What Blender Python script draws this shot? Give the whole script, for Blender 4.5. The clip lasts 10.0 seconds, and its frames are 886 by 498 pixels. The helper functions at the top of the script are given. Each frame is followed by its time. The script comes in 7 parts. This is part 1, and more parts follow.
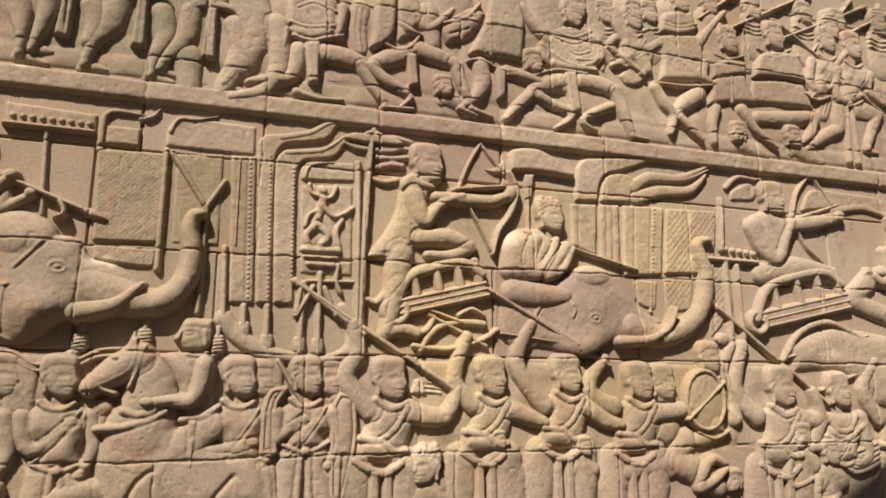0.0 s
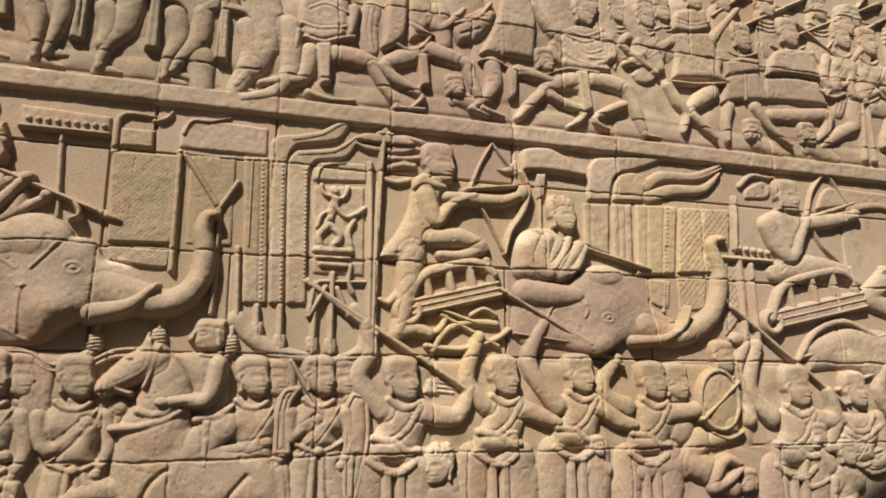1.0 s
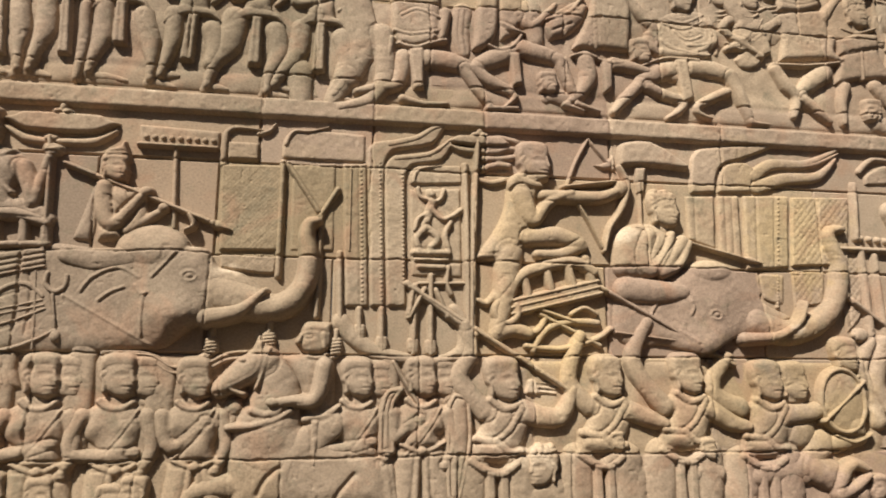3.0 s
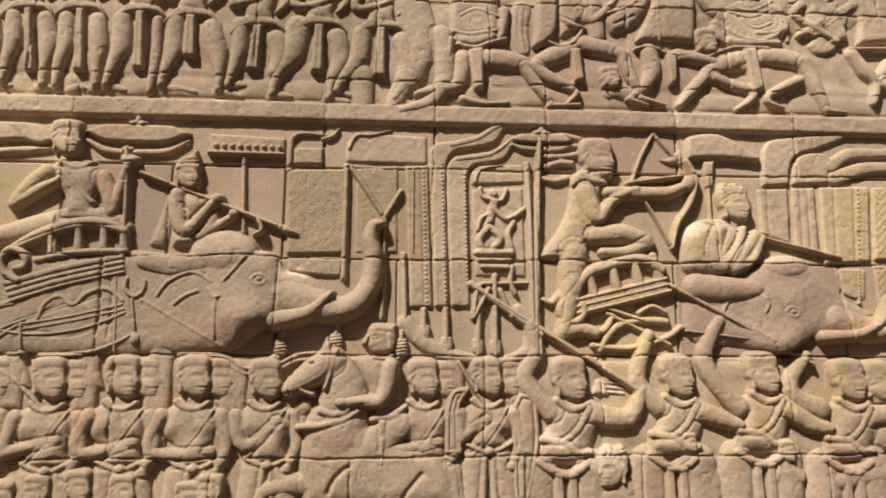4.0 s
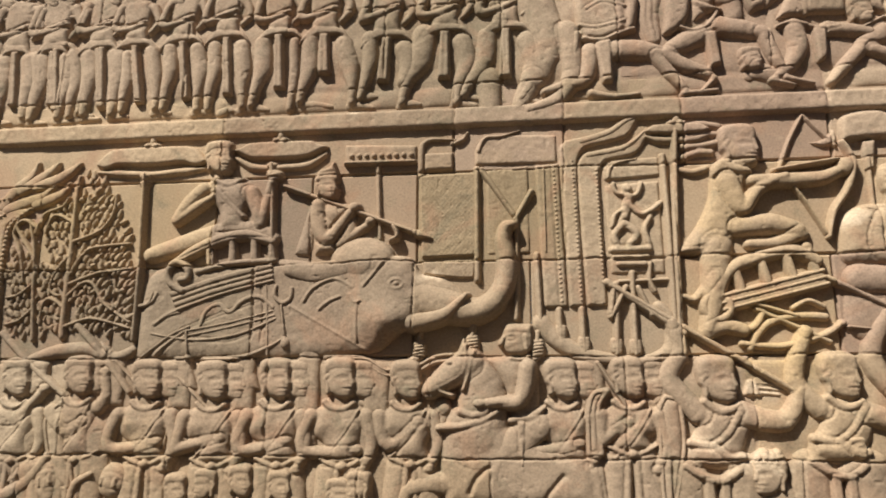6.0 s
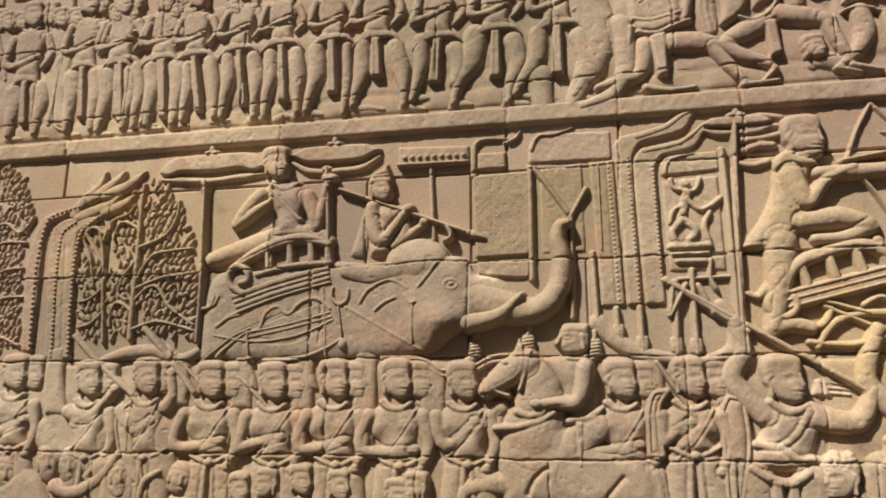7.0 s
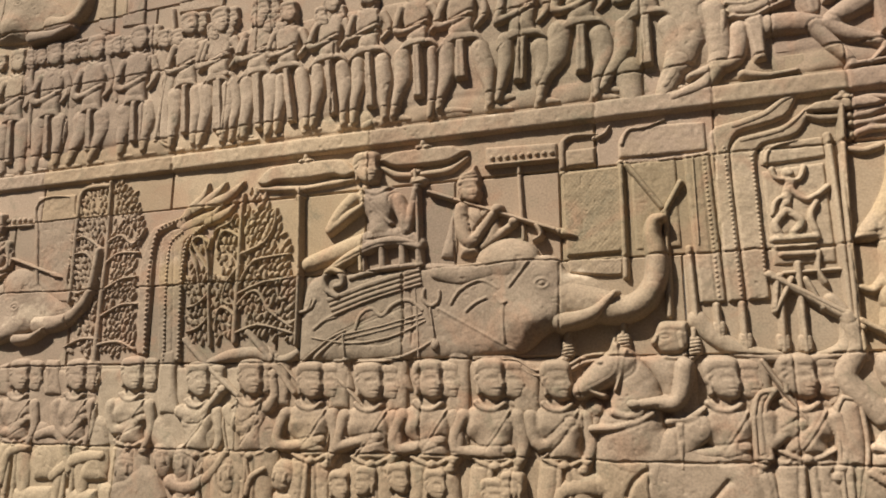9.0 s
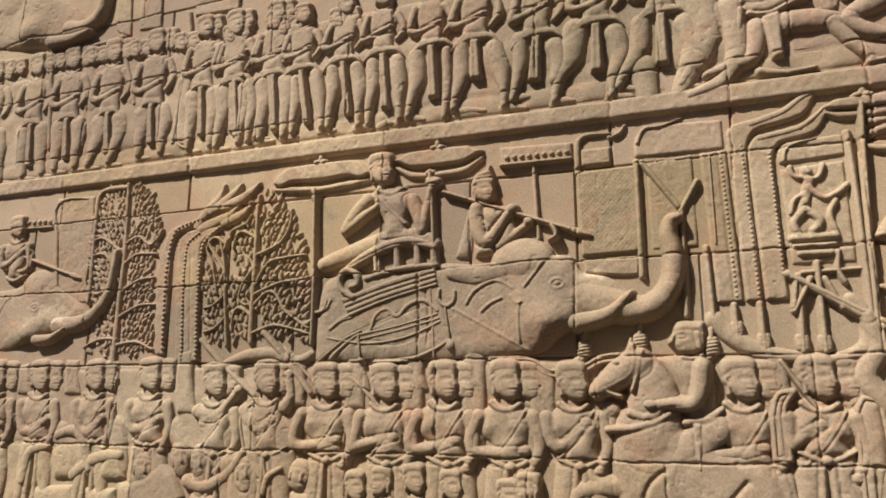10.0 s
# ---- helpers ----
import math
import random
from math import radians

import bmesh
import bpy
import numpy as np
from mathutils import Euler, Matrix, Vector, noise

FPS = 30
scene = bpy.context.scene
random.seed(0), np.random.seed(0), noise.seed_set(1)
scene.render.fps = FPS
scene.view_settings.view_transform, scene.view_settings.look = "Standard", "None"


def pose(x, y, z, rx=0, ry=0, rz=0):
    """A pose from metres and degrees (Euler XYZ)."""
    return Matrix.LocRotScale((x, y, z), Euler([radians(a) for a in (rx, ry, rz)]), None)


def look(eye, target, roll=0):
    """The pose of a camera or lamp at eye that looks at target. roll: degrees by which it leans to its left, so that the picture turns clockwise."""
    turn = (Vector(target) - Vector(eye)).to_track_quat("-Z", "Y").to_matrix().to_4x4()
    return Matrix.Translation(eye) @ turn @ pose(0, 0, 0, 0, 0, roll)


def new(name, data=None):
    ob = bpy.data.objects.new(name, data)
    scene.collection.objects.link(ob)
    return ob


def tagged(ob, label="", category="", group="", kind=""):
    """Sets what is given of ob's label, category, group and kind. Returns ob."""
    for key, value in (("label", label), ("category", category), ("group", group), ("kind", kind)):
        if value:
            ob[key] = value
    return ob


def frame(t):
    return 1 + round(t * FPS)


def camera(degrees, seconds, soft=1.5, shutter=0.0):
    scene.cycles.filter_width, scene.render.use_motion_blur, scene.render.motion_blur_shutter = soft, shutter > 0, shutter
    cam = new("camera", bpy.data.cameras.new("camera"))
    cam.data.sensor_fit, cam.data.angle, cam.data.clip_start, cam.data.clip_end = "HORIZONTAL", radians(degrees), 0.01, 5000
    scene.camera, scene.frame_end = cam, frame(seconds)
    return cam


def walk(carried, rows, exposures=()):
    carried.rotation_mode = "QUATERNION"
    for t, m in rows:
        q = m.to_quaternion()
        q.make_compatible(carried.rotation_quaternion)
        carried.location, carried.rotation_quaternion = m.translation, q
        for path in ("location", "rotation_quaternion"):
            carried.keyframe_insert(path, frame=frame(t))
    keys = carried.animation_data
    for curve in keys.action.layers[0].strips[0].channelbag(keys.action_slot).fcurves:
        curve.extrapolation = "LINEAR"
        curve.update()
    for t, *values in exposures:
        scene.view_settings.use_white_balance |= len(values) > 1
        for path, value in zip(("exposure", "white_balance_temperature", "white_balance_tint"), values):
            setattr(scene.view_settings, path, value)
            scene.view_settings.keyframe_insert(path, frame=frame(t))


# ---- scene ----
FACE, EYE = 2.7, 1.65            # distance of the carved wall, height of the camera
cam = camera( 63.9, 10.0, soft=1.8, shutter=0.5)
walk(cam, [
    (0, pose(0, 0, EYE, 101.82, 0.08, -18.22)),
    (0.5, pose(0, 0, EYE, 101.83, 0.05, -17.97)),
    (1, pose(0, 0, EYE, 101.82, 0.08, -17.23)),
    (1.5, pose(0, 0, EYE, 101.83, 0.05, -15.86)),
    (2, pose(0, 0, EYE, 101.84, 0.08, -13.95)),
    (2.5, pose(0, 0, EYE, 101.86, 0.08, -11.66)),
    (4, pose(0, 0, EYE, 101.90, 0.05, -4.05)),
    (4.5, pose(0, 0, EYE, 101.92, 0.04, -1.20)),
    (5, pose(0, 0, EYE, 101.93, 0.03, 1.70)),
    (5.5, pose(0, 0, EYE, 101.96, 0.00, 4.40)),
    (7, pose(0, 0, EYE, 101.99, -0.06, 11.28)),
    (7.5, pose(0, 0, EYE, 101.99, -0.03, 13.51)),
    (8, pose(0, 0, EYE, 102.00, -0.04, 15.63)),
    (8.5, pose(0, 0, EYE, 102.01, -0.06, 17.35)),
    (9, pose(0, 0, EYE, 102.01, -0.07, 18.66)),
    (9.5, pose(0, 0, EYE, 102.02, -0.15, 19.54)),
    (10, pose(0, 0, EYE, 102.02, -0.15, 19.88)),
])

# ---------------------------------------------------------------- light
SUN_FROM = Vector((-0.56, -0.62, 1.00)).normalized()
world = bpy.data.worlds.new("sky")
scene.world = world
world.use_nodes = True
sky = world.node_tree.nodes.new("ShaderNodeTexSky")
sky.sky_type, sky.sun_disc = "NISHITA", False
sky.sun_elevation = math.asin(SUN_FROM.z)
sky.sun_rotation = math.atan2(SUN_FROM.x, SUN_FROM.y)
world.node_tree.links.new(sky.outputs[0], world.node_tree.nodes["Background"].inputs[0])
world.node_tree.nodes["Background"].inputs[1].default_value = 0.021
sun = new("sun", bpy.data.lights.new("sun", "SUN"))
sun.data.energy, sun.data.angle, sun.data.color = 4.6, radians(0.6), (1.0, 0.93, 0.82)
sun.matrix_world = look(SUN_FROM * 20, (0, 0, 0))
scene.view_settings.exposure = 0.84


# ---------------------------------------------------------------- materials
def wired(name):
    mat = bpy.data.materials.new(name)
    mat.use_nodes = True
    tree = mat.node_tree

    def node(kind, **values):
        n = tree.nodes.new("ShaderNode" + kind)
        for key, value in values.items():
            n.inputs[key].default_value = value
        return n
    return mat, tree, node, tree.nodes["Principled BSDF"]


def ramp(node, stops):
    r = node("ValToRGB")
    e = r.color_ramp.elements
    for i, (at, col) in enumerate(stops):
        q = e[i] if i < 2 else e.new(at)
        q.position, q.color = at, (*col, 1)
    return r


def mix(tree, node, fac, a, b, mode="MIX"):
    m = tree.nodes.new("ShaderNodeMix")
    m.data_type, m.blend_type = "RGBA", mode
    for socket, value in ((m.inputs[0], fac), (m.inputs[6], a), (m.inputs[7], b)):
        if isinstance(value, (int, float)):
            socket.default_value = value
        elif isinstance(value, tuple):
            socket.default_value = (*value, 1)
        else:
            tree.links.new(value, socket)
    return m.outputs[2]


def sandstone(name):
    """Weathered tan sandstone; the attribute tint says how rosy, ochre and grey each quarried block is."""
    mat, tree, node, out = wired(name)
    link = tree.links.new
    where = node("NewGeometry").outputs["Position"]
    tint = tree.nodes.new("ShaderNodeAttribute")
    tint.attribute_name = "tint"
    parts = node("SeparateColor")
    link(tint.outputs["Color"], parts.inputs[0])

    def cloud(scale, detail=5.0, rough=0.6, warp=0.0):
        n = node("TexNoise", Scale=scale, Detail=detail, Roughness=rough, Distortion=warp)
        link(where, n.inputs["Vector"])
        return n.outputs[0]
    base = ramp(node, [(0.30, (0.286, 0.214, 0.149)), (0.52, (0.350, 0.266, 0.189)), (0.72, (0.409, 0.320, 0.234))])
    link(cloud(2.6, 6, 0.62, 0.6), base.inputs[0])
    col = mix(tree, node, parts.outputs[0], base.outputs[0], (0.335, 0.230, 0.178))
    col = mix(tree, node, parts.outputs[1], col, (0.440, 0.315, 0.135))
    col = mix(tree, node, parts.outputs[2], col, (0.205, 0.168, 0.118))
    col = mix(tree, node, tint.outputs["Alpha"], col, (0.560, 0.450, 0.330))
    # rosy iron stains and grey lichen with outlines of their own
    iron = ramp(node, [(0.53, (0, 0, 0)), (0.70, (0.50, 0.50, 0.50))])
    link(cloud(3.7, 4, 0.55, 1.2), iron.inputs[0])
    col = mix(tree, node, iron.outputs[0], col, (0.350, 0.205, 0.130))
    lichen = ramp(node, [(0.56, (0, 0, 0)), (0.68, (0.6, 0.6, 0.6))])
    link(cloud(7.5, 7, 0.7, 0.4), lichen.inputs[0])
    col = mix(tree, node, lichen.outputs[0], col, (0.196, 0.172, 0.116))
    pale = ramp(node, [(0.64, (0, 0, 0)), (0.76, (0.5, 0.5, 0.5))])
    link(cloud(11.0, 6, 0.65, 0.8), pale.inputs[0])
    col = mix(tree, node, pale.outputs[0], col, (0.520, 0.410, 0.290))
    grain = ramp(node, [(0.25, (0.74, 0.73, 0.72)), (0.75, (1.18, 1.18, 1.18))])
    link(cloud(120, 3, 0.6), grain.inputs[0])
    col = mix(tree, node, 1.0, col, grain.outputs[0], "MULTIPLY")
    link(col, out.inputs["Base Color"])
    out.inputs["Roughness"].default_value = 0.88
    out.inputs["Specular IOR Level"].default_value = 0.22
    b1 = node("Bump", Strength=0.45, Distance=0.003)
    b2 = node("Bump", Strength=0.16, Distance=0.010)
    link(cloud(190, 4, 0.7), b1.inputs["Height"])
    link(cloud(22, 6, 0.65, 0.3), b2.inputs["Height"])
    link(b2.outputs[0], b1.inputs["Normal"])
    link(b1.outputs[0], out.inputs["Normal"])
    return mat


def earth():
    mat, tree, node, out = wired("dry_earth")
    n = node("TexNoise", Scale=1.8, Detail=8.0)
    # darkened to stand in for shaded ground and bounce less light
    r = ramp(node, [(0.3, (0.040, 0.032, 0.022)), (0.7, (0.075, 0.059, 0.041))])
    tree.links.new(n.outputs[0], r.inputs[0])
    tree.links.new(r.outputs[0], out.inputs["Base Color"])
    out.inputs["Roughness"].default_value = 0.95
    fine = node("TexNoise", Scale=60.0, Detail=4.0)
    b = node("Bump", Strength=0.4, Distance=0.02)
    tree.links.new(fine.outputs[0], b.inputs["Height"])
    tree.links.new(b.outputs[0], out.inputs["Normal"])
    return mat


STONE = sandstone("sandstone")
EARTH = earth()

# ---------------------------------------------------------------- stone courses of the wall
COURSE, FIRST = 0.366, 0.344     # height of a course, underside of the lowest whole one
LEFT, RIGHT, TOP = -4.6, 4.6, 5.0
rng = random.Random(7)
beds = [0.0] + [FIRST + COURSE * i for i in range(14)]
KNOWN = {
    5: [-2.352, -1.670, -1.077, -0.435, 0.014, 0.556, 1.109, 1.790],
    6: [-2.033, -1.261, -0.858, -0.424, 0.149, 0.561, 1.282, 2.085],
    7: [-2.289, -1.239, -0.278, 0.158, 0.612, 1.154, 1.654],
}
uprights = []
for i in range(len(beds)):
    at, cuts = LEFT, []
    while at < RIGHT:
        at += rng.uniform(0.42, 0.86)
        cuts.append(min(at, RIGHT))
    known = KNOWN.get(i)
    if known:
        cuts = sorted([c for c in cuts if c < known[0] - 0.3 or c > known[-1] + 0.3] + known)
    uprights.append([LEFT] + cuts)
stone_tints = [[(max(0, rng.gauss(0.20, 0.30)), max(0, rng.gauss(0.02, 0.13)), max(0, rng.gauss(0.12, 0.26)), max(0, rng.gauss(0.06, 0.16)))
                for _ in row] for row in uprights]


def tint_of(course, near, value):
    row = uprights[course]
    k = max(i for i, c in enumerate(row) if c <= near)
    stone_tints[course][k] = value


# stones that stand out: grey under the elephants, ochre ones, rosy ones, pale ones
for near, value in ((-1.433, (0.15, 0.0, 0.62, 0.0)), (-1.001, (0.10, 0.02, 0.66, 0.0)), (-0.675, (0.45, 0.0, 0.50, 0.0)), (-0.238, (0.10, 0.10, 0.35, 0.0))):
    tint_of(5, near, value)
for near in (-1.45, -1.0, -0.6):
    tint_of(4, near, (0.25, 0.06, 0.26, 0.0))
    tint_of(3, near, (0.15, 0.15, 0.22, 0.0))
tint_of(5, 0.312, (0.0, 0.05, 0.25, 0.07))
tint_of(5, 0.823, (0.05, 0.24, 0.0, 0.10))
tint_of(5, 1.428, (0.70, 0.0, 0.25, 0.0))
tint_of(5, 1.95, (0.35, 0.10, 0.18, 0.0))
tint_of(6, -0.128, (0.0, 0.40, 0.55, 0.0))
tint_of(6, 0.357, (0.0, 0.12, 0.20, 0.23))
tint_of(6, -0.675, (0.40, 0.1, 0.15, 0.0))
tint_of(6, 0.935, (0.10, 0.16, 0.0, 0.08))
tint_of(6, 1.541, (0.05, 0.25, 0.10, 0.23))
tint_of(4, 1.428, (0.1, 0.36, 0.0, 0.05))
tint_of(4, 0.980, (0.05, 0.20, 0.0, 0.10))
tint_of(4, -0.238, (0.15, 0.0, 0.30, 0.0))
tint_of(7, 0.935, (0.55, 0.0, 0.10, 0.0))
tint_of(8, 0.534, (0.60, 0.0, 0.15, 0.0))
tint_of(8, 1.092, (0.50, 0.0, 0.10, 0.0))
tint_of(8, -0.523, (0.0, 0.05, 0.60, 0.0))
tint_of(8, -0.128, (0.0, 0.15, 0.45, 0.0))
for near in (-2.45, -2.1, -1.7, -1.3):
    tint_of(8, near, (0.15, 0.0, 0.08, 0.16))
    tint_of(9, near, (0.22, 0.0, 0.12, 0.06))
for near in (-3.311, -2.731):
    tint_of(8, near, (0.45, 0.0, 0.35, 0.0))
    tint_of(9, near, (0.65, 0.0, 0.40, 0.0))
    tint_of(6, near, (0.30, 0.0, 0.30, 0.0))
    tint_of(5, near, (0.35, 0.0, 0.25, 0.0))
    tint_of(4, near, (0.30, 0.0, 0.25, 0.0))
tint_of(6, -1.986, (0.0, 0.28, 0.05, 0.07))
for near in (1.872, 2.345, 2.865, 3.202):
    for course in (4, 5, 6, 7):
        k = max(i for i, c in enumerate(uprights[course]) if c <= near)
        r, o, g, p = stone_tints[course][k]
        stone_tints[course][k] = (r * 0.8, o, g * 0.5, p + 0.04)

LATTICE = np.random.RandomState(3).rand(4, 512, 512)


def value_noise(x, z, size, layer):
    u, v = x / size + 200.0, z / size + 200.0
    i, j = np.floor(u).astype(int), np.floor(v).astype(int)
    a, b = u - i, v - j
    a, b = a * a * (3 - 2 * a), b * b * (3 - 2 * b)
    t = LATTICE[layer]
    i0, i1, j0, j1 = i % 512, (i + 1) % 512, j % 512, (j + 1) % 512
    return (t[i0, j0] * (1 - a) + t[i1, j0] * a) * (1 - b) + (t[i0, j1] * (1 - a) + t[i1, j1] * a) * b - 0.5


# fresh pale breaks in the stone: place and size
SCARS = [((-0.372, 2.118), 0.024), ((-0.493, 2.207), 0.018), ((2.311, 1.599), 0.065), ((0.598, 1.500), 0.050), ((1.913, 1.928), 0.022), ((-0.683, 2.805), 0.016), ((0.785, 1.440), 0.060),
         ((1.179, 2.298), 0.035), ((0.819, 1.682), 0.040), ((-2.375, 2.579), 0.080), ((-3.053, 2.056), 0.070), ((2.600, 1.432), 0.060), ((2.889, 1.817), 0.080)]


# soft-edged stains: place, radius, how rosy, ochre and grey; grey at (-0.40, 2.74) is painted shade
STAINS_AND_SHADE = [((1.945, 2.345), 0.22, (0.0, 0.75, 0.12)), ((1.803, 2.579), 0.14, (0.0, 0.40, 0.05)), ((0.881, 1.899), 0.16, (0.0, 0.60, 0.0)), ((0.948, 1.790), 0.12, (0.1, 0.45, 0.0)), ((1.491, 1.979), 0.12, (0.6, 0.0, 0.35)),
          ((-1.948, 2.486), 0.24, (0.05, 0.60, 0.28)), ((-1.90, 2.15), 0.22, (0.35, 0.35, 0.35)), ((-0.52, 3.05), 0.30, (0.0, 0.10, 0.66)), ((-0.18, 3.06), 0.34, (0.0, 0.15, 0.75)), ((-0.40, 2.74), 0.24, (0.35, 0.0, 0.38)), ((-0.60, 2.05), 0.22, (0.35, 0.0, 0.62)), ((-0.55, 1.62), 0.22, (0.25, 0.05, 0.50)), ((-0.30, 2.36), 0.18, (0.0, 0.35, 0.60)), ((0.10, 2.38), 0.16, (0.0, 0.28, 0.30)), ((0.72, 2.36), 0.16, (0.0, 0.35, 0.05)), ((-0.95, 3.05), 0.20, (0.45, 0.0, 0.35)), ((0.55, 3.05), 0.30, (0.55, 0.0, 0.25)), ((-2.238, 2.185), 0.12, (0.0, 0.35, 0.0)), ((-0.535, 3.009), 0.16, (0.0, 0.15, 0.55)), ((-0.826, 3.032), 0.12, (0.45, 0.0, 0.10)), ((-1.517, 1.442), 0.14, (0.0, 0.25, 0.20)),
          ((-1.908, 1.526), 0.14, (0.0, 0.22, 0.10)), ((1.964, 1.804), 0.18, (0.2, 0.40, 0.0)), ((1.017, 2.297), 0.14, (0.0, 0.25, 0.0)), ((1.244, 3.221), 0.14, (0.0, 0.10, 0.50)), ((2.564, 3.347), 0.18, (0.0, 0.05, 0.45)),
          ((-0.261, 2.395), 0.22, (0.0, 0.25, 0.35)), ((0.198, 2.327), 0.16, (0.0, 0.15, 0.30)), ((-3.361, 3.251), 0.40, (0.35, 0.0, 0.35)), ((-3.3, 3.75), 0.45, (0.50, 0.0, 0.45)), ((-0.75, 2.60), 0.20, (0.35, 0.0, 0.20)), ((-0.58, 2.40), 0.16, (0.45, 0.0, 0.10)), ((1.30, 2.66), 0.16, (0.40, 0.0, 0.15)), ((-0.10, 2.95), 0.10, (0.0, 0.45, 0.0)), ((1.25, 1.75), 0.14, (0.30, 0.10, 0.20)), ((1.62, 1.66), 0.16, (0.10, 0.40, 0.05)), ((2.10, 1.55), 0.18, (0.0, 0.45, 0.0)), ((0.436, 2.986), 0.15, (0.40, 0.0, 0.10))]


def joints(x, z):
    """Distance to the nearest joint between stones, and the tint of the stone there."""
    wob = 0.010 * value_noise(x, z, 0.09, 0) + 0.004 * value_noise(x, z, 0.02, 1)
    zz = z + wob
    row = np.clip(np.floor((zz - FIRST) / COURSE).astype(int) + 1, 0, len(beds) - 1)
    near_bed = np.abs((zz - FIRST) / COURSE - np.round((zz - FIRST) / COURSE)) * COURSE
    gap = near_bed.copy()
    tint = np.zeros(x.shape + (4,), np.float32)
    for r in range(len(beds)):
        m = row == r
        if not m.any():
            continue
        cuts = np.array(uprights[r])
        xs = x[m] + wob[m]
        gap[m] = np.minimum(gap[m], np.abs(xs[:, None] - cuts[None]).min(1))
        k = np.clip(np.searchsorted(cuts, xs) - 1, 0, len(cuts) - 1)
        tint[m] = np.clip(np.array(stone_tints[r])[k], 0, 1)
    ragged = 1 + 1.2 * value_noise(x, z, 0.03, 2) + 0.6 * value_noise(x, z, 0.012, 1)
    for (sx, sz), r in SCARS:
        near = np.clip(1.6 - np.hypot((x - sx) * 0.8, (z - sz) * 1.4) / (r * ragged), 0, 1)
        tint[..., 3] = np.maximum(tint[..., 3], near * (0.95 if r < 0.041 else 0.6))
    for (sx, sz), r, amount in STAINS_AND_SHADE:
        if sx + 2 * r < x.min() or sx - 2 * r > x.max():
            continue
        near = np.clip(1.5 - np.hypot(x - sx, z - sz) / (r * (0.6 + 0.4 * ragged)), 0, 1)
        for c in (0, 1, 2):
            tint[..., c] = np.maximum(tint[..., c], near * amount[c])
    return gap, tint


# ---------------------------------------------------------------- carving in relief
def curve(points, closed=False, sharp=65.0, steps=5):
    """A flowing line through points that keeps its sharp corners. Also gives the place along the points (0, 1, 2, ...)."""
    p = np.array(points, float)
    n = len(p)
    if n < 3:
        return p, np.arange(n, dtype=float)
    tan = np.zeros_like(p)
    for i in range(n):
        if not closed and i in (0, n - 1):
            continue
        a, b = p[i] - p[i - 1], p[(i + 1) % n] - p[i]
        la, lb = np.hypot(*a), np.hypot(*b)
        if min(la, lb) < 1e-6 or a @ b < math.cos(radians(sharp)) * la * lb:
            continue
        d = a / la + b / lb
        tan[i] = d / np.hypot(*d) * min(la, lb)
    line, at = [], []
    for i in range(n if closed else n - 1):
        k = (i + 1) % n
        for q in range(steps):
            t = q / steps
            line.append((2 * t ** 3 - 3 * t ** 2 + 1) * p[i] + (t ** 3 - 2 * t ** 2 + t) * tan[i] + (3 * t ** 2 - 2 * t ** 3) * p[k] + (t ** 3 - t ** 2) * tan[k])
            at.append(i + t)
    if not closed:
        line.append(p[-1])
        at.append(n - 1.0)
    return np.array(line), np.array(at)


RELIEF = 0.92                    # how boldly all figures stand out
SUNK = 0.004                     # how deep every figure's foot lies in the wall


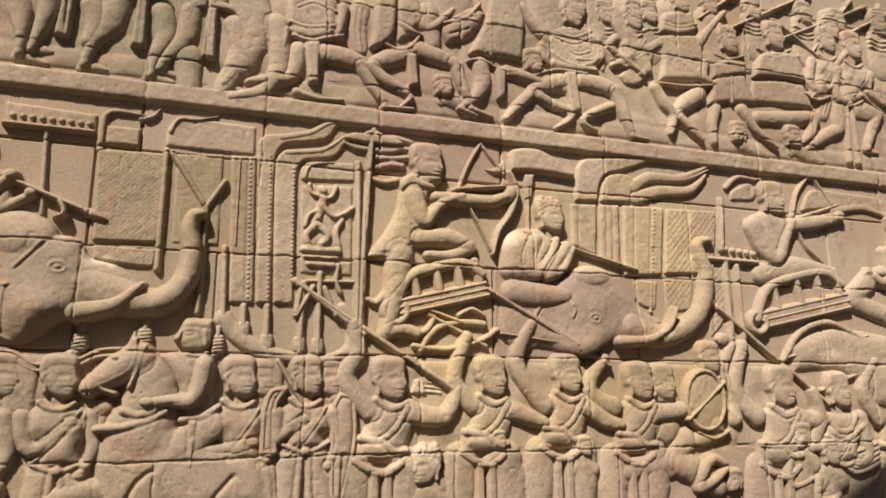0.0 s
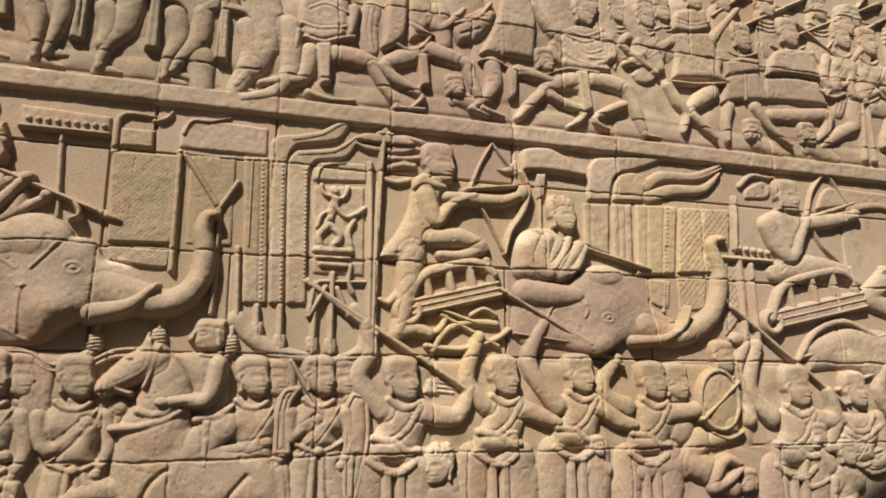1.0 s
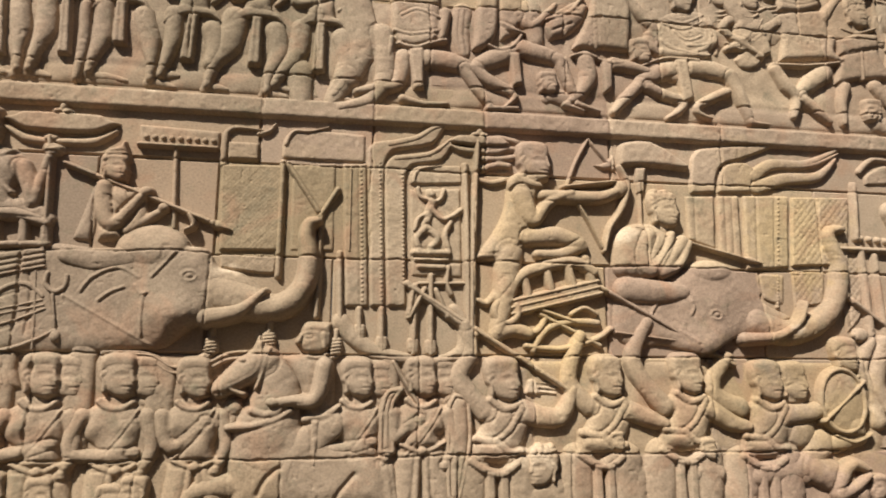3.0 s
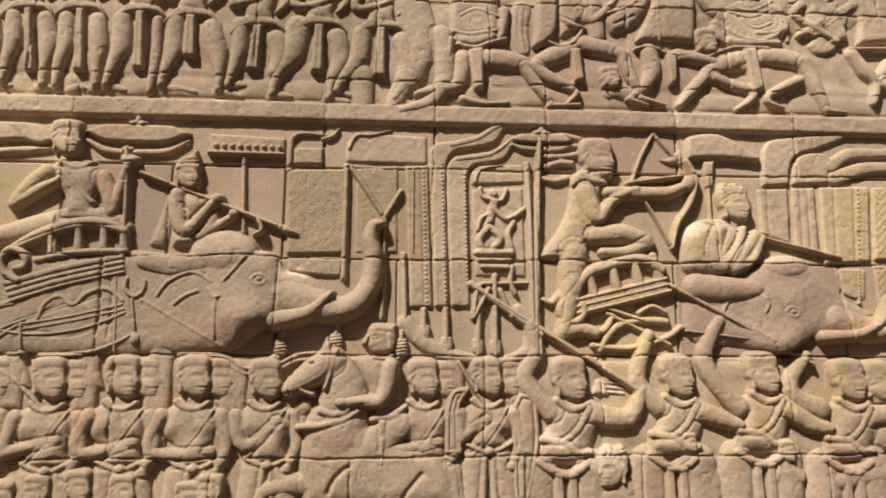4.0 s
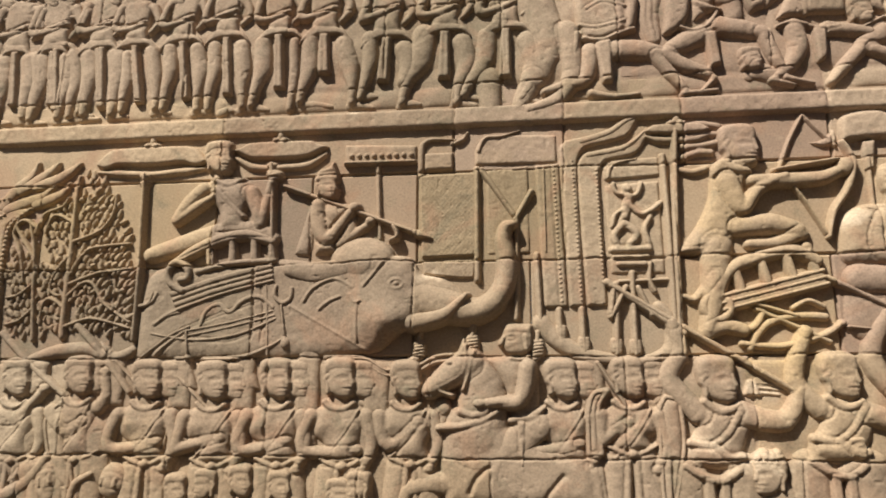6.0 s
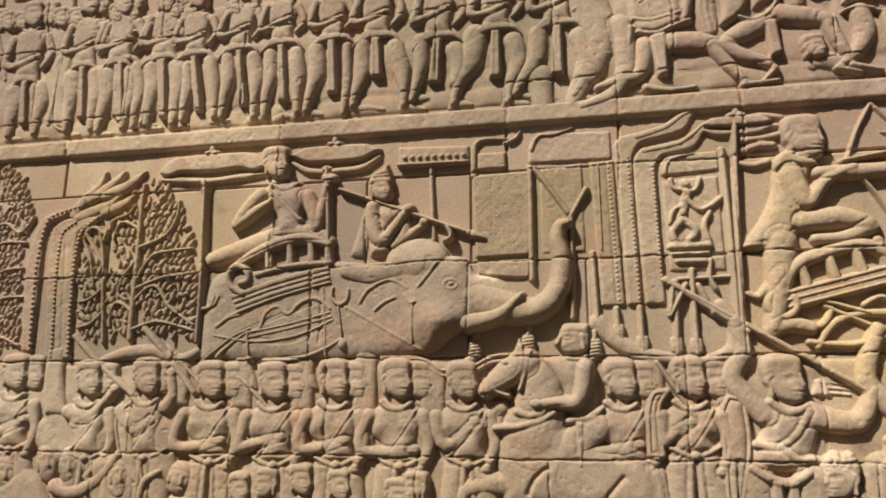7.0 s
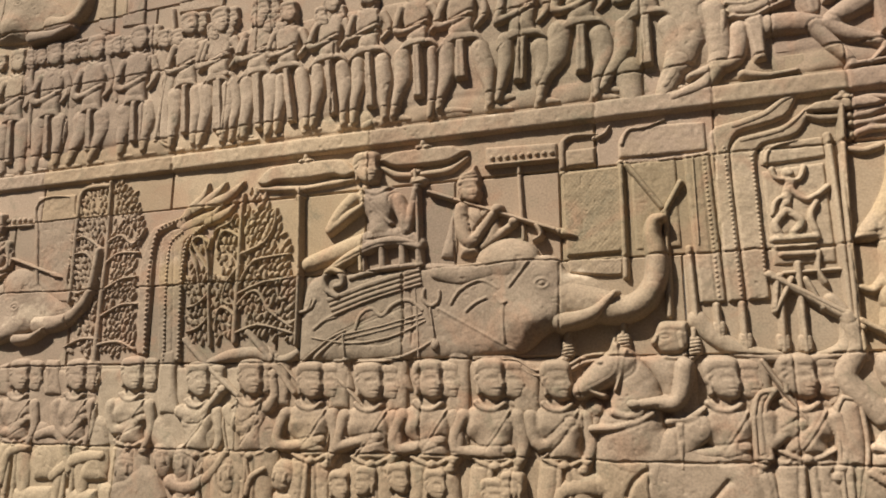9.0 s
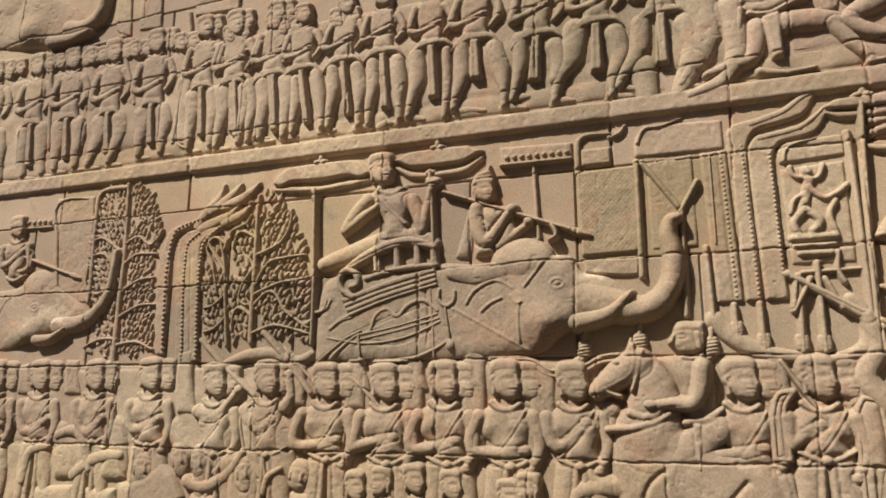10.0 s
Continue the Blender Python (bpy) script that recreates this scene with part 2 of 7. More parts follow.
class Carving:
    """Collects rounded shapes that stand out of the wall, and cuts them as one stone surface.
    Places are (along the wall, height); heights of relief are metres out of the wall's face."""

    def __init__(self, grid=0.004):
        self.ops, self.grid = [], grid

    def limb(self, path, radii, h=0.02, base=0.0, moat=0.006):
        """A rounded, tapering bar along a path."""
        path, at = curve(path, sharp=115.0)
        if np.ndim(radii) == 0:
            radii = [radii]
        radii = np.interp(at / at[-1], np.linspace(0, 1, len(radii)) if len(radii) > 1 else [0.5], radii)
        self.ops.append(("limb", path, radii, h, base, moat, path.min(0) - radii.max(), path.max(0) + radii.max()))
        return self

    def oval(self, c, rx, rz, h=0.02, base=0.0, turn=0.0, power=2.0, moat=0.006):
        r = max(rx, rz)
        c = np.array(c, float)
        self.ops.append(("oval", c, (rx, rz, radians(turn), power), h, base, moat, c - r, c + r))
        return self

    def slab(self, pts, h=0.02, base=0.0, edge=0.02, moat=0.006, hatch=0.0):
        """A plate with rounded rims; hatch: spacing of a diamond pattern cut into it."""
        pts, _ = curve(pts, True, steps=4)
        self.ops.append(("slab", pts, (edge, hatch), h, base, moat, pts.min(0), pts.max(0)))
        return self

    def groove(self, path, width=0.004, depth=0.006):
        path, _ = curve(path, sharp=115.0)
        self.ops.append(("groove", path, width, depth, 0, 0, path.min(0) - width, path.max(0) + width))
        return self

    def swell(self, c, rx, rz, h, turn=0.0):
        """A soft rise or hollow in what has been carved so far."""
        r = 1.8 * max(rx, rz)
        c = np.array(c, float)
        self.ops.append(("swell", c, (rx, rz, radians(turn)), h, 0, 0, c - r, c + r))
        return self

    def beads(self, path, count, r, h=0.008, base=0.0):
        path, _ = curve(path)
        run = np.r_[0, np.cumsum(np.hypot(*np.diff(path, axis=0).T))]
        for s in np.linspace(0, run[-1], count):
            self.oval((np.interp(s, run, path[:, 0]), np.interp(s, run, path[:, 1])), r, r, h, base, moat=0.002)
        return self

    def surface(self, x, z):
        H = np.full(x.shape, -0.03)
        g, x0, z0 = self.grid, x[0, 0], z[0, 0]
        for kind, a, b, h, base, moat, lo, hi in self.ops:
            pad = 0.03
            i0, i1 = int(max(0, (lo[0] - pad - x0) / g)), int((hi[0] + pad - x0) / g) + 1
            j0, j1 = int(max(0, (lo[1] - pad - z0) / g)), int((hi[1] + pad - z0) / g) + 1
            win = (slice(i0, i1), slice(j0, j1))
            X, Z, W = x[win], z[win], H[win]
            if kind in ("limb", "groove"):
                u = q = None
                for k in range(max(1, len(a) - 1)):
                    p0, p1 = a[k], a[min(k + 1, len(a) - 1)]
                    d = p1 - p0
                    t = np.clip(((X - p0[0]) * d[0] + (Z - p0[1]) * d[1]) / max(1e-9, d @ d), 0, 1)
                    dist = np.hypot(X - p0[0] - t * d[0], Z - p0[1] - t * d[1])
                    if kind == "groove":
                        q = dist if q is None else np.minimum(q, dist)
                        continue
                    r = b[k] + (b[min(k + 1, len(a) - 1)] - b[k]) * t
                    uu, qq = 1 - dist / r, r - dist
                    if u is None:
                        u, q = uu, qq
                    else:
                        q = np.where(uu > u, qq, q)
                        u = np.maximum(u, uu)
                if kind == "groove":
                    W -= np.where(W > -0.004, h * np.exp(-(q / b) ** 2), 0)
                    continue
            elif kind == "swell":
                rx, rz, turn = b
                c, s = math.cos(turn), math.sin(turn)
                dx, dz = X - a[0], Z - a[1]
                W += np.where(W > 0.002, h * np.exp(-((dx * c + dz * s) / rx) ** 2 - ((-dx * s + dz * c) / rz) ** 2), 0)
                continue
            elif kind == "oval":
                rx, rz, turn, power = b
                c, s = math.cos(turn), math.sin(turn)
                dx, dz = X - a[0], Z - a[1]
                px, pz = np.abs(dx * c + dz * s) / rx, np.abs(-dx * s + dz * c) / rz
                u = 1 - (px ** power + pz ** power) ** (1 / power)
                q = u * min(rx, rz)
            else:
                edge, hatch = b
                dist, inside = None, np.zeros(X.shape, bool)
                for k in range(len(a)):
                    p0, p1 = a[k - 1], a[k]
                    d = p1 - p0
                    t = np.clip(((X - p0[0]) * d[0] + (Z - p0[1]) * d[1]) / max(1e-9, d @ d), 0, 1)
                    e = np.hypot(X - p0[0] - t * d[0], Z - p0[1] - t * d[1])
                    dist = e if dist is None else np.minimum(dist, e)
                    cross = (p0[1] > Z) != (p1[1] > Z)
                    if abs(d[1]) > 1e-9:
                        inside ^= cross & (X < p0[0] + (Z - p0[1]) * d[0] / d[1])
                q = np.where(inside, dist, -dist)
                u = q / edge
            uc = np.clip(u, 0, 1)
            val = np.where(q > 0, base + h * (1 - (1 - uc) ** 2.2) ** 0.56, base + np.where(base > 0.012, 5.0, 1.6) * q)
            if kind == "slab" and b[1]:
                s = b[1]
                for sign in (1, -1):
                    w = (X + sign * Z * 0.9) / s
                    val -= np.where(q > 0.008, (0.0010 if s < 0.02 else 0.0022) * np.exp(-((w - np.round(w)) * s / 0.003) ** 2), 0)
            if moat:
                W -= np.where((q < 0) & (W > -0.002), 0.9 * moat * np.exp(-(q / 0.0050) ** 2), 0)
            np.maximum(W, val, out=W)
        return H

    def build(self, name, parent=None, worn=1.0):
        lo = np.min([o[6] for o in self.ops], 0) - 0.02
        hi = np.max([o[7] for o in self.ops], 0) + 0.02
        g = self.grid
        x, z = np.meshgrid(np.arange(lo[0], hi[0] + g, g), np.arange(lo[1], hi[1] + g, g), indexing="ij")
        H = np.maximum(self.surface(x, z), -0.016)
        S = H.copy()
        S[1:-1, 1:-1] = (10 * H[1:-1, 1:-1] + 2 * (H[:-2, 1:-1] + H[2:, 1:-1] + H[1:-1, :-2] + H[1:-1, 2:])
                         + H[:-2, :-2] + H[2:, 2:] + H[:-2, 2:] + H[2:, :-2]) / 22
        S = np.where(S > 0, S * RELIEF * (1 - 0.22 * np.clip((-2.0 - x) / 0.9, 0, 1)), S) - SUNK
        gap, tint = joints(x, z)
        wear = 0.004 * value_noise(x, z, 0.07, 1) + 0.0022 * value_noise(x, z, 0.02, 2) + 0.0009 * value_noise(x, z, 0.008, 3)
        S += np.where(S > 0.002, wear * worn, 0)
        pits = np.clip((value_noise(x, z, 0.017, 0) - 0.33) * 8, 0, 1) * np.clip((value_noise(x, z, 0.11, 3) + 0.1) * 4, 0, 1)
        S -= np.where(S > 0.003, 0.0026 * pits * worn, 0)
        chipped = 0.0026 + 0.0045 * np.clip((value_noise(x, z, 0.045, 2) - 0.22) * 5, 0, 1)
        S -= np.where(S > -0.004, 0.011 * np.exp(-(gap / chipped) ** 2), 0)
        keep = np.maximum.reduce([S[:-1, :-1], S[1:, :-1], S[:-1, 1:], S[1:, 1:]]) > -0.001
        ids = np.arange(S.size).reshape(S.shape)
        quads = np.stack([ids[:-1, :-1], ids[1:, :-1], ids[1:, 1:], ids[:-1, 1:]], -1)[keep]
        used, flat = np.unique(quads, return_inverse=True)
        verts = np.stack([x.ravel()[used], FACE - S.ravel()[used], z.ravel()[used]], 1)
        return sheet(name, verts, flat.reshape(-1, 4), tint.reshape(-1, 4)[used], parent)


def sheet(name, verts, quads, tint, parent=None):
    me = bpy.data.meshes.new(name)
    me.vertices.add(len(verts))
    me.vertices.foreach_set("co", np.ascontiguousarray(verts, np.float32).ravel())
    me.loops.add(quads.size)
    me.loops.foreach_set("vertex_index", np.ascontiguousarray(quads, np.int32).ravel())
    me.polygons.add(len(quads))
    me.polygons.foreach_set("loop_start", np.arange(0, quads.size, 4, dtype=np.int32))
    me.attributes.new("tint", "FLOAT_COLOR", "POINT").data.foreach_set("color", np.ascontiguousarray(tint, np.float32).ravel())
    me.update(calc_edges=True)
    me.shade_smooth()
    me.materials.append(STONE)
    ob = new(name, me)
    ob.parent = parent
    return ob


def thing(name, label, category, group=""):
    return tagged(new(name), label, category, group)


# ---------------------------------------------------------------- ledge between the registers
LEDGE = (2.725, 2.812)           # underside and top of the ledge
g = Carving(0.0055)
g.slab([(LEFT + 0.1, LEDGE[0]), (RIGHT - 0.1, LEDGE[0]), (RIGHT - 0.1, LEDGE[1]), (LEFT + 0.1, LEDGE[1])], 0.034, 0.0, 0.014)
tagged(g.build("trim", worn=1.3), "worn raised sandstone ledge between two carved registers", "ledge", kind="structure")


def worn_field(z0, z1, rise, label):
    """The uneven stone left standing between crowded figures."""
    x, z = np.meshgrid(np.arange(LEFT + 0.12, RIGHT - 0.12, 0.012), np.linspace(z0, z1, int((z1 - z0) / 0.012)), indexing="ij")
    edge = np.minimum(z - z0, z1 - z)
    H = rise + 0.012 * value_noise(x, z, 0.11, 3) + 0.006 * value_noise(x, z, 0.045, 1)
    H = np.where(edge < 0.006, -0.006, np.minimum(H, 0.3 * edge))
    gap, tint = joints(x, z)
    H = H - 0.006 * np.exp(-(gap / 0.008) ** 2)
    ids = np.arange(x.size).reshape(x.shape)
    quads = np.stack([ids[:-1, :-1], ids[1:, :-1], ids[1:, 1:], ids[:-1, 1:]], -1).reshape(-1, 4)
    ob = sheet("trim", np.stack([x.ravel(), FACE - H.ravel(), z.ravel()], 1), quads, tint.reshape(-1, 4))
    tagged(ob, label, "wall face", kind="structure")


worn_field(2.815, 3.42, 0.005, "uneven worn stone between the upper carved figures")
worn_field(1.00, 1.80, 0.004, "uneven worn stone between the lower carved figures")


# ---------------------------------------------------------------- makers of carved figures
def carved_head(g, c, s, f=1, base=0.022, cap="hair"):
    """A head of height s turned between front and profile; f: +1 looks along the wall's x."""
    x, z = c

    def at(a, b):
        return (x + f * a * s, z + b * s)
    g.limb([at(-0.06, -0.30), at(-0.06, -0.66)], 0.24 * s, 0.014, base - 0.010, 0.0)
    # skull and jaw: a blocky mass with a flat face whose front edge is the profile
    g.slab([at(-0.46, 0.24), at(-0.38, 0.46), at(-0.12, 0.53), at(0.22, 0.52), at(0.37, 0.42), at(0.40, 0.20), at(0.385, 0.06), at(0.45, -0.11), at(0.39, -0.16), at(0.43, -0.22), at(0.40, -0.27), at(0.42, -0.31),
            at(0.37, -0.36), at(0.38, -0.45), at(0.20, -0.53), at(-0.08, -0.47), at(-0.30, -0.26), at(-0.43, 0.00)], 0.026, base, 0.15 * s, 0.010)
    g.swell(at(0.10, -0.16), 0.22 * s, 0.20 * s, 0.0045)
    g.swell(at(-0.02, 0.36), 0.42 * s, 0.15 * s, 0.0030)
    if cap != "plain":
        g.groove([at(-0.28, -0.02), at(-0.26, 0.16), at(-0.10, 0.23), at(0.16, 0.24), at(0.42, 0.20)], 0.0036, 0.0030)
    if cap == "crest":
        g.slab([at(-0.44, 0.18), at(0.42, 0.18), at(0.40, 0.44), at(0.30, 0.66), at(0.22, 0.92), at(0.10, 0.70), at(-0.28, 0.56)], 0.012, base + 0.012, 0.012, 0.002)
        g.groove([at(-0.42, 0.32), at(0.42, 0.36)], 0.003, 0.005)
        g.groove([at(-0.36, 0.46), at(0.38, 0.52)], 0.003, 0.005)
    elif cap == "curls":
        for k in range(16):
            a, r = 2.4 * k, 0.10 * math.sqrt(k)
            g.oval(at(-0.04 + 1.0 * r * math.cos(a), 0.36 + 0.5 * r * math.sin(a)), 0.070 * s, 0.06 * s, 0.005, base + 0.021 - 0.012 * r, moat=0.003)
    # ear with a long lobe
    g.limb([at(-0.27, 0.06), at(-0.35, -0.03), at(-0.29, -0.16), at(-0.27, -0.36)], [0.055 * s, 0.05 * s, 0.04 * s, 0.055 * s], 0.006, base + 0.020, 0.005)
    # calm face: soft brow, lidded eye, nose and full lips close to the profile
    g.swell(at(0.12, 0.02), 0.13 * s, 0.050 * s, -0.0030)
    g.groove([at(-0.06, 0.07), at(0.10, 0.115), at(0.26, 0.07)], 0.0035, -0.0018)
    g.groove([at(0.01, -0.005), at(0.12, -0.025), at(0.23, -0.005)], 0.0028, 0.0024)
    g.limb([at(0.31, 0.10), at(0.345, -0.06), at(0.36, -0.125)], [0.028 * s, 0.040 * s, 0.062 * s], 0.008, base + 0.0195, 0.003)
    g.groove([at(0.14, -0.225), at(0.28, -0.215), at(0.40, -0.225)], 0.0040, -0.0036)
    g.groove([at(0.16, -0.305), at(0.28, -0.315), at(0.40, -0.305)], 0.0040, -0.0034)
    g.groove([at(0.11, -0.262), at(0.41, -0.265)], 0.0024, 0.0042)
    g.swell(at(0.27, -0.42), 0.09 * s, 0.06 * s, 0.0030)


JOINTS = {
    "neck": (-0.02, -0.62), "sh_l": (-0.72, -0.94), "sh_r": (0.72, -0.94),
    "el_l": (-0.80, -1.95), "hand_l": (0.15, -1.72), "el_r": (0.90, -1.85), "hand_r": (0.45, -2.05),
    "waist": (0.0, -2.1), "hip": (0.0, -2.6),
    "knee_l": (-0.48, -4.0), "foot_l": (-0.50, -5.5), "knee_r": (0.52, -4.0), "foot_r": (0.45, -5.5),
}


def man(head, s, f=1, name="carved_soldier", label="", group="", cap="hair", rear=0.0, collar=True, cord=False,
        legs=True, sash=True, arms="lr", base=0.0, broad=1.0, build=True, thick=1.0, category="relief figure", **own):
    """A carved man from the middle of his head; own joints are places on the wall, all others follow from his size s.
    rear: how far behind him a second profile shows (in heads)."""
    j = {k: (head[0] + f * a * s, head[1] + b * s) for k, (a, b) in JOINTS.items()}
    if "hip" in own and "waist" not in own:
        own["waist"] = tuple(0.72 * own["hip"][i] + 0.28 * j["neck"][i] for i in (0, 1))
    if "hip" in own:
        dx, dz = own["hip"][0] - j["hip"][0], own["hip"][1] - j["hip"][1]
        for k in ("knee_l", "knee_r", "foot_l", "foot_r"):
            j[k] = (j[k][0] + dx, j[k][1] + dz)
    j.update(own)
    g = Carving()
    if rear:
        hx = head[0] + rear * s
        g.limb([(hx, head[1] - 0.4 * s), (hx, head[1] - 0.9 * s), (hx + f * 0.1 * s, head[1] - 2.2 * s)], [0.3 * s, 0.42 * s, 0.4 * s], 0.014, base)
        carved_head(g, (hx, head[1] - 0.03 * s), s * 0.97, f, base + 0.002, cap)
    if legs:
        for side in ("l", "r"):
            aside = (-0.30 if side == "l" else 0.30) * f * s
            knee, foot = j["knee_" + side], j["foot_" + side]
            calf = (knee[0] * 0.62 + foot[0] * 0.38 - f * 0.06 * s, knee[1] * 0.62 + foot[1] * 0.38)
            g.limb([(j["hip"][0] + aside, j["hip"][1]), (0.45 * (j["hip"][0] + aside) + 0.55 * knee[0], 0.45 * j["hip"][1] + 0.55 * knee[1]), knee, calf, foot],
                   [0.40 * s * thick, 0.38 * s * thick, 0.25 * s * thick, 0.25 * s * thick, 0.13 * s * thick], 0.036, base, 0.010)
            toe = (j["foot_" + side][0] + f * 0.45 * s, j["foot_" + side][1] - 0.08 * s)
            g.limb([j["foot_" + side], toe], [0.15 * s, 0.10 * s], 0.02, base)
    nx, nz = j["neck"]
    wx, wz = j["waist"]
    sl, sr, hp = j["sh_l"], j["sh_r"], j["hip"]
    w = 0.44 * broad * s
    g.slab([(sl[0] + f * 0.06 * s, sl[1] + 0.17 * s), (nx - f * 0.2 * s, nz), (nx + f * 0.2 * s, nz), (sr[0] - f * 0.06 * s, sr[1] + 0.17 * s),
            (sr[0] - f * 0.06 / broad * s, sr[1] - 0.45 * s), (wx + f * w, wz + 0.1 * s), (hp[0] + f * 1.25 * w, hp[1] + 0.1 * s),
            (hp[0] - f * 1.25 * w, hp[1] + 0.1 * s), (wx - f * w, wz + 0.1 * s), (sl[0] + f * 0.06 / broad * s, sl[1] - 0.45 * s)],
           0.032, base + 0.006, 0.34 * s, 0.008)
    g.swell((wx + f * 0.05 * s, wz + 0.05 * s), 0.30 * s, 0.28 * s, 0.012)
    for side in (-0.34, 0.34):
        g.swell((nx + f * side * s, nz - 0.55 * s), 0.24 * s, 0.18 * s, 0.009)
    g.groove([(nx + f * 0.06 * s, nz - 0.3 * s), (wx + f * 0.06 * s, wz + 0.5 * s)], 0.008, 0.002)
    g.groove([(sr[0] - f * 0.12 * s, sr[1] + 0.12 * s), (nx + f * 0.12 * s, nz - 0.9 * s), (nx - f * 0.30 * s, nz - 1.35 * s)], 0.0035, 0.004)
    g.limb([(sr[0] - f * 0.20 * s, sr[1] + 0.14 * s), (nx + f * 0.06 * s, nz - 0.9 * s), (nx - f * 0.38 * s, nz - 1.35 * s)], 0.030 * s, 0.005, base + 0.033, 0.004)
    if collar:
        g.limb([(nx - f * 0.36 * s, nz + 0.02 * s), (nx - f * 0.16 * s, nz - 0.13 * s), (nx + f * 0.16 * s, nz - 0.15 * s), (nx + f * 0.38 * s, nz - 0.01 * s)],
               0.060 * s, 0.006, base + 0.034, 0.003)
    if cord:
        for path in ([(nx - f * 0.55 * s, nz - 0.12 * s), (nx - f * 0.15 * s, nz - 0.52 * s), (nx + f * 0.25 * s, nz - 0.50 * s), (nx + f * 0.55 * s, nz - 0.15 * s)],
                     [(sl[0] + f * 0.05 * s, wz + 0.45 * s), (nx - f * 0.1 * s, wz + 0.28 * s), (nx + f * 0.4 * s, wz + 0.50 * s), (sr[0] + f * 0.05 * s, sr[1] - 0.15 * s)]):
            g.limb(path, 0.075 * s, 0.008, base + 0.034, 0.006)
            g.beads(path, 17, 0.078 * s, 0.005, base + 0.038)
    g.limb([(hp[0] - f * 0.58 * s, hp[1] + 0.28 * s), (hp[0], hp[1] + 0.08 * s), (hp[0] + f * 0.60 * s, hp[1] + 0.32 * s)], [0.04 * s, 0.075 * s, 0.04 * s], 0.009, base + 0.030, 0.005)
    if sash:
        hx, hz = hp
        for q, spread in ((-0.10, -0.22), (0.10, 0.16)):
            g.limb([(hx + q * s, hz + 0.1 * s), (hx + (q + spread) / 2 * s, hz - 0.9 * s), (hx + spread * s, hz - 1.8 * s)], [0.07 * s, 0.09 * s, 0.12 * s], 0.010, base + 0.026, 0.006)
        g.oval((hx, hz + 0.10 * s), 0.12 * s, 0.10 * s, 0.010, base + 0.038)
    carved_head(g, head, s, f, base + 0.020, cap)
    for side in arms:
        sh, el, hd = j["sh_" + side], j["el_" + side], j["hand_" + side]
        lift = base + (0.022 if side == "l" else 0.018)
        g.limb([sh, el, hd], [0.20 * s * thick, 0.17 * s * thick, 0.11 * s * thick], 0.022, lift, 0.008)
        g.oval(hd, 0.15 * s, 0.13 * s, 0.014, lift + 0.008)
        for k in (-0.08, 0.02, 0.11):
            g.groove([(hd[0] - 0.14 * s, hd[1] + k * s), (hd[0] + 0.14 * s, hd[1] + k * s)], 0.0025, 0.003)
    if not build:
        return g
    return tagged(g.build(name), label, category, group)


def trooper(hip, s, legs=(), sash=(), lean=0.0, rear=0.0, feet=(), lift=0.0, kilt=1.0, label="marching soldier with plump thighs, pointed kilt and hanging sash"):
    """A soldier on the march: hip is the knot of his belt; legs are paths with radii, sash the line of the cloth's end."""
    x, z = hip

    def at(a, b):
        return (x + a * s, z + b * s)
    g = Carving()
    if rear:
        carved_head(g, at(lean + rear, 2.34), 0.90 * s, 1, 0.004)
        g.limb([at(lean + rear, 1.9), at(lean + rear, 1.0)], [0.3 * s, 0.36 * s], 0.014, 0.0)
    for path, rr in legs:
        g.limb(path, rr, 0.036, 0.002, 0.012)
    for path in feet:
        g.limb(path, [0.022, 0.020, 0.010], 0.016, 0.002, 0.003)
    # tapering chest, kilt with two pointed wings
    g.slab([at(-0.62 + lean, 1.60), at(-0.28 + lean, 1.84), at(0.28 + lean, 1.84), at(0.62 + lean, 1.58), at(0.54 + lean / 2, 1.0), at(0.44, 0.40), at(0.52, -0.10),
            at(-0.52, -0.10), at(-0.46, 0.40), at(-0.56 + lean / 2, 1.0)], 0.030, 0.004, 0.26 * s, 0.006)
    g.swell(at(0.0, 0.36), 0.22 * s, 0.18 * s, 0.006)
    g.slab([at(-0.10, 0.16), at(0.30, 0.14), at(0.60 * kilt, 0.08), at(0.86 * kilt, -0.30 * kilt), at(0.54 * kilt, -0.10), at(0.10, -0.08), at(-0.10, -0.08), at(-0.50 * kilt, -0.18 * kilt), at(-0.88 * kilt, -0.42 * kilt), at(-0.60 * kilt, 0.00), at(-0.36, 0.20)],
           0.005, 0.031, 0.012, 0.003)
    if sash:
        (ax, az), (bx, bz), wide = sash
        g.slab([(ax - 0.75 * wide, az), (ax + 0.75 * wide, az), (bx + wide, bz), (bx - wide, bz)], 0.014, 0.028, 0.008, 0.008)
        g.groove([(ax, az - 0.02), (bx, bz + 0.005)], 0.003, 0.003)
    carved_head(g, at(lean, 2.36), 0.95 * s, 1, 0.016)
    g.limb([at(lean - 0.32, 1.84), at(lean, 1.70), at(lean + 0.32, 1.84)], 0.05 * s, 0.006, 0.026, 0.003)
    # one arm bent across the belly, one hanging back
    g.limb([at(-0.60 + lean, 1.48), at(-0.82, 0.62), at(-0.30, 0.62 + lift), at(0.30, 0.86 + lift)], [0.18 * s, 0.16 * s, 0.13 * s, 0.10 * s], 0.020, 0.020, 0.010)
    g.limb([at(0.62 + lean, 1.46), at(0.86, 0.82), at(0.56, 0.40)], [0.18 * s, 0.15 * s, 0.10 * s], 0.020, 0.014, 0.008)
    g.oval(at(0.34, 0.88 + lift), 0.11 * s, 0.09 * s, 0.010, 0.024)
    return tagged(g.build("carved_soldier"), label, "relief figure", "marching soldiers")


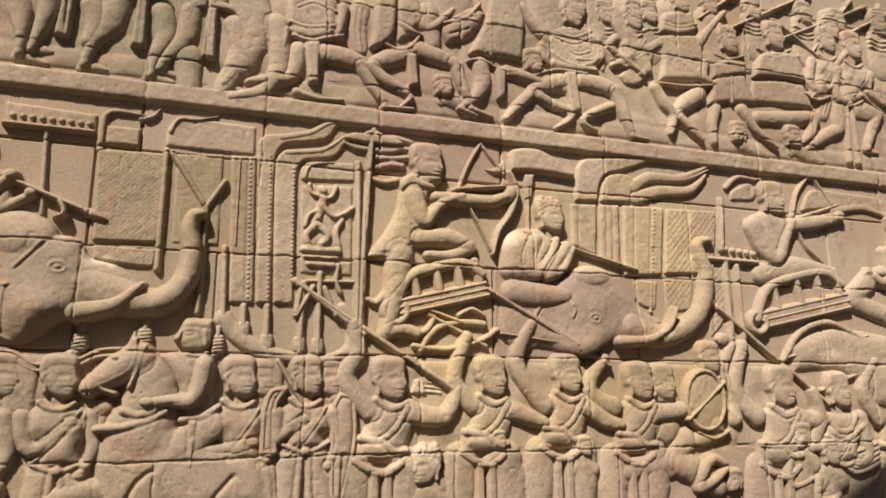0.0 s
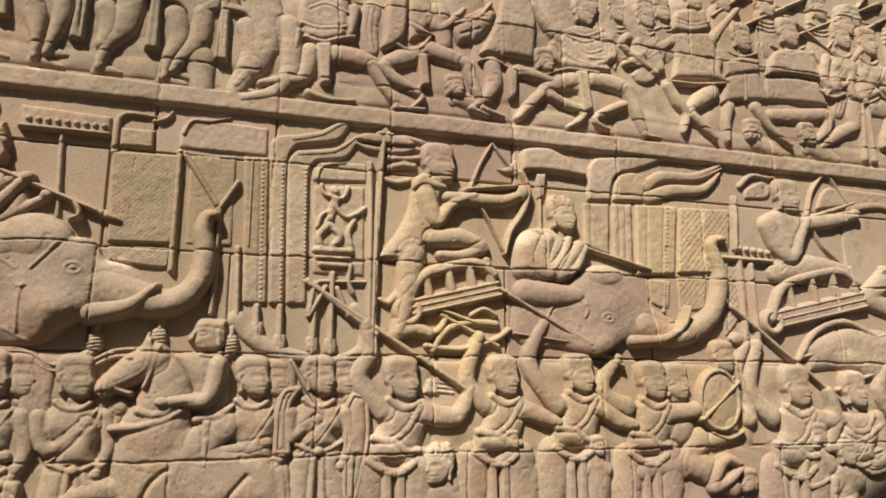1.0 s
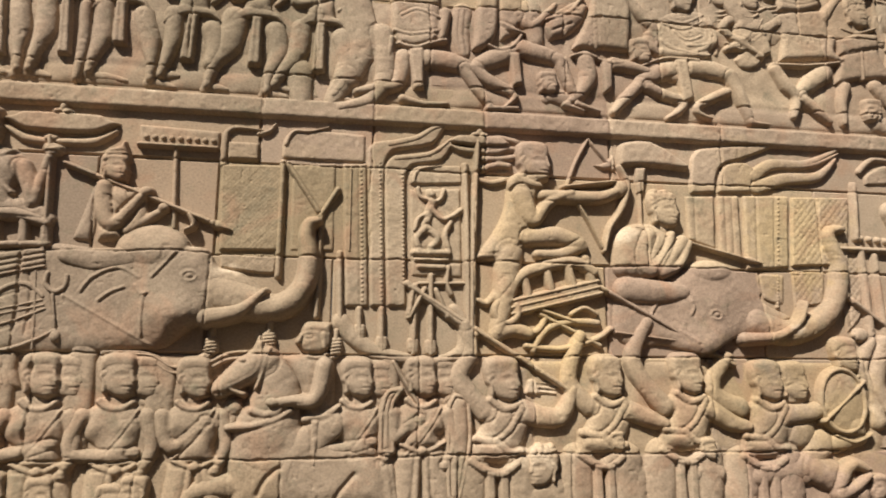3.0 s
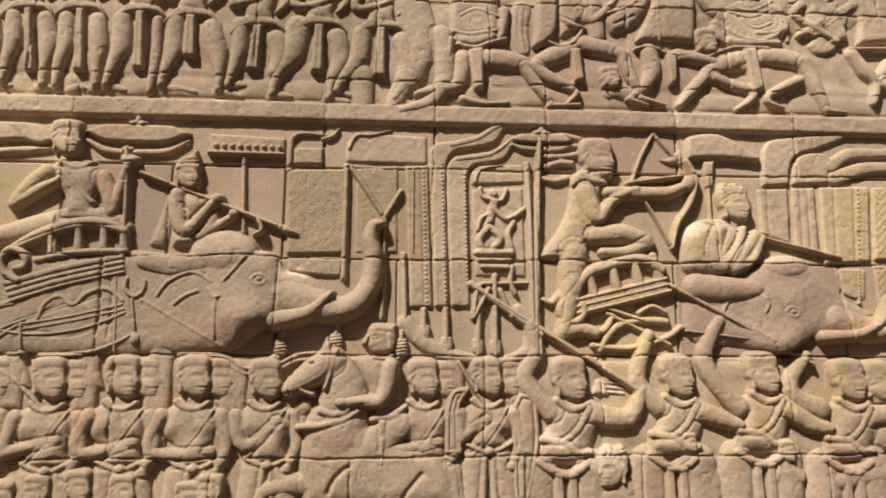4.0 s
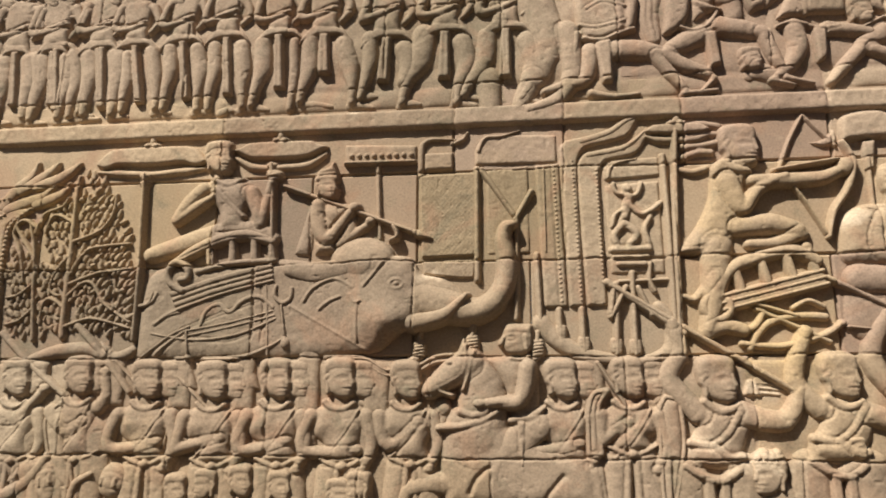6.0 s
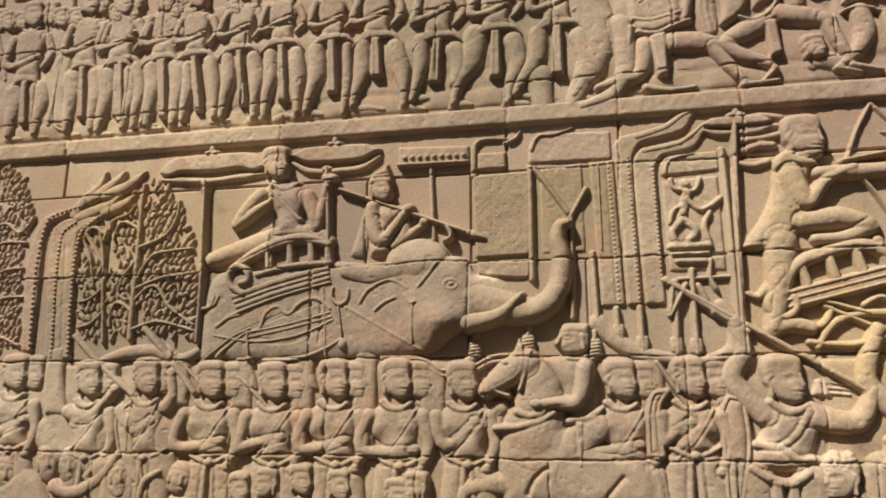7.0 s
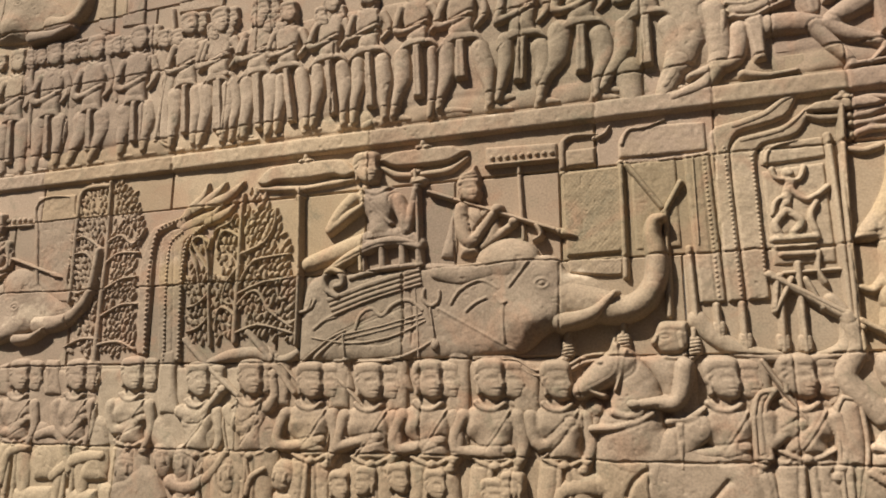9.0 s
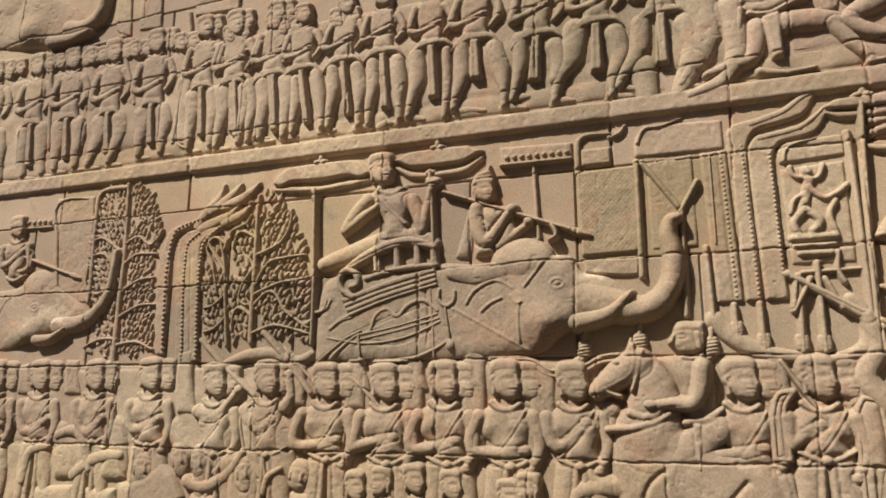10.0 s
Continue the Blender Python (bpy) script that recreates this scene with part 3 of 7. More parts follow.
def spear(a, b, r=0.009, base=0.030, label="long thin spear carved in low relief on the wall", tip=True):
    a, b, r = np.array(a), np.array(b), r * 0.75
    base = 0.5 * base
    root = thing("carved_spear", label, "spear", "carved spears")
    Carving(0.0035).limb([a, b], r, 0.014, base, 0.008).build("shaft", root)
    if tip:
        d = (b - a) / np.hypot(*(b - a))
        n = np.array((-d[1], d[0])) * r * 1.9
        c = Carving().slab([b - d * 0.01, b + d * 0.03 + n, b + d * 0.10, b + d * 0.03 - n], 0.014, base, 0.012)
        c.build("blade", root)
    return root


def shield(pts, base=0.010, label="tall curved shield with a raised rim carved in sandstone", group="carved shields", rim=True):
    root = thing("carved_shield", label, "shield", group)
    Carving().slab(pts, 0.026, base, 0.03, 0.008).build("face", root)
    if rim:
        Carving().limb([*curve(pts, True)[0], pts[0]], 0.010, 0.012, base + 0.012, 0.004).build("rim", root)
    return root


def parasol(pole, canopy_mid, half, drop=0.09, label="ceremonial parasol with long pole and drooping canopy", tip=-0.2):
    """A flat-topped canopy over a thinner crescent; tip: height of its pointed ends against its middle, in drops."""
    root = thing("carved_parasol", label, "parasol", "parasols of the elephant riders")
    x, z = canopy_mid

    def at(a, b):
        return (x + a * half, z + b * drop)
    Carving().limb(pole, 0.013, 0.034, 0.008, 0.006).build("pole", root)
    top = pole[-1]
    Carving(0.003).oval((top[0], top[1] - 0.005), 0.026, 0.014, 0.024, 0.012, power=3).oval((top[0], top[1] - 0.035), 0.023, 0.013, 0.022, 0.012, power=3).build("collar", root)
    c = Carving()
    c.slab([at(-1.0, tip), at(-0.80, 0.16), at(-0.66, 0.34), at(0, 0.38), at(0.66, 0.34), at(0.80, 0.16), at(1.0, tip), at(0.82, tip - 0.22), at(0.58, -0.46), at(0, -0.52), at(-0.58, -0.46), at(-0.82, tip - 0.22)],
           0.018, 0.018, 0.012, 0.010)
    canopy_part = c.build("canopy", root)
    c = Carving()
    c.limb([at(-0.96, tip - 0.34), at(-0.60, -0.84), at(0, -0.94), at(0.60, -0.84), at(0.96, tip - 0.34)], [0.005, 0.015, 0.013, 0.015, 0.005], 0.014, 0.010, 0.008)
    c.build("valance", canopy_part)
    c = Carving().oval(at(0, 0.62), 0.016, 0.026, 0.02, 0.012).oval((x - 0.018, z + drop * 0.40), 0.016, 0.012, 0.012, 0.030)
    c.oval((x + 0.018, z + drop * 0.40), 0.016, 0.012, 0.012, 0.030)
    c.build("finial", canopy_part)
    return root


def banner(outline, stripes=(), beaded=(), flames=(), label="", hatch=0.0, base=0.006, h=0.022, bead=0.010):
    """A standing cloth banner in very low relief: a plate, cut stripes, beaded hems and flame-like tails."""
    base, h, hatch = 0.004 + 0.5 * base, 0.58 * h, 0.62 * hatch
    root = thing("carved_banner", label or "tall processional banner with beaded hems carved in relief", "banner", "processional banners")
    g = Carving(0.003 if hatch else 0.004).slab(outline, h, base, 0.008, 0.003, hatch)
    for line in stripes:
        g.groove(line, 0.004, 0.005)
    cloth_part = g.build("cloth", root)
    for line, count in beaded:
        Carving(0.003).beads(line, int(count * 1.2), 0.85 * bead, 0.008 if bead < 0.012 else 0.013, base + h - 0.004).build("beaded_hem", cloth_part)
    for tail, r in flames:
        Carving().limb(tail, [r, r * 0.9, r * 0.7, r * 0.2], 0.011, base + 0.006, 0.006).build("tail", root)
    return root


def elephant(label, outline, brow, trunk, trunk_r, tusk, eye, ear, straps=(), rims=(), h=0.052):
    """A flank cut almost flush with the wall, a bulging head, and trunk, tusk, eye and harness as parts."""
    root = thing("carved_elephant", label, "elephant", "war elephants")
    flat = 0.60 * h
    g = Carving(0.0035)
    g.slab(outline, flat, 0.002, 0.07, 0.006)
    g.oval(brow[0], brow[1], brow[2], 0.75 * h, flat * 0.30, moat=0.0)
    ex, ez = eye
    g.swell((ex - 0.02, ez - 0.01), 0.17, 0.19, 0.80 * h)
    g.swell((ex - 0.04, ez - 0.14), 0.10, 0.07, 0.75 * h)
    g.swell((ex + 0.10, ez + 0.02), 0.06, 0.06, -0.004)
    g.swell((ex - 0.19, ez + 0.00), 0.035, 0.13, -0.005)
    for k in range(5):
        g.groove([(ex - 0.06 + 0.03 * k, ez - 0.19 - 0.012 * k), (ex - 0.03 + 0.03 * k, ez - 0.22 - 0.008 * k)], 0.005, 0.003)
    for k in range(9):
        a = radians(20 + 17.5 * k)
        g.groove([(ex + 0.026 * math.cos(a), ez + 0.022 * math.sin(a)), (ex + 0.036 * math.cos(a), ez + 0.032 * math.sin(a))], 0.003, 0.003)
    g.groove([(ex + 0.026 * math.cos(a), ez + 0.018 * math.sin(a)) for a in np.linspace(0, 2 * math.pi, 13)], 0.0045, -0.0040)
    g.groove([(ex + 0.016 * math.cos(a), ez + 0.010 * math.sin(a)) for a in np.linspace(0, 2 * math.pi, 13)], 0.004, 0.0035).swell((ex, ez), 0.009, 0.008, 0.005)
    for line in straps:
        for q in (-0.006, 0.006):
            g.groove([(x, z + q) for x, z in line], 0.0034, 0.0046)
    for rim in rims:
        g.groove(rim, 0.0055, -0.0065)
        g.groove([(x + 0.007, z - 0.007) for x, z in rim], 0.004, 0.004)
    g.build("body", root)
    g = Carving(0.0035)
    g.limb(trunk, trunk_r, 1.20 * h, 0.008, 0.0)
    for k in range(len(trunk) - 1):
        a, b = np.array(trunk[k]), np.array(trunk[k + 1])
        d = (b - a) / np.hypot(*(b - a))
        n = np.array((-d[1], d[0]))
        steps = max(2, int(np.hypot(*(b - a)) / 0.03))
        for q in range(steps):
            m = a + (b - a) * q / steps
            g.groove([m - n * 0.03, m + n * 0.03], 0.004, 0.0009)
    g.build("trunk", root)
    tagged(Carving(0.003).limb(tusk, [0.65 * h, 0.50 * h, 0.20 * h], 0.024, 1.12 * h, 0.008).build("tusk", root), "short upcurved tusk")
    if ear:
        top, side, low = ear
        span, rise = top[0] - side[0], 0.28 * abs(top[0] - side[0])
        g = Carving(0.003)
        g.limb([side, (side[0] + 0.30 * span, top[1] + rise * 0.6), (side[0] + 0.68 * span, top[1] + rise), (top[0] + 0.02, top[1] + rise * 0.55), (top[0] + 0.03, top[1] - rise * 0.3)],
               [0.006, 0.010, 0.010], 0.010, flat, 0.006)
        g.limb([(top[0] + 0.03, top[1] - rise * 0.4), ((top[0] + low[0]) / 2, (top[1] + low[1]) / 2), low], [0.008, 0.007], 0.010, flat, 0.006)
        g.limb([(side[0] + 0.45 * span, side[1] - 0.02), (side[0] + 0.62 * span, side[1] + 0.035), (side[0] + 0.85 * span, side[1] + 0.05)], 0.006, 0.008, flat, 0.005)
        g.build("ear", root)
    return root


def howdah(rear, front, rise, label, struts=()):
    """A curved saddle seat from its rear scroll to its front end; rise: height of its rail."""
    root = thing("carved_howdah", label, "howdah", "howdahs on elephants")
    a, b = np.array(rear), np.array(front)
    d = b - a
    up = np.array((-d[1], d[0])) / np.hypot(*d)
    Carving().slab([a, b, b + up * rise * 0.42, a + up * rise * 0.42], 0.010, 0.026, 0.012).build("panel", root)
    for k in range(3):
        q = up * rise * (0.06 + 0.15 * k)
        Carving().limb([a + q, b + q], 0.008, 0.008, 0.033, 0.004).build("moulding", root)
    rail = [a + d * t + up * rise * (0.95 - 0.5 * (2 * t - 1) ** 4 + 0.08 * t) for t in np.linspace(-0.04, 0.98, 9)]
    rail_part = Carving().limb(rail, 0.022, 0.018, 0.026, 0.006).build("rail", root)
    for t in (0.22, 0.48, 0.72, 0.94):
        m = a + d * t
        Carving().limb([m + up * rise * 0.4, m + up * rise * 0.95], 0.017, 0.012, 0.026).build("baluster", rail_part)
    ring = [rail[0] + 0.046 * np.array((math.cos(t), math.sin(t) - 0.4)) for t in np.linspace(1.2, 6.8, 10)]
    Carving().limb(ring, 0.015, 0.016, 0.028, 0.006).build("scroll", root)
    for path, r in struts:
        Carving().limb(path, r, 0.014, 0.016).build("strut", root)
    return root


def horse(label, trunk, legs, neck, head, ear, eye, mouth, bridle, straps, folds):
    """A horse with a broad chest plate and flowing limbs; legs, neck and head are (path, radii)."""
    g = Carving()
    for path, rr in legs:
        g.limb(path, rr, 0.032, 0.010, 0.010)
    g.slab(trunk, 0.046, 0.006, 0.08, 0.006)
    g.limb(*neck, 0.048, 0.012, 0.004)
    g.limb(*head, 0.038, 0.034, 0.006)
    g.slab([(ear[0] - 0.022, ear[1] - 0.03), (ear[0] + 0.018, ear[1] - 0.03), (ear[0] + 0.002, ear[1] + 0.035)], 0.016, 0.040, 0.012)
    g.oval(eye, 0.012, 0.008, 0.006, 0.064)
    g.groove(mouth, 0.005, 0.010)
    for line in bridle:
        g.limb(line, 0.005, 0.005, 0.062, 0.003)
    for line in straps:
        g.limb(line, 0.012, 0.010, 0.052, 0.006)
    for line in folds:
        g.groove(line, 0.008, 0.012)
    return tagged(g.build("carved_horse"), label, "horse")


def tree(label, trunk, r, crown, branches, seed, leaf=0.019, pitch=0.034, bare=1.5):
    """A stylised tree: trunk, curling branches and rows of small pointed leaves that fill the outline of its crown."""
    root = thing("carved_tree", label, "tree", "carved trees")
    g = Carving(0.0035)
    g.limb(trunk, [r, r * 0.85, r * 0.6], 0.022, 0.006, 0.006)
    stem_part = g.build("trunk", root)
    rnd = random.Random(seed)
    for b in branches:
        Carving(0.003).limb(b, [0.009, 0.008, 0.006], 0.014, 0.013, 0.004).build("branch", stem_part)
    ring, _ = curve(crown, True, steps=4)
    lo, hi = ring.min(0), ring.max(0)

    def inside(x, z):
        hit = False
        for (ax, az), (bx, bz) in zip(ring, np.roll(ring, -1, 0)):
            if (az > z) != (bz > z) and x < ax + (z - az) * (bx - ax) / (bz - az):
                hit = not hit
        return hit
    stem, _ = curve(trunk)
    stem = stem[np.argsort(stem[:, 1])]
    g = Carving(0.003)
    for k in range(int((hi[1] - lo[1]) / (0.92 * pitch)) + 1):
        for i in range(int((hi[0] - lo[0]) / (0.78 * pitch)) + 2):
            x = lo[0] + (i + 0.5 * (k % 2) + rnd.uniform(-0.22, 0.22)) * 0.78 * pitch
            z = lo[1] + (k + rnd.uniform(-0.22, 0.22)) * 0.92 * pitch
            mid = np.interp(z, stem[:, 1], stem[:, 0])
            if abs(x - mid) < r * bare or not inside(x, z) or rnd.random() < 0.06:
                continue
            out = np.clip((x - mid) / 0.2, -1, 1)
            a, n = radians(90 - 38 * out + rnd.uniform(-28, 28)), leaf * rnd.uniform(0.8, 1.2)
            dx, dz = n * math.cos(a), n * math.sin(a)
            g.limb([(x - 0.7 * dx, z - 0.7 * dz), (x, z), (x + dx, z + dz)], [0.46 * n, 0.60 * n, 0.12 * n], rnd.uniform(0.014, 0.018), rnd.uniform(0.003, 0.007), 0.012)
    foliage = g.build("foliage", root)
    tagged(foliage, "rows of small pointed carved leaves", kind="stuff")
    return root


# ---------------------------------------------------------------- middle register: the great elephant and its riders
elephant("large grey sandstone elephant with raised trunk and short tusks",
         [(-1.555, 1.798), (-1.557, 1.952), (-1.529, 2.134), (-1.461, 2.184), (-1.238, 2.178), (-0.985, 2.201), (-0.801, 2.185), (-0.549, 2.200), (-0.446, 2.192), (-0.408, 2.131), (-0.314, 2.105), (-0.225, 2.041),
          (-0.259, 1.949), (-0.384, 1.926), (-0.487, 1.896), (-0.569, 1.831), (-0.711, 1.818), (-0.892, 1.803), (-1.201, 1.799)],
         ((-0.643, 2.192), 0.125, 0.085),
         [(-0.523, 2.046), (-0.371, 2.016), (-0.202, 1.977), (-0.134, 2.006), (-0.086, 2.070), (-0.074, 2.167), (-0.086, 2.252), (-0.074, 2.303), (-0.049, 2.309)],
         [0.105, 0.078, 0.052, 0.048, 0.045, 0.042, 0.036, 0.030, 0.022],
         [(-0.433, 1.937), (-0.319, 1.962), (-0.231, 2.036)], (-0.497, 2.084),
         None, rims=([(-0.871, 2.025), (-0.834, 2.077), (-0.750, 2.112), (-0.678, 2.076)], [(-0.807, 1.994), (-0.769, 2.024), (-0.725, 2.041)], [(-0.686, 2.049), (-0.663, 2.018), (-0.641, 2.022)], [(-0.651, 2.014), (-0.654, 1.949), (-0.653, 1.867)],
               [(-0.629, 2.079), (-0.591, 2.123), (-0.552, 2.171)], [(-0.926, 2.008), (-0.778, 1.924), (-0.595, 1.820)], [(-1.539, 2.023), (-1.498, 2.032), (-1.479, 2.067)], [(-1.481, 1.811), (-1.418, 1.867), (-1.354, 1.915)], [(-1.480, 1.942), (-1.433, 1.977), (-1.385, 1.999)]),
         straps=([(-1.335, 1.894), (-1.167, 1.877), (-1.022, 1.932)], [(-0.984, 2.081), (-0.957, 1.985), (-0.935, 1.890)],
                 [(-1.061, 2.146), (-1.034, 2.017), (-1.038, 1.869)], [(-1.512, 1.817), (-1.359, 1.921), (-1.039, 2.038)]))
seat = thing("carved_howdah", "curved howdah seat with scroll end and balustrade on the grey elephant", "howdah", "howdahs on elephants")
g = Carving(0.003).slab([(-1.429, 2.071), (-1.218, 2.136), (-1.002, 2.183), (-0.989, 2.106), (-1.190, 2.059), (-1.389, 1.990)], 0.012, 0.031, 0.008, 0.006)
for line in ([(-1.418, 2.048), (-1.216, 2.109), (-0.996, 2.160)], [(-1.409, 2.028), (-1.215, 2.089), (-0.995, 2.140)], [(-1.400, 2.006), (-1.213, 2.066), (-0.994, 2.119)]):
    g.groove(line, 0.0042, 0.0075)
g.build("panel", seat)
g = Carving(0.003).limb([(-1.412, 2.189), (-1.338, 2.238), (-1.239, 2.282), (-1.115, 2.301), (-1.008, 2.269)], [0.016, 0.022, 0.024, 0.022, 0.016], 0.020, 0.028, 0.006)
g.groove([(-1.382, 2.211), (-1.297, 2.251), (-1.184, 2.288), (-1.022, 2.283)], 0.0040, 0.0045)
g.build("rail", seat)
Carving(0.003).limb([(-1.370, 2.075), (-1.423, 2.107), (-1.437, 2.157), (-1.403, 2.193), (-1.359, 2.170), (-1.351, 2.129), (-1.383, 2.120)], 0.015, 0.018, 0.034, 0.006).build("scroll", seat)
Carving(0.003).limb([(-1.316, 2.151), (-1.176, 2.185), (-0.998, 2.192)], 0.012, 0.014, 0.028, 0.006).build("sill", seat)
for path in ([(-1.263, 2.173), (-1.273, 2.241)], [(-1.172, 2.190), (-1.178, 2.272)], [(-1.081, 2.197), (-1.086, 2.280)], [(-1.008, 2.198), (-1.012, 2.269)]):
    Carving(0.003).limb(path, [0.018, 0.014], 0.014, 0.026, 0.006).build("baluster", seat)
cloth = thing("carved_saddle_cloth", "fringed saddle cloth with looped swags and cords on the grey elephant", "saddle cloth")
for line, r in (([(-1.285, 1.941), (-1.266, 1.993), (-1.214, 2.020), (-1.171, 1.988), (-1.120, 2.032), (-1.053, 2.049), (-0.992, 2.004)], 0.009), ([(-1.351, 1.915), (-1.181, 1.944), (-0.991, 1.991)], 0.005), ([(-1.340, 1.897), (-1.175, 1.927), (-0.985, 1.973)], 0.005), ([(-1.487, 1.907), (-1.311, 1.880), (-1.133, 1.900), (-0.980, 1.960)], 0.006), ([(-1.024, 2.093), (-1.012, 1.943), (-1.007, 1.818)], 0.005), ([(-1.269, 1.806), (-1.104, 1.814), (-1.000, 1.852), (-0.940, 1.886)], 0.007), ([(-1.536, 1.803), (-1.404, 1.902), (-1.334, 1.932)], 0.006), ([(-1.549, 2.018), (-1.513, 2.027), (-1.498, 2.067)], 0.007), ([(-1.486, 1.942), (-1.430, 1.977), (-1.376, 1.990)], 0.006)):
    Carving(0.003).limb(line, 1.1 * r, 0.007, 0.031, 0.005).build("cord", cloth)
Carving(0.003).limb([(-0.983, 2.088), (-0.987, 2.048), (-0.952, 2.021), (-0.922, 2.043), (-0.919, 2.078)], 0.010, 0.011, 0.031, 0.006).build("ring", cloth)
Carving(0.003).limb([(-0.958, 2.012), (-0.940, 1.886)], 0.007, 0.010, 0.031).oval((-0.937, 1.864), 0.020, 0.024, 0.015, 0.030).build("bell", cloth)
Carving(0.003).limb([(-1.342, 1.919), (-1.333, 1.819)], 0.007, 0.010, 0.031).oval((-1.332, 1.810), 0.015, 0.012, 0.011, 0.031).build("tassel", cloth)

g = Carving(0.0035)
g.limb([(-1.182, 2.332), (-1.341, 2.284), (-1.528, 2.227)], [0.040, 0.046, 0.034], 0.032, 0.004)
g.limb([(-1.172, 2.323), (-1.075, 2.321), (-1.009, 2.287)], [0.036, 0.036, 0.026], 0.028, 0.010)
g.slab([(-1.319, 2.524), (-1.255, 2.551), (-1.170, 2.549), (-1.097, 2.509), (-1.102, 2.448), (-1.140, 2.387), (-1.116, 2.317), (-1.246, 2.315), (-1.243, 2.394), (-1.281, 2.456)], 0.034, 0.006, 0.045, 0.010)
g.swell((-1.256, 2.475), 0.05, 0.035, 0.007).swell((-1.155, 2.477), 0.05, 0.035, 0.007).swell((-1.189, 2.363), 0.045, 0.04, 0.008)
g.limb([(-1.277, 2.523), (-1.204, 2.440), (-1.139, 2.378)], 0.007, 0.005, 0.036, 0.004)
g.limb([(-1.268, 2.537), (-1.210, 2.512), (-1.150, 2.534)], 0.009, 0.007, 0.036, 0.004)
carved_head(g, (-1.256, 2.633), 0.142, 1, 0.024, "hair")
g.groove([(-1.261, 2.706), (-1.253, 2.657)], 0.003, 0.004)
g.limb([(-1.317, 2.500), (-1.378, 2.439), (-1.422, 2.370), (-1.344, 2.420), (-1.272, 2.463)], [0.032, 0.032, 0.026, 0.023, 0.017], 0.028, 0.018, 0.012)
g.limb([(-1.113, 2.478), (-1.081, 2.409), (-1.065, 2.349), (-1.041, 2.437), (-1.025, 2.517)], [0.032, 0.032, 0.027, 0.023, 0.017], 0.028, 0.018, 0.012)
g.oval((-1.014, 2.549), 0.032, 0.022, 0.016, 0.030)
g.groove([(-1.023, 2.535), (-0.977, 2.553)], 0.003, 0.004).groove([(-1.029, 2.550), (-0.983, 2.568)], 0.003, 0.004)
tagged(g.build("carved_rider"), "seated commander with crown and bare chest carved in sandstone", "relief figure", "elephant riders")
g = Carving()
g.slab([(-0.861, 2.447), (-0.880, 2.368), (-0.922, 2.218), (-0.858, 2.207), (-0.841, 2.321)], 0.018, 0.004, 0.03, 0.008)
g.slab([(-0.851, 2.428), (-0.800, 2.436), (-0.726, 2.411), (-0.702, 2.360), (-0.740, 2.296), (-0.746, 2.215), (-0.836, 2.212), (-0.845, 2.321)], 0.032, 0.006, 0.05, 0.010)
g.swell((-0.766, 2.370), 0.04, 0.03, 0.008).swell((-0.788, 2.252), 0.035, 0.03, 0.006)
g.groove([(-0.798, 2.375), (-0.751, 2.333), (-0.715, 2.346)], 0.005, 0.005)
g.limb([(-0.932, 2.154), (-0.832, 2.140), (-0.708, 2.156)], [0.030, 0.042, 0.036], 0.016, 0.030)
carved_head(g, (-0.794, 2.492), 0.112, 1, 0.026, "crest")
g.limb([(-0.717, 2.397), (-0.691, 2.314), (-0.734, 2.255), (-0.672, 2.295), (-0.615, 2.335)], [0.024, 0.026, 0.022, 0.020, 0.015], 0.022, 0.014, 0.014)
g.limb([(-0.827, 2.413), (-0.823, 2.339), (-0.789, 2.274), (-0.732, 2.328), (-0.685, 2.392)], [0.030, 0.032, 0.026, 0.022, 0.016], 0.026, 0.026, 0.016)
g.oval((-0.676, 2.401), 0.022, 0.018, 0.014, 0.040).oval((-0.611, 2.344), 0.020, 0.018, 0.014, 0.030)
tagged(g.build("carved_rider"), "elephant driver with turban holding a long goad", "relief figure", "elephant riders")
spear((-0.969, 2.500), (-0.448, 2.299), 0.011, 0.052, "long straight goad held by the elephant driver")
g = Carving().limb([(-0.519, 2.321), (-0.500, 2.280), (-0.527, 2.263)], 0.007, 0.012, 0.040)
tagged(g.build("carved_hook"), "small curved hook below the goad's tip", "hook")
parasol([(-1.566, 1.882), (-1.566, 2.150), (-1.581, 2.573)], (-1.558, 2.661), 0.25, 0.09, tip=-0.42)
parasol([(-1.008, 2.205), (-1.022, 2.512), (-1.031, 2.598)], (-0.998, 2.664), 0.205, 0.085, tip=0.02)
fan = thing("carved_fan", "flat standard with a row of round studs on a pole", "standard")
Carving().slab([(-0.725, 2.669), (-0.431, 2.657), (-0.428, 2.582), (-0.720, 2.585)], 0.014, 0.008, 0.012).build("plate", fan)
Carving().limb([(-0.720, 2.589), (-0.437, 2.587)], 0.010, 0.022, 0.014).build("bar", fan)
for t in np.linspace(0, 1, 9):
    Carving(0.003).oval(np.array((-0.695, 2.618)) * (1 - t) + np.array((-0.451, 2.615)) * t, 0.013, 0.013, 0.016, 0.018, moat=0.002).build("stud", fan)
Carving().limb([(-0.587, 2.576), (-0.573, 2.269)], 0.010, 0.018, 0.006).build("pole", fan)

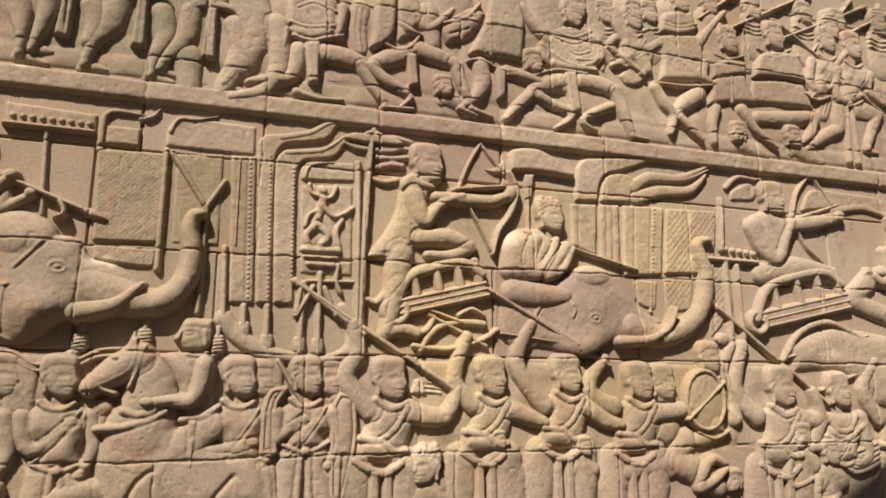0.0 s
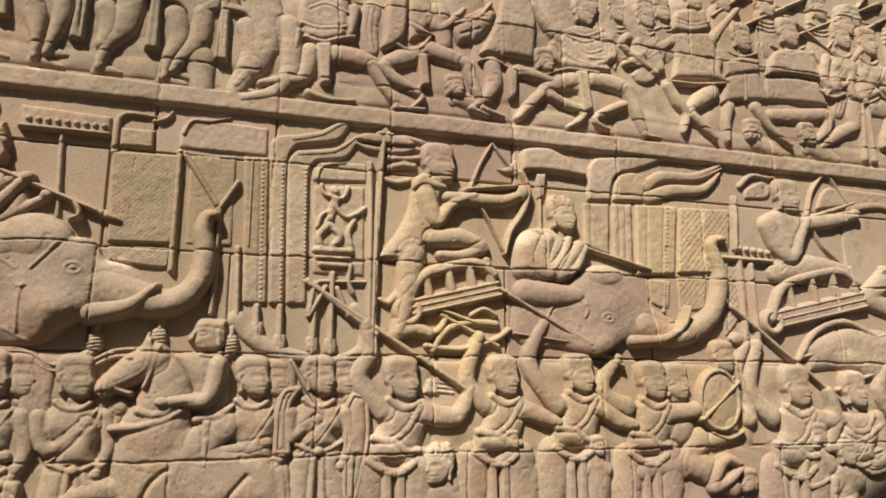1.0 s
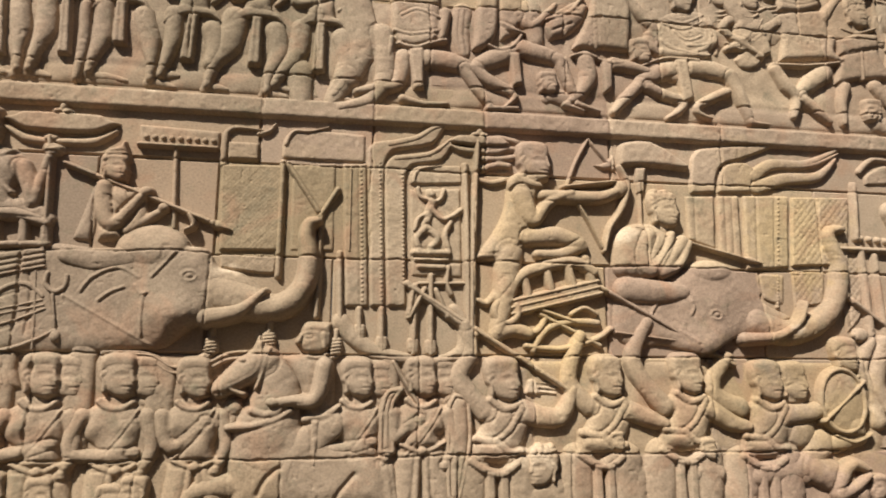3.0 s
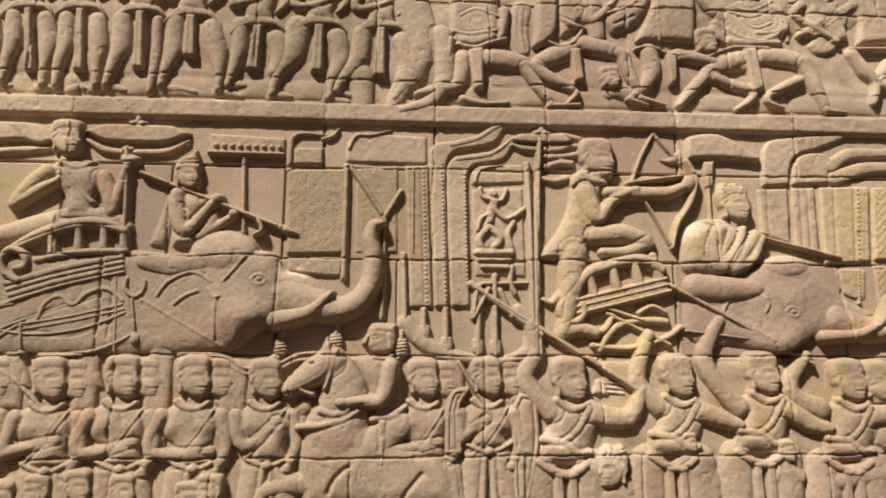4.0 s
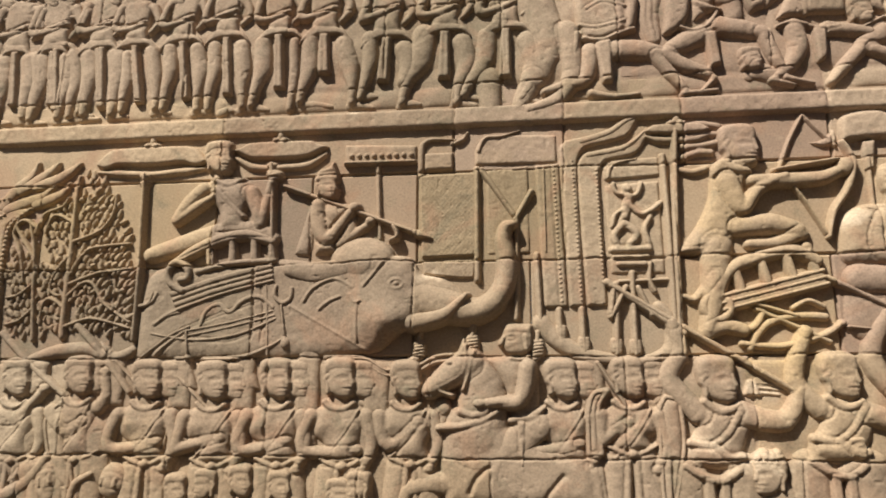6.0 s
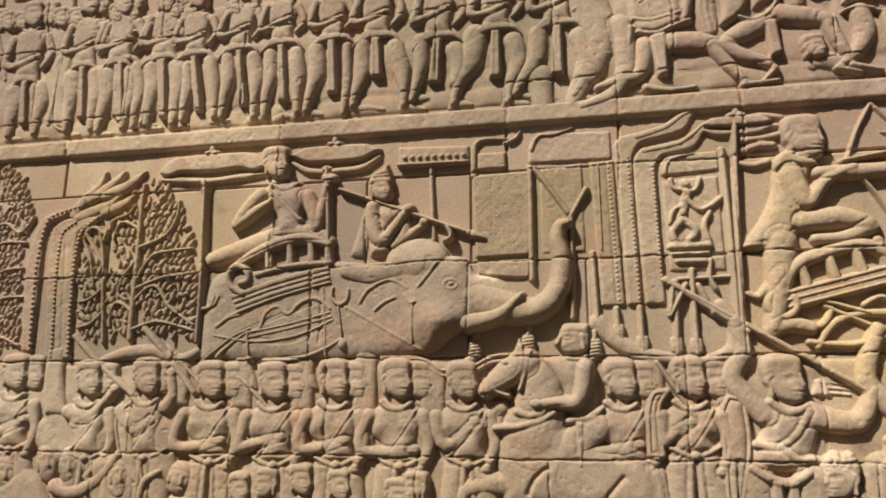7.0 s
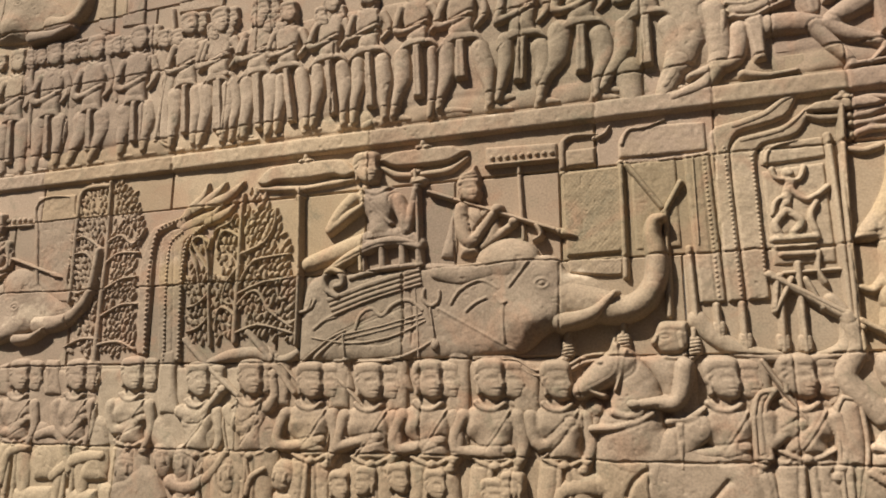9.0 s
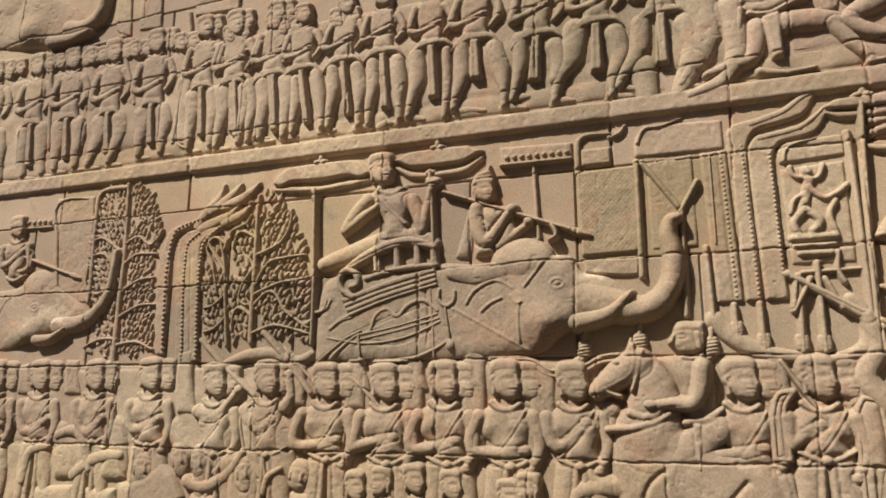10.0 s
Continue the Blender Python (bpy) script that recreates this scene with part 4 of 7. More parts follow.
banner([(-0.417, 2.526), (-0.192, 2.532), (-0.186, 2.197), (-0.406, 2.192)], hatch=0.028, label="square banner covered with a cut diamond lattice", base=0.010)
banner([(-0.401, 2.179), (-0.194, 2.180), (-0.202, 2.110), (-0.253, 2.109), (-0.399, 2.126)], hatch=0.026, label="lower strip of a diamond-patterned banner", base=0.006)
banner([(-0.398, 2.620), (-0.283, 2.621), (-0.281, 2.550), (-0.396, 2.550)], flames=(([(-0.413, 2.531), (-0.408, 2.653), (-0.378, 2.677), (-0.266, 2.673)], 0.014), ([(-0.284, 2.658), (-0.244, 2.673), (-0.222, 2.706)], 0.010)),
       label="small banner head with a bent top bar")
banner([(-0.193, 2.565), (-0.185, 2.650), (-0.132, 2.678), (-0.042, 2.684), (0.126, 2.676), (0.126, 2.562)], flames=(([(-0.180, 2.621), (-0.154, 2.673), (-0.087, 2.679), (-0.015, 2.703)], 0.010),), label="plain block-like banner head with a curling top edge", h=0.014)
banner([(-0.152, 2.542), (0.012, 2.552), (0.013, 2.203), (-0.147, 2.202)], h=0.008, label="plain flat stone banner behind the trunk")
for a, b, r in (((-0.188, 2.546), (-0.189, 2.101), 0.013), ((-0.170, 2.542), (-0.045, 2.354), 0.012), ((0.025, 2.446), (-0.040, 2.336), 0.012), ((-0.036, 2.341), (-0.042, 1.951), 0.012),
                ((0.039, 2.194), (0.048, 1.930), 0.012), ((0.074, 2.543), (0.074, 2.203), 0.006)):
    tagged(Carving().limb([a, b], r, 0.022, 0.008).build("carved_pole"), "slender carved banner pole standing out of the wall", "pole", "banner poles")

banner([(0.043, 2.552), (0.134, 2.559), (0.150, 1.992), (0.063, 1.990)], stripes=([(0.104, 2.552), (0.121, 1.996)],), beaded=(([(0.113, 2.543), (0.129, 2.013)], 26),))
banner([(0.159, 1.992), (0.137, 2.610), (0.162, 2.649), (0.336, 2.677), (0.386, 2.724), (0.446, 2.733), (0.396, 2.657), (0.236, 2.617), (0.204, 2.559), (0.213, 1.994)],
       beaded=(([(0.186, 2.562), (0.200, 2.015)], 28),), flames=(([(0.224, 2.644), (0.336, 2.677), (0.409, 2.725), (0.520, 2.744)], 0.016),), base=0.012)
banner([(0.222, 1.994), (0.205, 2.545), (0.237, 2.594), (0.394, 2.619), (0.469, 2.682), (0.478, 2.659), (0.433, 2.589), (0.315, 2.562), (0.289, 2.523), (0.294, 1.996)],
       beaded=(([(0.276, 2.522), (0.284, 2.082)], 24),), flames=(([(0.248, 2.585), (0.382, 2.609), (0.439, 2.646), (0.478, 2.687)], 0.014),), base=0.008)
banner([(0.308, 2.482), (0.307, 2.533), (0.338, 2.559), (0.515, 2.570), (0.516, 2.495)], h=0.014, flames=(([(0.321, 2.492), (0.329, 2.530), (0.360, 2.551), (0.437, 2.565)], 0.010),), label="bent top of a framed panel")
panel = thing("carved_standard", "framed upright panel with a small dancing figure", "panel")
Carving().slab([(0.304, 2.463), (0.511, 2.476), (0.516, 2.111), (0.314, 2.113)], 0.012, 0.0, 0.012).build("board", panel)
Carving().limb([(0.529, 2.571), (0.534, 2.315), (0.538, 1.786)], 0.013, 0.026, 0.008).build("post", panel)
Carving().limb([(0.345, 2.084), (0.525, 2.089)], 0.008, 0.018, 0.006).build("bar", panel)
g = Carving().oval((0.389, 2.441), 0.022, 0.024, 0.016, 0.012)
for path, r in (([(0.339, 2.465), (0.349, 2.431), (0.389, 2.418), (0.425, 2.420), (0.443, 2.462)], 0.010), ([(0.394, 2.404), (0.376, 2.348), (0.368, 2.307)], 0.020), ([(0.394, 2.386), (0.441, 2.342), (0.511, 2.383)], 0.012),
                ([(0.376, 2.362), (0.341, 2.342), (0.328, 2.296)], 0.010), ([(0.368, 2.302), (0.333, 2.260), (0.347, 2.216)], 0.016), ([(0.377, 2.303), (0.417, 2.264), (0.391, 2.227)], 0.016),
                ([(0.471, 2.330), (0.448, 2.284), (0.462, 2.221)], 0.012), ([(0.325, 2.206), (0.462, 2.207)], 0.014), ([(0.330, 2.176), (0.453, 2.176)], 0.010), ([(0.344, 2.150), (0.445, 2.149)], 0.012),
                ([(0.462, 2.154), (0.454, 2.087), (0.472, 2.044)], 0.009)):
    g.limb(path, r, 0.018, 0.010)
tagged(g.build("carved_dancer"), "small dancing figure with lifted arms inside a framed panel", "relief figure")
for a, b in (((0.117, 1.981), (0.121, 1.865)), ((0.201, 1.983), (0.205, 1.821)), ((0.332, 2.075), (0.323, 1.814)), ((0.392, 2.116), (0.391, 1.810))):
    pole = thing("carved_pole", "round banner pole gripped by a hand", "pole", "banner poles")
    Carving().limb([a, b], 0.013, 0.024, 0.006).build("shaft", pole)
    grip = Carving().oval((b[0], b[1] + 0.03), 0.022, 0.030, 0.010, 0.020, power=3.0)
    for k in (-0.012, 0.0, 0.012):
        grip.groove([(b[0] - 0.02, b[1] + 0.03 + k), (b[0] + 0.02, b[1] + 0.03 + k)], 0.0025, 0.005)
    grip.build("grip", pole)
g = Carving().limb([(0.049, 1.931), (0.100, 1.873), (0.184, 1.821), (0.285, 1.797), (0.378, 1.793)], [0.036, 0.034, 0.030, 0.024, 0.015], 0.026, 0.004)
tagged(g.build("carved_bearer"), "reaching bent arm below the banner poles", "relief figure")
g = Carving().limb([(0.391, 1.785), (0.460, 1.798), (0.521, 1.833), (0.525, 1.925), (0.481, 1.989)], [0.018, 0.022, 0.032, 0.030, 0.02], 0.028, 0.004)
tagged(g.build("carved_bearer"), "raised bent arm beside the framed panel", "relief figure")
for k, (a, b) in enumerate((((0.297, 2.082), (0.565, 1.889)), ((0.367, 2.063), (0.308, 1.953)), ((0.308, 1.964), (0.323, 2.072)), ((0.410, 2.059), (0.455, 1.956)))):
    tagged(Carving().limb([a, b], 0.011 if k else 0.015, 0.020, 0.018).build("carved_branch"), "thin crossing stick carved behind the banner poles", "stick")

# ---------------------------------------------------------------- the archer on the second elephant
parasol([(0.581, 2.671), (0.561, 2.316), (0.551, 1.825)], (0.590, 2.681), 0.13, 0.05, "narrow tiered parasol on a ringed pole behind the archer")
g = Carving()
for left, mid, right in (((0.590, 2.681), (0.675, 2.697), (0.747, 2.683)), ((0.604, 2.639), (0.675, 2.654), (0.751, 2.649)), ((0.604, 2.605), (0.674, 2.605), (0.746, 2.620)),
                         ((0.604, 2.562), (0.660, 2.580), (0.712, 2.579)), ((0.589, 2.514), (0.636, 2.502), (0.688, 2.515))):
    g.limb([left, mid, right], 0.015, 0.020, 0.003)
tagged(g.build("carved_streamer"), "stacked wavy streamers blowing from a parasol", "streamers")
g = Carving()
g.slab([(0.759, 2.524), (0.706, 2.483), (0.691, 2.397), (0.644, 2.297), (0.561, 2.189), (0.647, 2.183), (0.730, 2.205), (0.783, 2.271), (0.822, 2.362), (0.819, 2.442), (0.849, 2.496), (0.806, 2.522)], 0.030, 0.010, 0.05, 0.012)
g.groove([(0.724, 2.413), (0.762, 2.424), (0.799, 2.412)], 0.004, 0.004).groove([(0.588, 2.208), (0.680, 2.216), (0.764, 2.261)], 0.004, 0.004)
g.slab([(0.706, 2.507), (0.745, 2.547), (0.826, 2.524), (0.854, 2.487), (0.787, 2.483), (0.706, 2.478)], 0.014, 0.032, 0.02)
carved_head(g, (0.813, 2.598), 0.165, 1, 0.024, "plain")
g.limb([(0.758, 2.453), (0.785, 2.383), (0.808, 2.347), (0.876, 2.431), (0.969, 2.470)], [0.044, 0.038, 0.026, 0.022, 0.017], 0.026, 0.026, 0.016)
g.limb([(0.853, 2.458), (0.993, 2.456), (1.107, 2.463), (1.183, 2.497)], [0.024, 0.030, 0.026, 0.018], 0.028, 0.020, 0.014)
g.oval((1.184, 2.502), 0.028, 0.034, 0.016, 0.036)
g.limb([(0.783, 2.280), (0.904, 2.290), (0.996, 2.262)], [0.036, 0.040, 0.032], 0.034, 0.012, 0.012)
g.limb([(1.006, 2.253), (0.914, 2.216), (0.819, 2.213)], [0.028, 0.022, 0.018], 0.020, 0.020, 0.010)
g.limb([(0.703, 2.208), (0.692, 2.095), (0.668, 1.961), (0.649, 1.899)], [0.06, 0.05, 0.036, 0.028], 0.038, 0.010)
g.limb([(0.649, 1.891), (0.703, 1.913), (0.776, 1.897)], [0.032, 0.03, 0.024], 0.028, 0.014)
g.limb([(0.683, 2.094), (0.614, 2.012), (0.574, 2.025)], [0.02, 0.014, 0.01], 0.018, 0.010)
tagged(g.build("carved_archer"), "shaven-headed archer drawing a bow from an elephant seat", "relief figure")
bow = thing("carved_bow", "strung bow with an arrow laid on it held by the archer", "bow")
Carving().limb([(1.183, 2.600), (1.215, 2.518), (1.184, 2.414), (1.126, 2.329), (1.102, 2.233)], [0.006, 0.012, 0.013, 0.010, 0.006], 0.018, 0.026).build("stave", bow)
Carving().limb([(0.974, 2.465), (1.034, 2.372), (1.098, 2.247)], 0.006, 0.010, 0.022).build("string", bow)
Carving().limb([(0.936, 2.497), (1.160, 2.530)], 0.007, 0.012, 0.036).build("arrow", bow)
stand = thing("carved_pennant", "triangular pennant frame with a small bell-shaped cap", "pennant")
Carving().limb([(0.956, 2.503), (0.999, 2.613), (1.057, 2.716)], 0.007, 0.014, 0.008).build("strut", stand)
Carving().limb([(1.057, 2.716), (1.105, 2.655), (1.162, 2.589)], 0.007, 0.014, 0.008).build("strut", stand)
Carving(0.003).slab([(1.075, 2.604), (1.118, 2.610), (1.165, 2.652), (1.172, 2.602), (1.120, 2.585)], 0.012, 0.008, 0.012).build("cap", stand)
canopy = thing("carved_parasol", "flat-topped parasol with dark underside on a fluted pole", "parasol", "parasols of the elephant riders")
Carving().slab([(1.183, 2.600), (1.192, 2.691), (1.245, 2.715), (1.333, 2.717), (1.422, 2.672), (1.500, 2.621), (1.488, 2.600), (1.327, 2.610)], 0.026, 0.012, 0.02).build("canopy", canopy)
Carving().slab([(1.254, 2.600), (1.306, 2.603), (1.287, 2.488), (1.261, 2.486)], 0.022, 0.006, 0.012).build("neck", canopy)
Carving().limb([(1.274, 2.487), (1.274, 2.351)], 0.010, 0.016, 0.004).build("pole", canopy)
howdah((0.713, 1.962), (1.080, 2.052), 0.165, "ochre carved howdah with scroll end and balustrade below the archer",
       (([(0.793, 1.832), (0.849, 1.912), (0.941, 1.944), (1.061, 1.942)], 0.014), ([(0.825, 1.973), (0.929, 1.922), (1.067, 1.853)], 0.010), ([(0.766, 1.849), (0.903, 1.838), (1.056, 1.880), (1.118, 1.921)], 0.012),
                ([(0.721, 1.896), (0.813, 1.907), (0.848, 1.965)], 0.013), ([(0.954, 1.976), (1.007, 2.002), (1.058, 1.978)], 0.010)))
g = Carving()
g.slab([(1.174, 2.327), (1.274, 2.359), (1.390, 2.323), (1.409, 2.250), (1.367, 2.145), (1.165, 2.130), (1.135, 2.166), (1.137, 2.257)], 0.036, 0.006, 0.07, 0.008)
g.swell((1.213, 2.226), 0.07, 0.09, 0.006)
carved_head(g, (1.367, 2.419), 0.148, 1, 0.024, "curls")
g.limb([(1.294, 2.306), (1.260, 2.221), (1.289, 2.160), (1.360, 2.227), (1.395, 2.313)], [0.030, 0.032, 0.030, 0.024, 0.016], 0.022, 0.028, 0.010)
g.limb([(1.443, 2.287), (1.386, 2.209), (1.347, 2.154), (1.423, 2.192), (1.469, 2.279)], [0.026, 0.028, 0.026, 0.022, 0.016], 0.022, 0.026, 0.010)
g.limb([(1.189, 2.079), (1.305, 2.070), (1.428, 2.071)], [0.052, 0.052, 0.036], 0.030, 0.022)
tagged(g.build("carved_rider"), "crouching curly-haired elephant driver holding a goad", "relief figure", "elephant riders")
spear((1.241, 2.339), (1.712, 2.224), 0.010, 0.044, "goad of the crouching elephant driver")
elephant("reddish sandstone elephant with curled trunk carrying the archer",
         [(1.127, 1.903), (1.150, 2.109), (1.374, 2.116), (1.453, 2.171), (1.559, 2.213), (1.661, 2.178), (1.739, 2.103), (1.806, 2.033), (1.921, 1.983), (1.834, 1.910), (1.663, 1.893),
          (1.596, 1.860), (1.504, 1.818), (1.333, 1.857), (1.210, 1.841)], ((1.560, 2.160), 0.10, 0.05),
         [(1.746, 1.956), (1.874, 1.916), (1.998, 1.942), (2.095, 2.011), (2.145, 2.103), (2.159, 2.215), (2.129, 2.295), (2.124, 2.350), (2.182, 2.363)],
         [0.062, 0.054, 0.050, 0.047, 0.044, 0.040, 0.034, 0.028, 0.020], [(1.680, 1.886), (1.827, 1.899), (1.930, 1.961), (1.963, 2.040)], (1.557, 1.980),
         None, 
         rims=([(1.283, 1.975), (1.321, 2.033), (1.412, 2.070), (1.463, 2.019), (1.451, 1.981)], [(1.289, 1.978), (1.378, 1.926), (1.467, 1.867)], [(1.453, 2.033), (1.533, 1.897), (1.583, 1.832)]), h=0.038)
banner([(1.502, 2.500), (1.518, 2.653), (1.558, 2.697), (1.706, 2.718), (1.831, 2.732), (1.939, 2.782), (1.924, 2.739), (1.762, 2.670), (1.661, 2.637), (1.625, 2.589), (1.613, 2.507)], base=0.012, label="bent banner head with a sweeping pointed tail")
banner([(1.629, 2.508), (1.648, 2.600), (1.689, 2.639), (1.776, 2.645), (1.807, 2.621), (1.776, 2.516)], base=0.010, label="small rounded banner head",
       flames=(([(1.799, 2.589), (1.892, 2.647), (2.062, 2.658), (2.240, 2.745)], 0.028), ([(1.810, 2.539), (1.942, 2.583), (2.113, 2.604), (2.204, 2.689)], 0.030),
               ([(2.033, 2.646), (2.106, 2.661), (2.166, 2.687), (2.225, 2.717)], 0.014)))

banner([(1.480, 2.484), (1.607, 2.491), (1.594, 2.258), (1.477, 2.297)], stripes=([(1.516, 2.481), (1.508, 2.288)],), label="plain grey upright banner")
banner([(1.623, 2.492), (1.720, 2.498), (1.711, 2.209), (1.614, 2.244)], stripes=([(1.655, 2.489), (1.645, 2.245)], [(1.687, 2.491), (1.676, 2.232)]), label="striped grey upright banner")
banner([(1.742, 2.499), (1.956, 2.506), (1.924, 2.192), (1.729, 2.176)], stripes=([(1.801, 2.497), (1.779, 2.192)], [(1.889, 2.502), (1.859, 2.195)]), beaded=(([(1.905, 2.493), (1.876, 2.205)], 14),), label="yellowish upright banner with beaded hem")
banner([(1.973, 2.502), (2.246, 2.512), (2.209, 2.212), (1.941, 2.198)], hatch=0.046, label="yellowish square banner with faint diamond lattice")
banner([(1.776, 2.163), (1.899, 2.157), (1.886, 2.035), (1.798, 2.057)], h=0.010, beaded=(([(1.871, 2.151), (1.858, 2.022)], 9),), label="lower end of a beaded banner")
banner([(1.939, 2.178), (2.093, 2.178), (2.071, 2.040), (1.939, 2.024)], h=0.010, hatch=0.046, label="lattice strip behind the curled trunk")
banner([(2.198, 2.262), (2.278, 2.265), (2.243, 1.995), (2.173, 1.921), (2.160, 2.042)], h=0.010, hatch=0.046, label="narrow lattice strip beside a pole")
# the third elephant seat and its archer
for a, b, r in (((2.279, 2.571), (2.261, 2.329), 0.016), ((2.275, 2.277), (2.275, 1.910), 0.020), ((2.337, 2.253), (2.342, 1.886), 0.018)):
    tagged(Carving().limb([a, b], r, 0.026, 0.006).build("carved_pole"), "stout upright pole beside a lattice banner", "pole", "banner poles")
fan = thing("carved_fan", "comb-like standard with upright teeth", "standard")
Carving().limb([(2.156, 2.280), (2.459, 2.277)], 0.012, 0.024, 0.010).build("bar", fan)
for t in np.linspace(0, 1, 5):
    Carving(0.003).oval(np.array((2.287, 2.331)) * (1 - t) + np.array((2.448, 2.319)) * t, 0.014, 0.014, 0.018, 0.010, moat=0.002).build("tooth", fan)
g = Carving()
g.limb([(2.477, 2.223), (2.677, 2.262), (2.897, 2.246)], [0.050, 0.060, 0.044], 0.030, 0.006)
g.slab([(2.408, 2.482), (2.506, 2.529), (2.661, 2.513), (2.682, 2.464), (2.594, 2.309), (2.491, 2.230), (2.478, 2.344), (2.420, 2.417)], 0.032, 0.008, 0.06, 0.008)
carved_head(g, (2.576, 2.603), 0.165, 1, 0.022, "plain")
g.limb([(2.450, 2.452), (2.499, 2.350), (2.573, 2.300), (2.633, 2.404), (2.686, 2.493)], [0.046, 0.044, 0.036, 0.030, 0.020], 0.026, 0.022, 0.010)
g.limb([(2.676, 2.475), (2.819, 2.497), (2.976, 2.538)], [0.036, 0.038, 0.026], 0.026, 0.016, 0.010)
g.oval((2.992, 2.545), 0.030, 0.028, 0.014, 0.030)
tagged(g.build("carved_archer"), "second archer with raised arms on a saddle seat", "relief figure")
for path in ([(2.703, 2.523), (2.740, 2.641), (2.841, 2.757)], [(2.841, 2.757), (2.902, 2.679), (2.957, 2.601)], [(2.716, 2.461), (2.780, 2.363), (2.933, 2.248)], [(2.716, 2.512), (2.841, 2.551), (2.994, 2.605)]):
    tagged(Carving().limb(path, 0.009, 0.014, 0.012).build("carved_stick"), "thin stick of a bow and pennant frame", "stick")
banner([(2.762, 2.556), (2.834, 2.667), (3.054, 2.675), (3.310, 2.662), (3.422, 2.585), (3.042, 2.596)], h=0.020, flames=(([(2.965, 2.572), (3.156, 2.606), (3.343, 2.579), (3.589, 2.624)], 0.022),), label="blown streamers of a parasol")
banner([(2.349, 2.617), (2.454, 2.672), (2.502, 2.653), (2.479, 2.594), (2.344, 2.577)], h=0.016, flames=(([(2.318, 2.636), (2.390, 2.694), (2.490, 2.692), (2.525, 2.702)], 0.014),), label="small wavy streamer beside the second archer")
howdah((2.458, 1.956), (2.991, 2.071), 0.215, "tan howdah with balustrade and scroll at the second archer",
       (([(2.558, 1.813), (2.668, 1.946), (2.847, 2.005), (3.048, 1.929)], 0.016), ([(2.587, 1.834), (2.831, 1.891), (3.086, 1.946)], 0.010), ([(2.767, 1.684), (3.021, 1.765), (3.281, 1.795)], 0.010)))
g = man((3.372, 2.521), 0.155, 1, build=False, legs=False, sash=False, hip=(3.205, 2.216), hand_l=(3.139, 2.270))
g.limb([(3.130, 2.212), (3.006, 2.121), (3.251, 2.046)], [0.06, 0.05, 0.05], 0.03, 0.008)
tagged(g.build("carved_rider"), "seated rider with folded arms on an elephant seat", "relief figure", "elephant riders")
g = Carving().slab([(2.610, 1.761), (2.594, 1.891), (2.878, 1.979), (3.306, 1.935), (3.672, 1.828), (3.626, 1.602), (3.102, 1.605), (2.916, 1.764)], 0.034, 0.0, 0.08)
tagged(g.build("carved_elephant"), "worn elephant flank with fringed saddle cloth", "elephant", "war elephants")

# ---------------------------------------------------------------- trees and banner before the third elephant
tree("carved tree with a tall stem and dense pointed leaves", [(-2.651, 1.800), (-2.651, 2.015), (-2.644, 2.348), (-2.651, 2.520), (-2.659, 2.711)], 0.019,
     [(-2.851, 2.670), (-2.704, 2.724), (-2.540, 2.684), (-2.469, 2.576), (-2.420, 2.472), (-2.459, 2.363), (-2.455, 2.143), (-2.424, 1.862), (-2.580, 1.857), (-2.842, 1.870), (-2.767, 2.046), (-2.892, 2.220), (-2.872, 2.392), (-2.874, 2.568)],
     ([(-2.636, 2.404), (-2.563, 2.433), (-2.482, 2.387), (-2.422, 2.458)], [(-2.644, 2.348), (-2.795, 2.444), (-2.865, 2.420)], [(-2.645, 2.193), (-2.765, 2.356), (-2.873, 2.348)], [(-2.637, 2.042), (-2.523, 2.091), (-2.430, 2.093)], [(-2.642, 2.165), (-2.538, 2.215), (-2.451, 2.224)], [(-2.641, 1.933), (-2.745, 1.936), (-2.846, 1.897)], [(-2.637, 1.906), (-2.520, 1.917), (-2.426, 1.880)], [(-2.651, 2.292), (-2.570, 2.343), (-2.450, 2.340)], [(-2.867, 2.305), (-2.871, 2.205), (-2.793, 2.159), (-2.727, 2.198)],), 4)
tree("ochre-stained carved tree with long curling branches", [(-1.881, 1.901), (-1.884, 2.065), (-1.881, 2.244), (-1.882, 2.429), (-1.877, 2.576)], 0.017,
     [(-1.877, 2.630), (-1.786, 2.581), (-1.707, 2.493), (-1.648, 2.371), (-1.612, 2.228), (-1.585, 2.077), (-1.577, 1.906), (-1.848, 1.923), (-1.980, 1.916), (-2.007, 2.057), (-1.987, 2.198), (-2.013, 2.332), (-1.990, 2.437), (-1.914, 2.453)],
     ([(-1.875, 2.154), (-1.811, 2.253), (-1.724, 2.273), (-1.623, 2.279)], [(-1.875, 2.064), (-1.788, 2.124), (-1.710, 2.032), (-1.593, 1.954)], [(-1.873, 2.115), (-1.746, 2.160), (-1.604, 2.177)], [(-1.878, 1.938), (-1.764, 1.972), (-1.592, 1.930)], [(-1.873, 2.296), (-1.757, 2.340), (-1.708, 2.415), (-1.701, 2.493)], [(-1.875, 2.244), (-1.939, 2.170), (-1.955, 2.093), (-1.917, 2.066)], [(-1.890, 2.376), (-1.972, 2.409), (-2.003, 2.331)], [(-1.883, 2.014), (-1.961, 2.055), (-1.985, 1.979)],), 8, 0.021, 0.039)
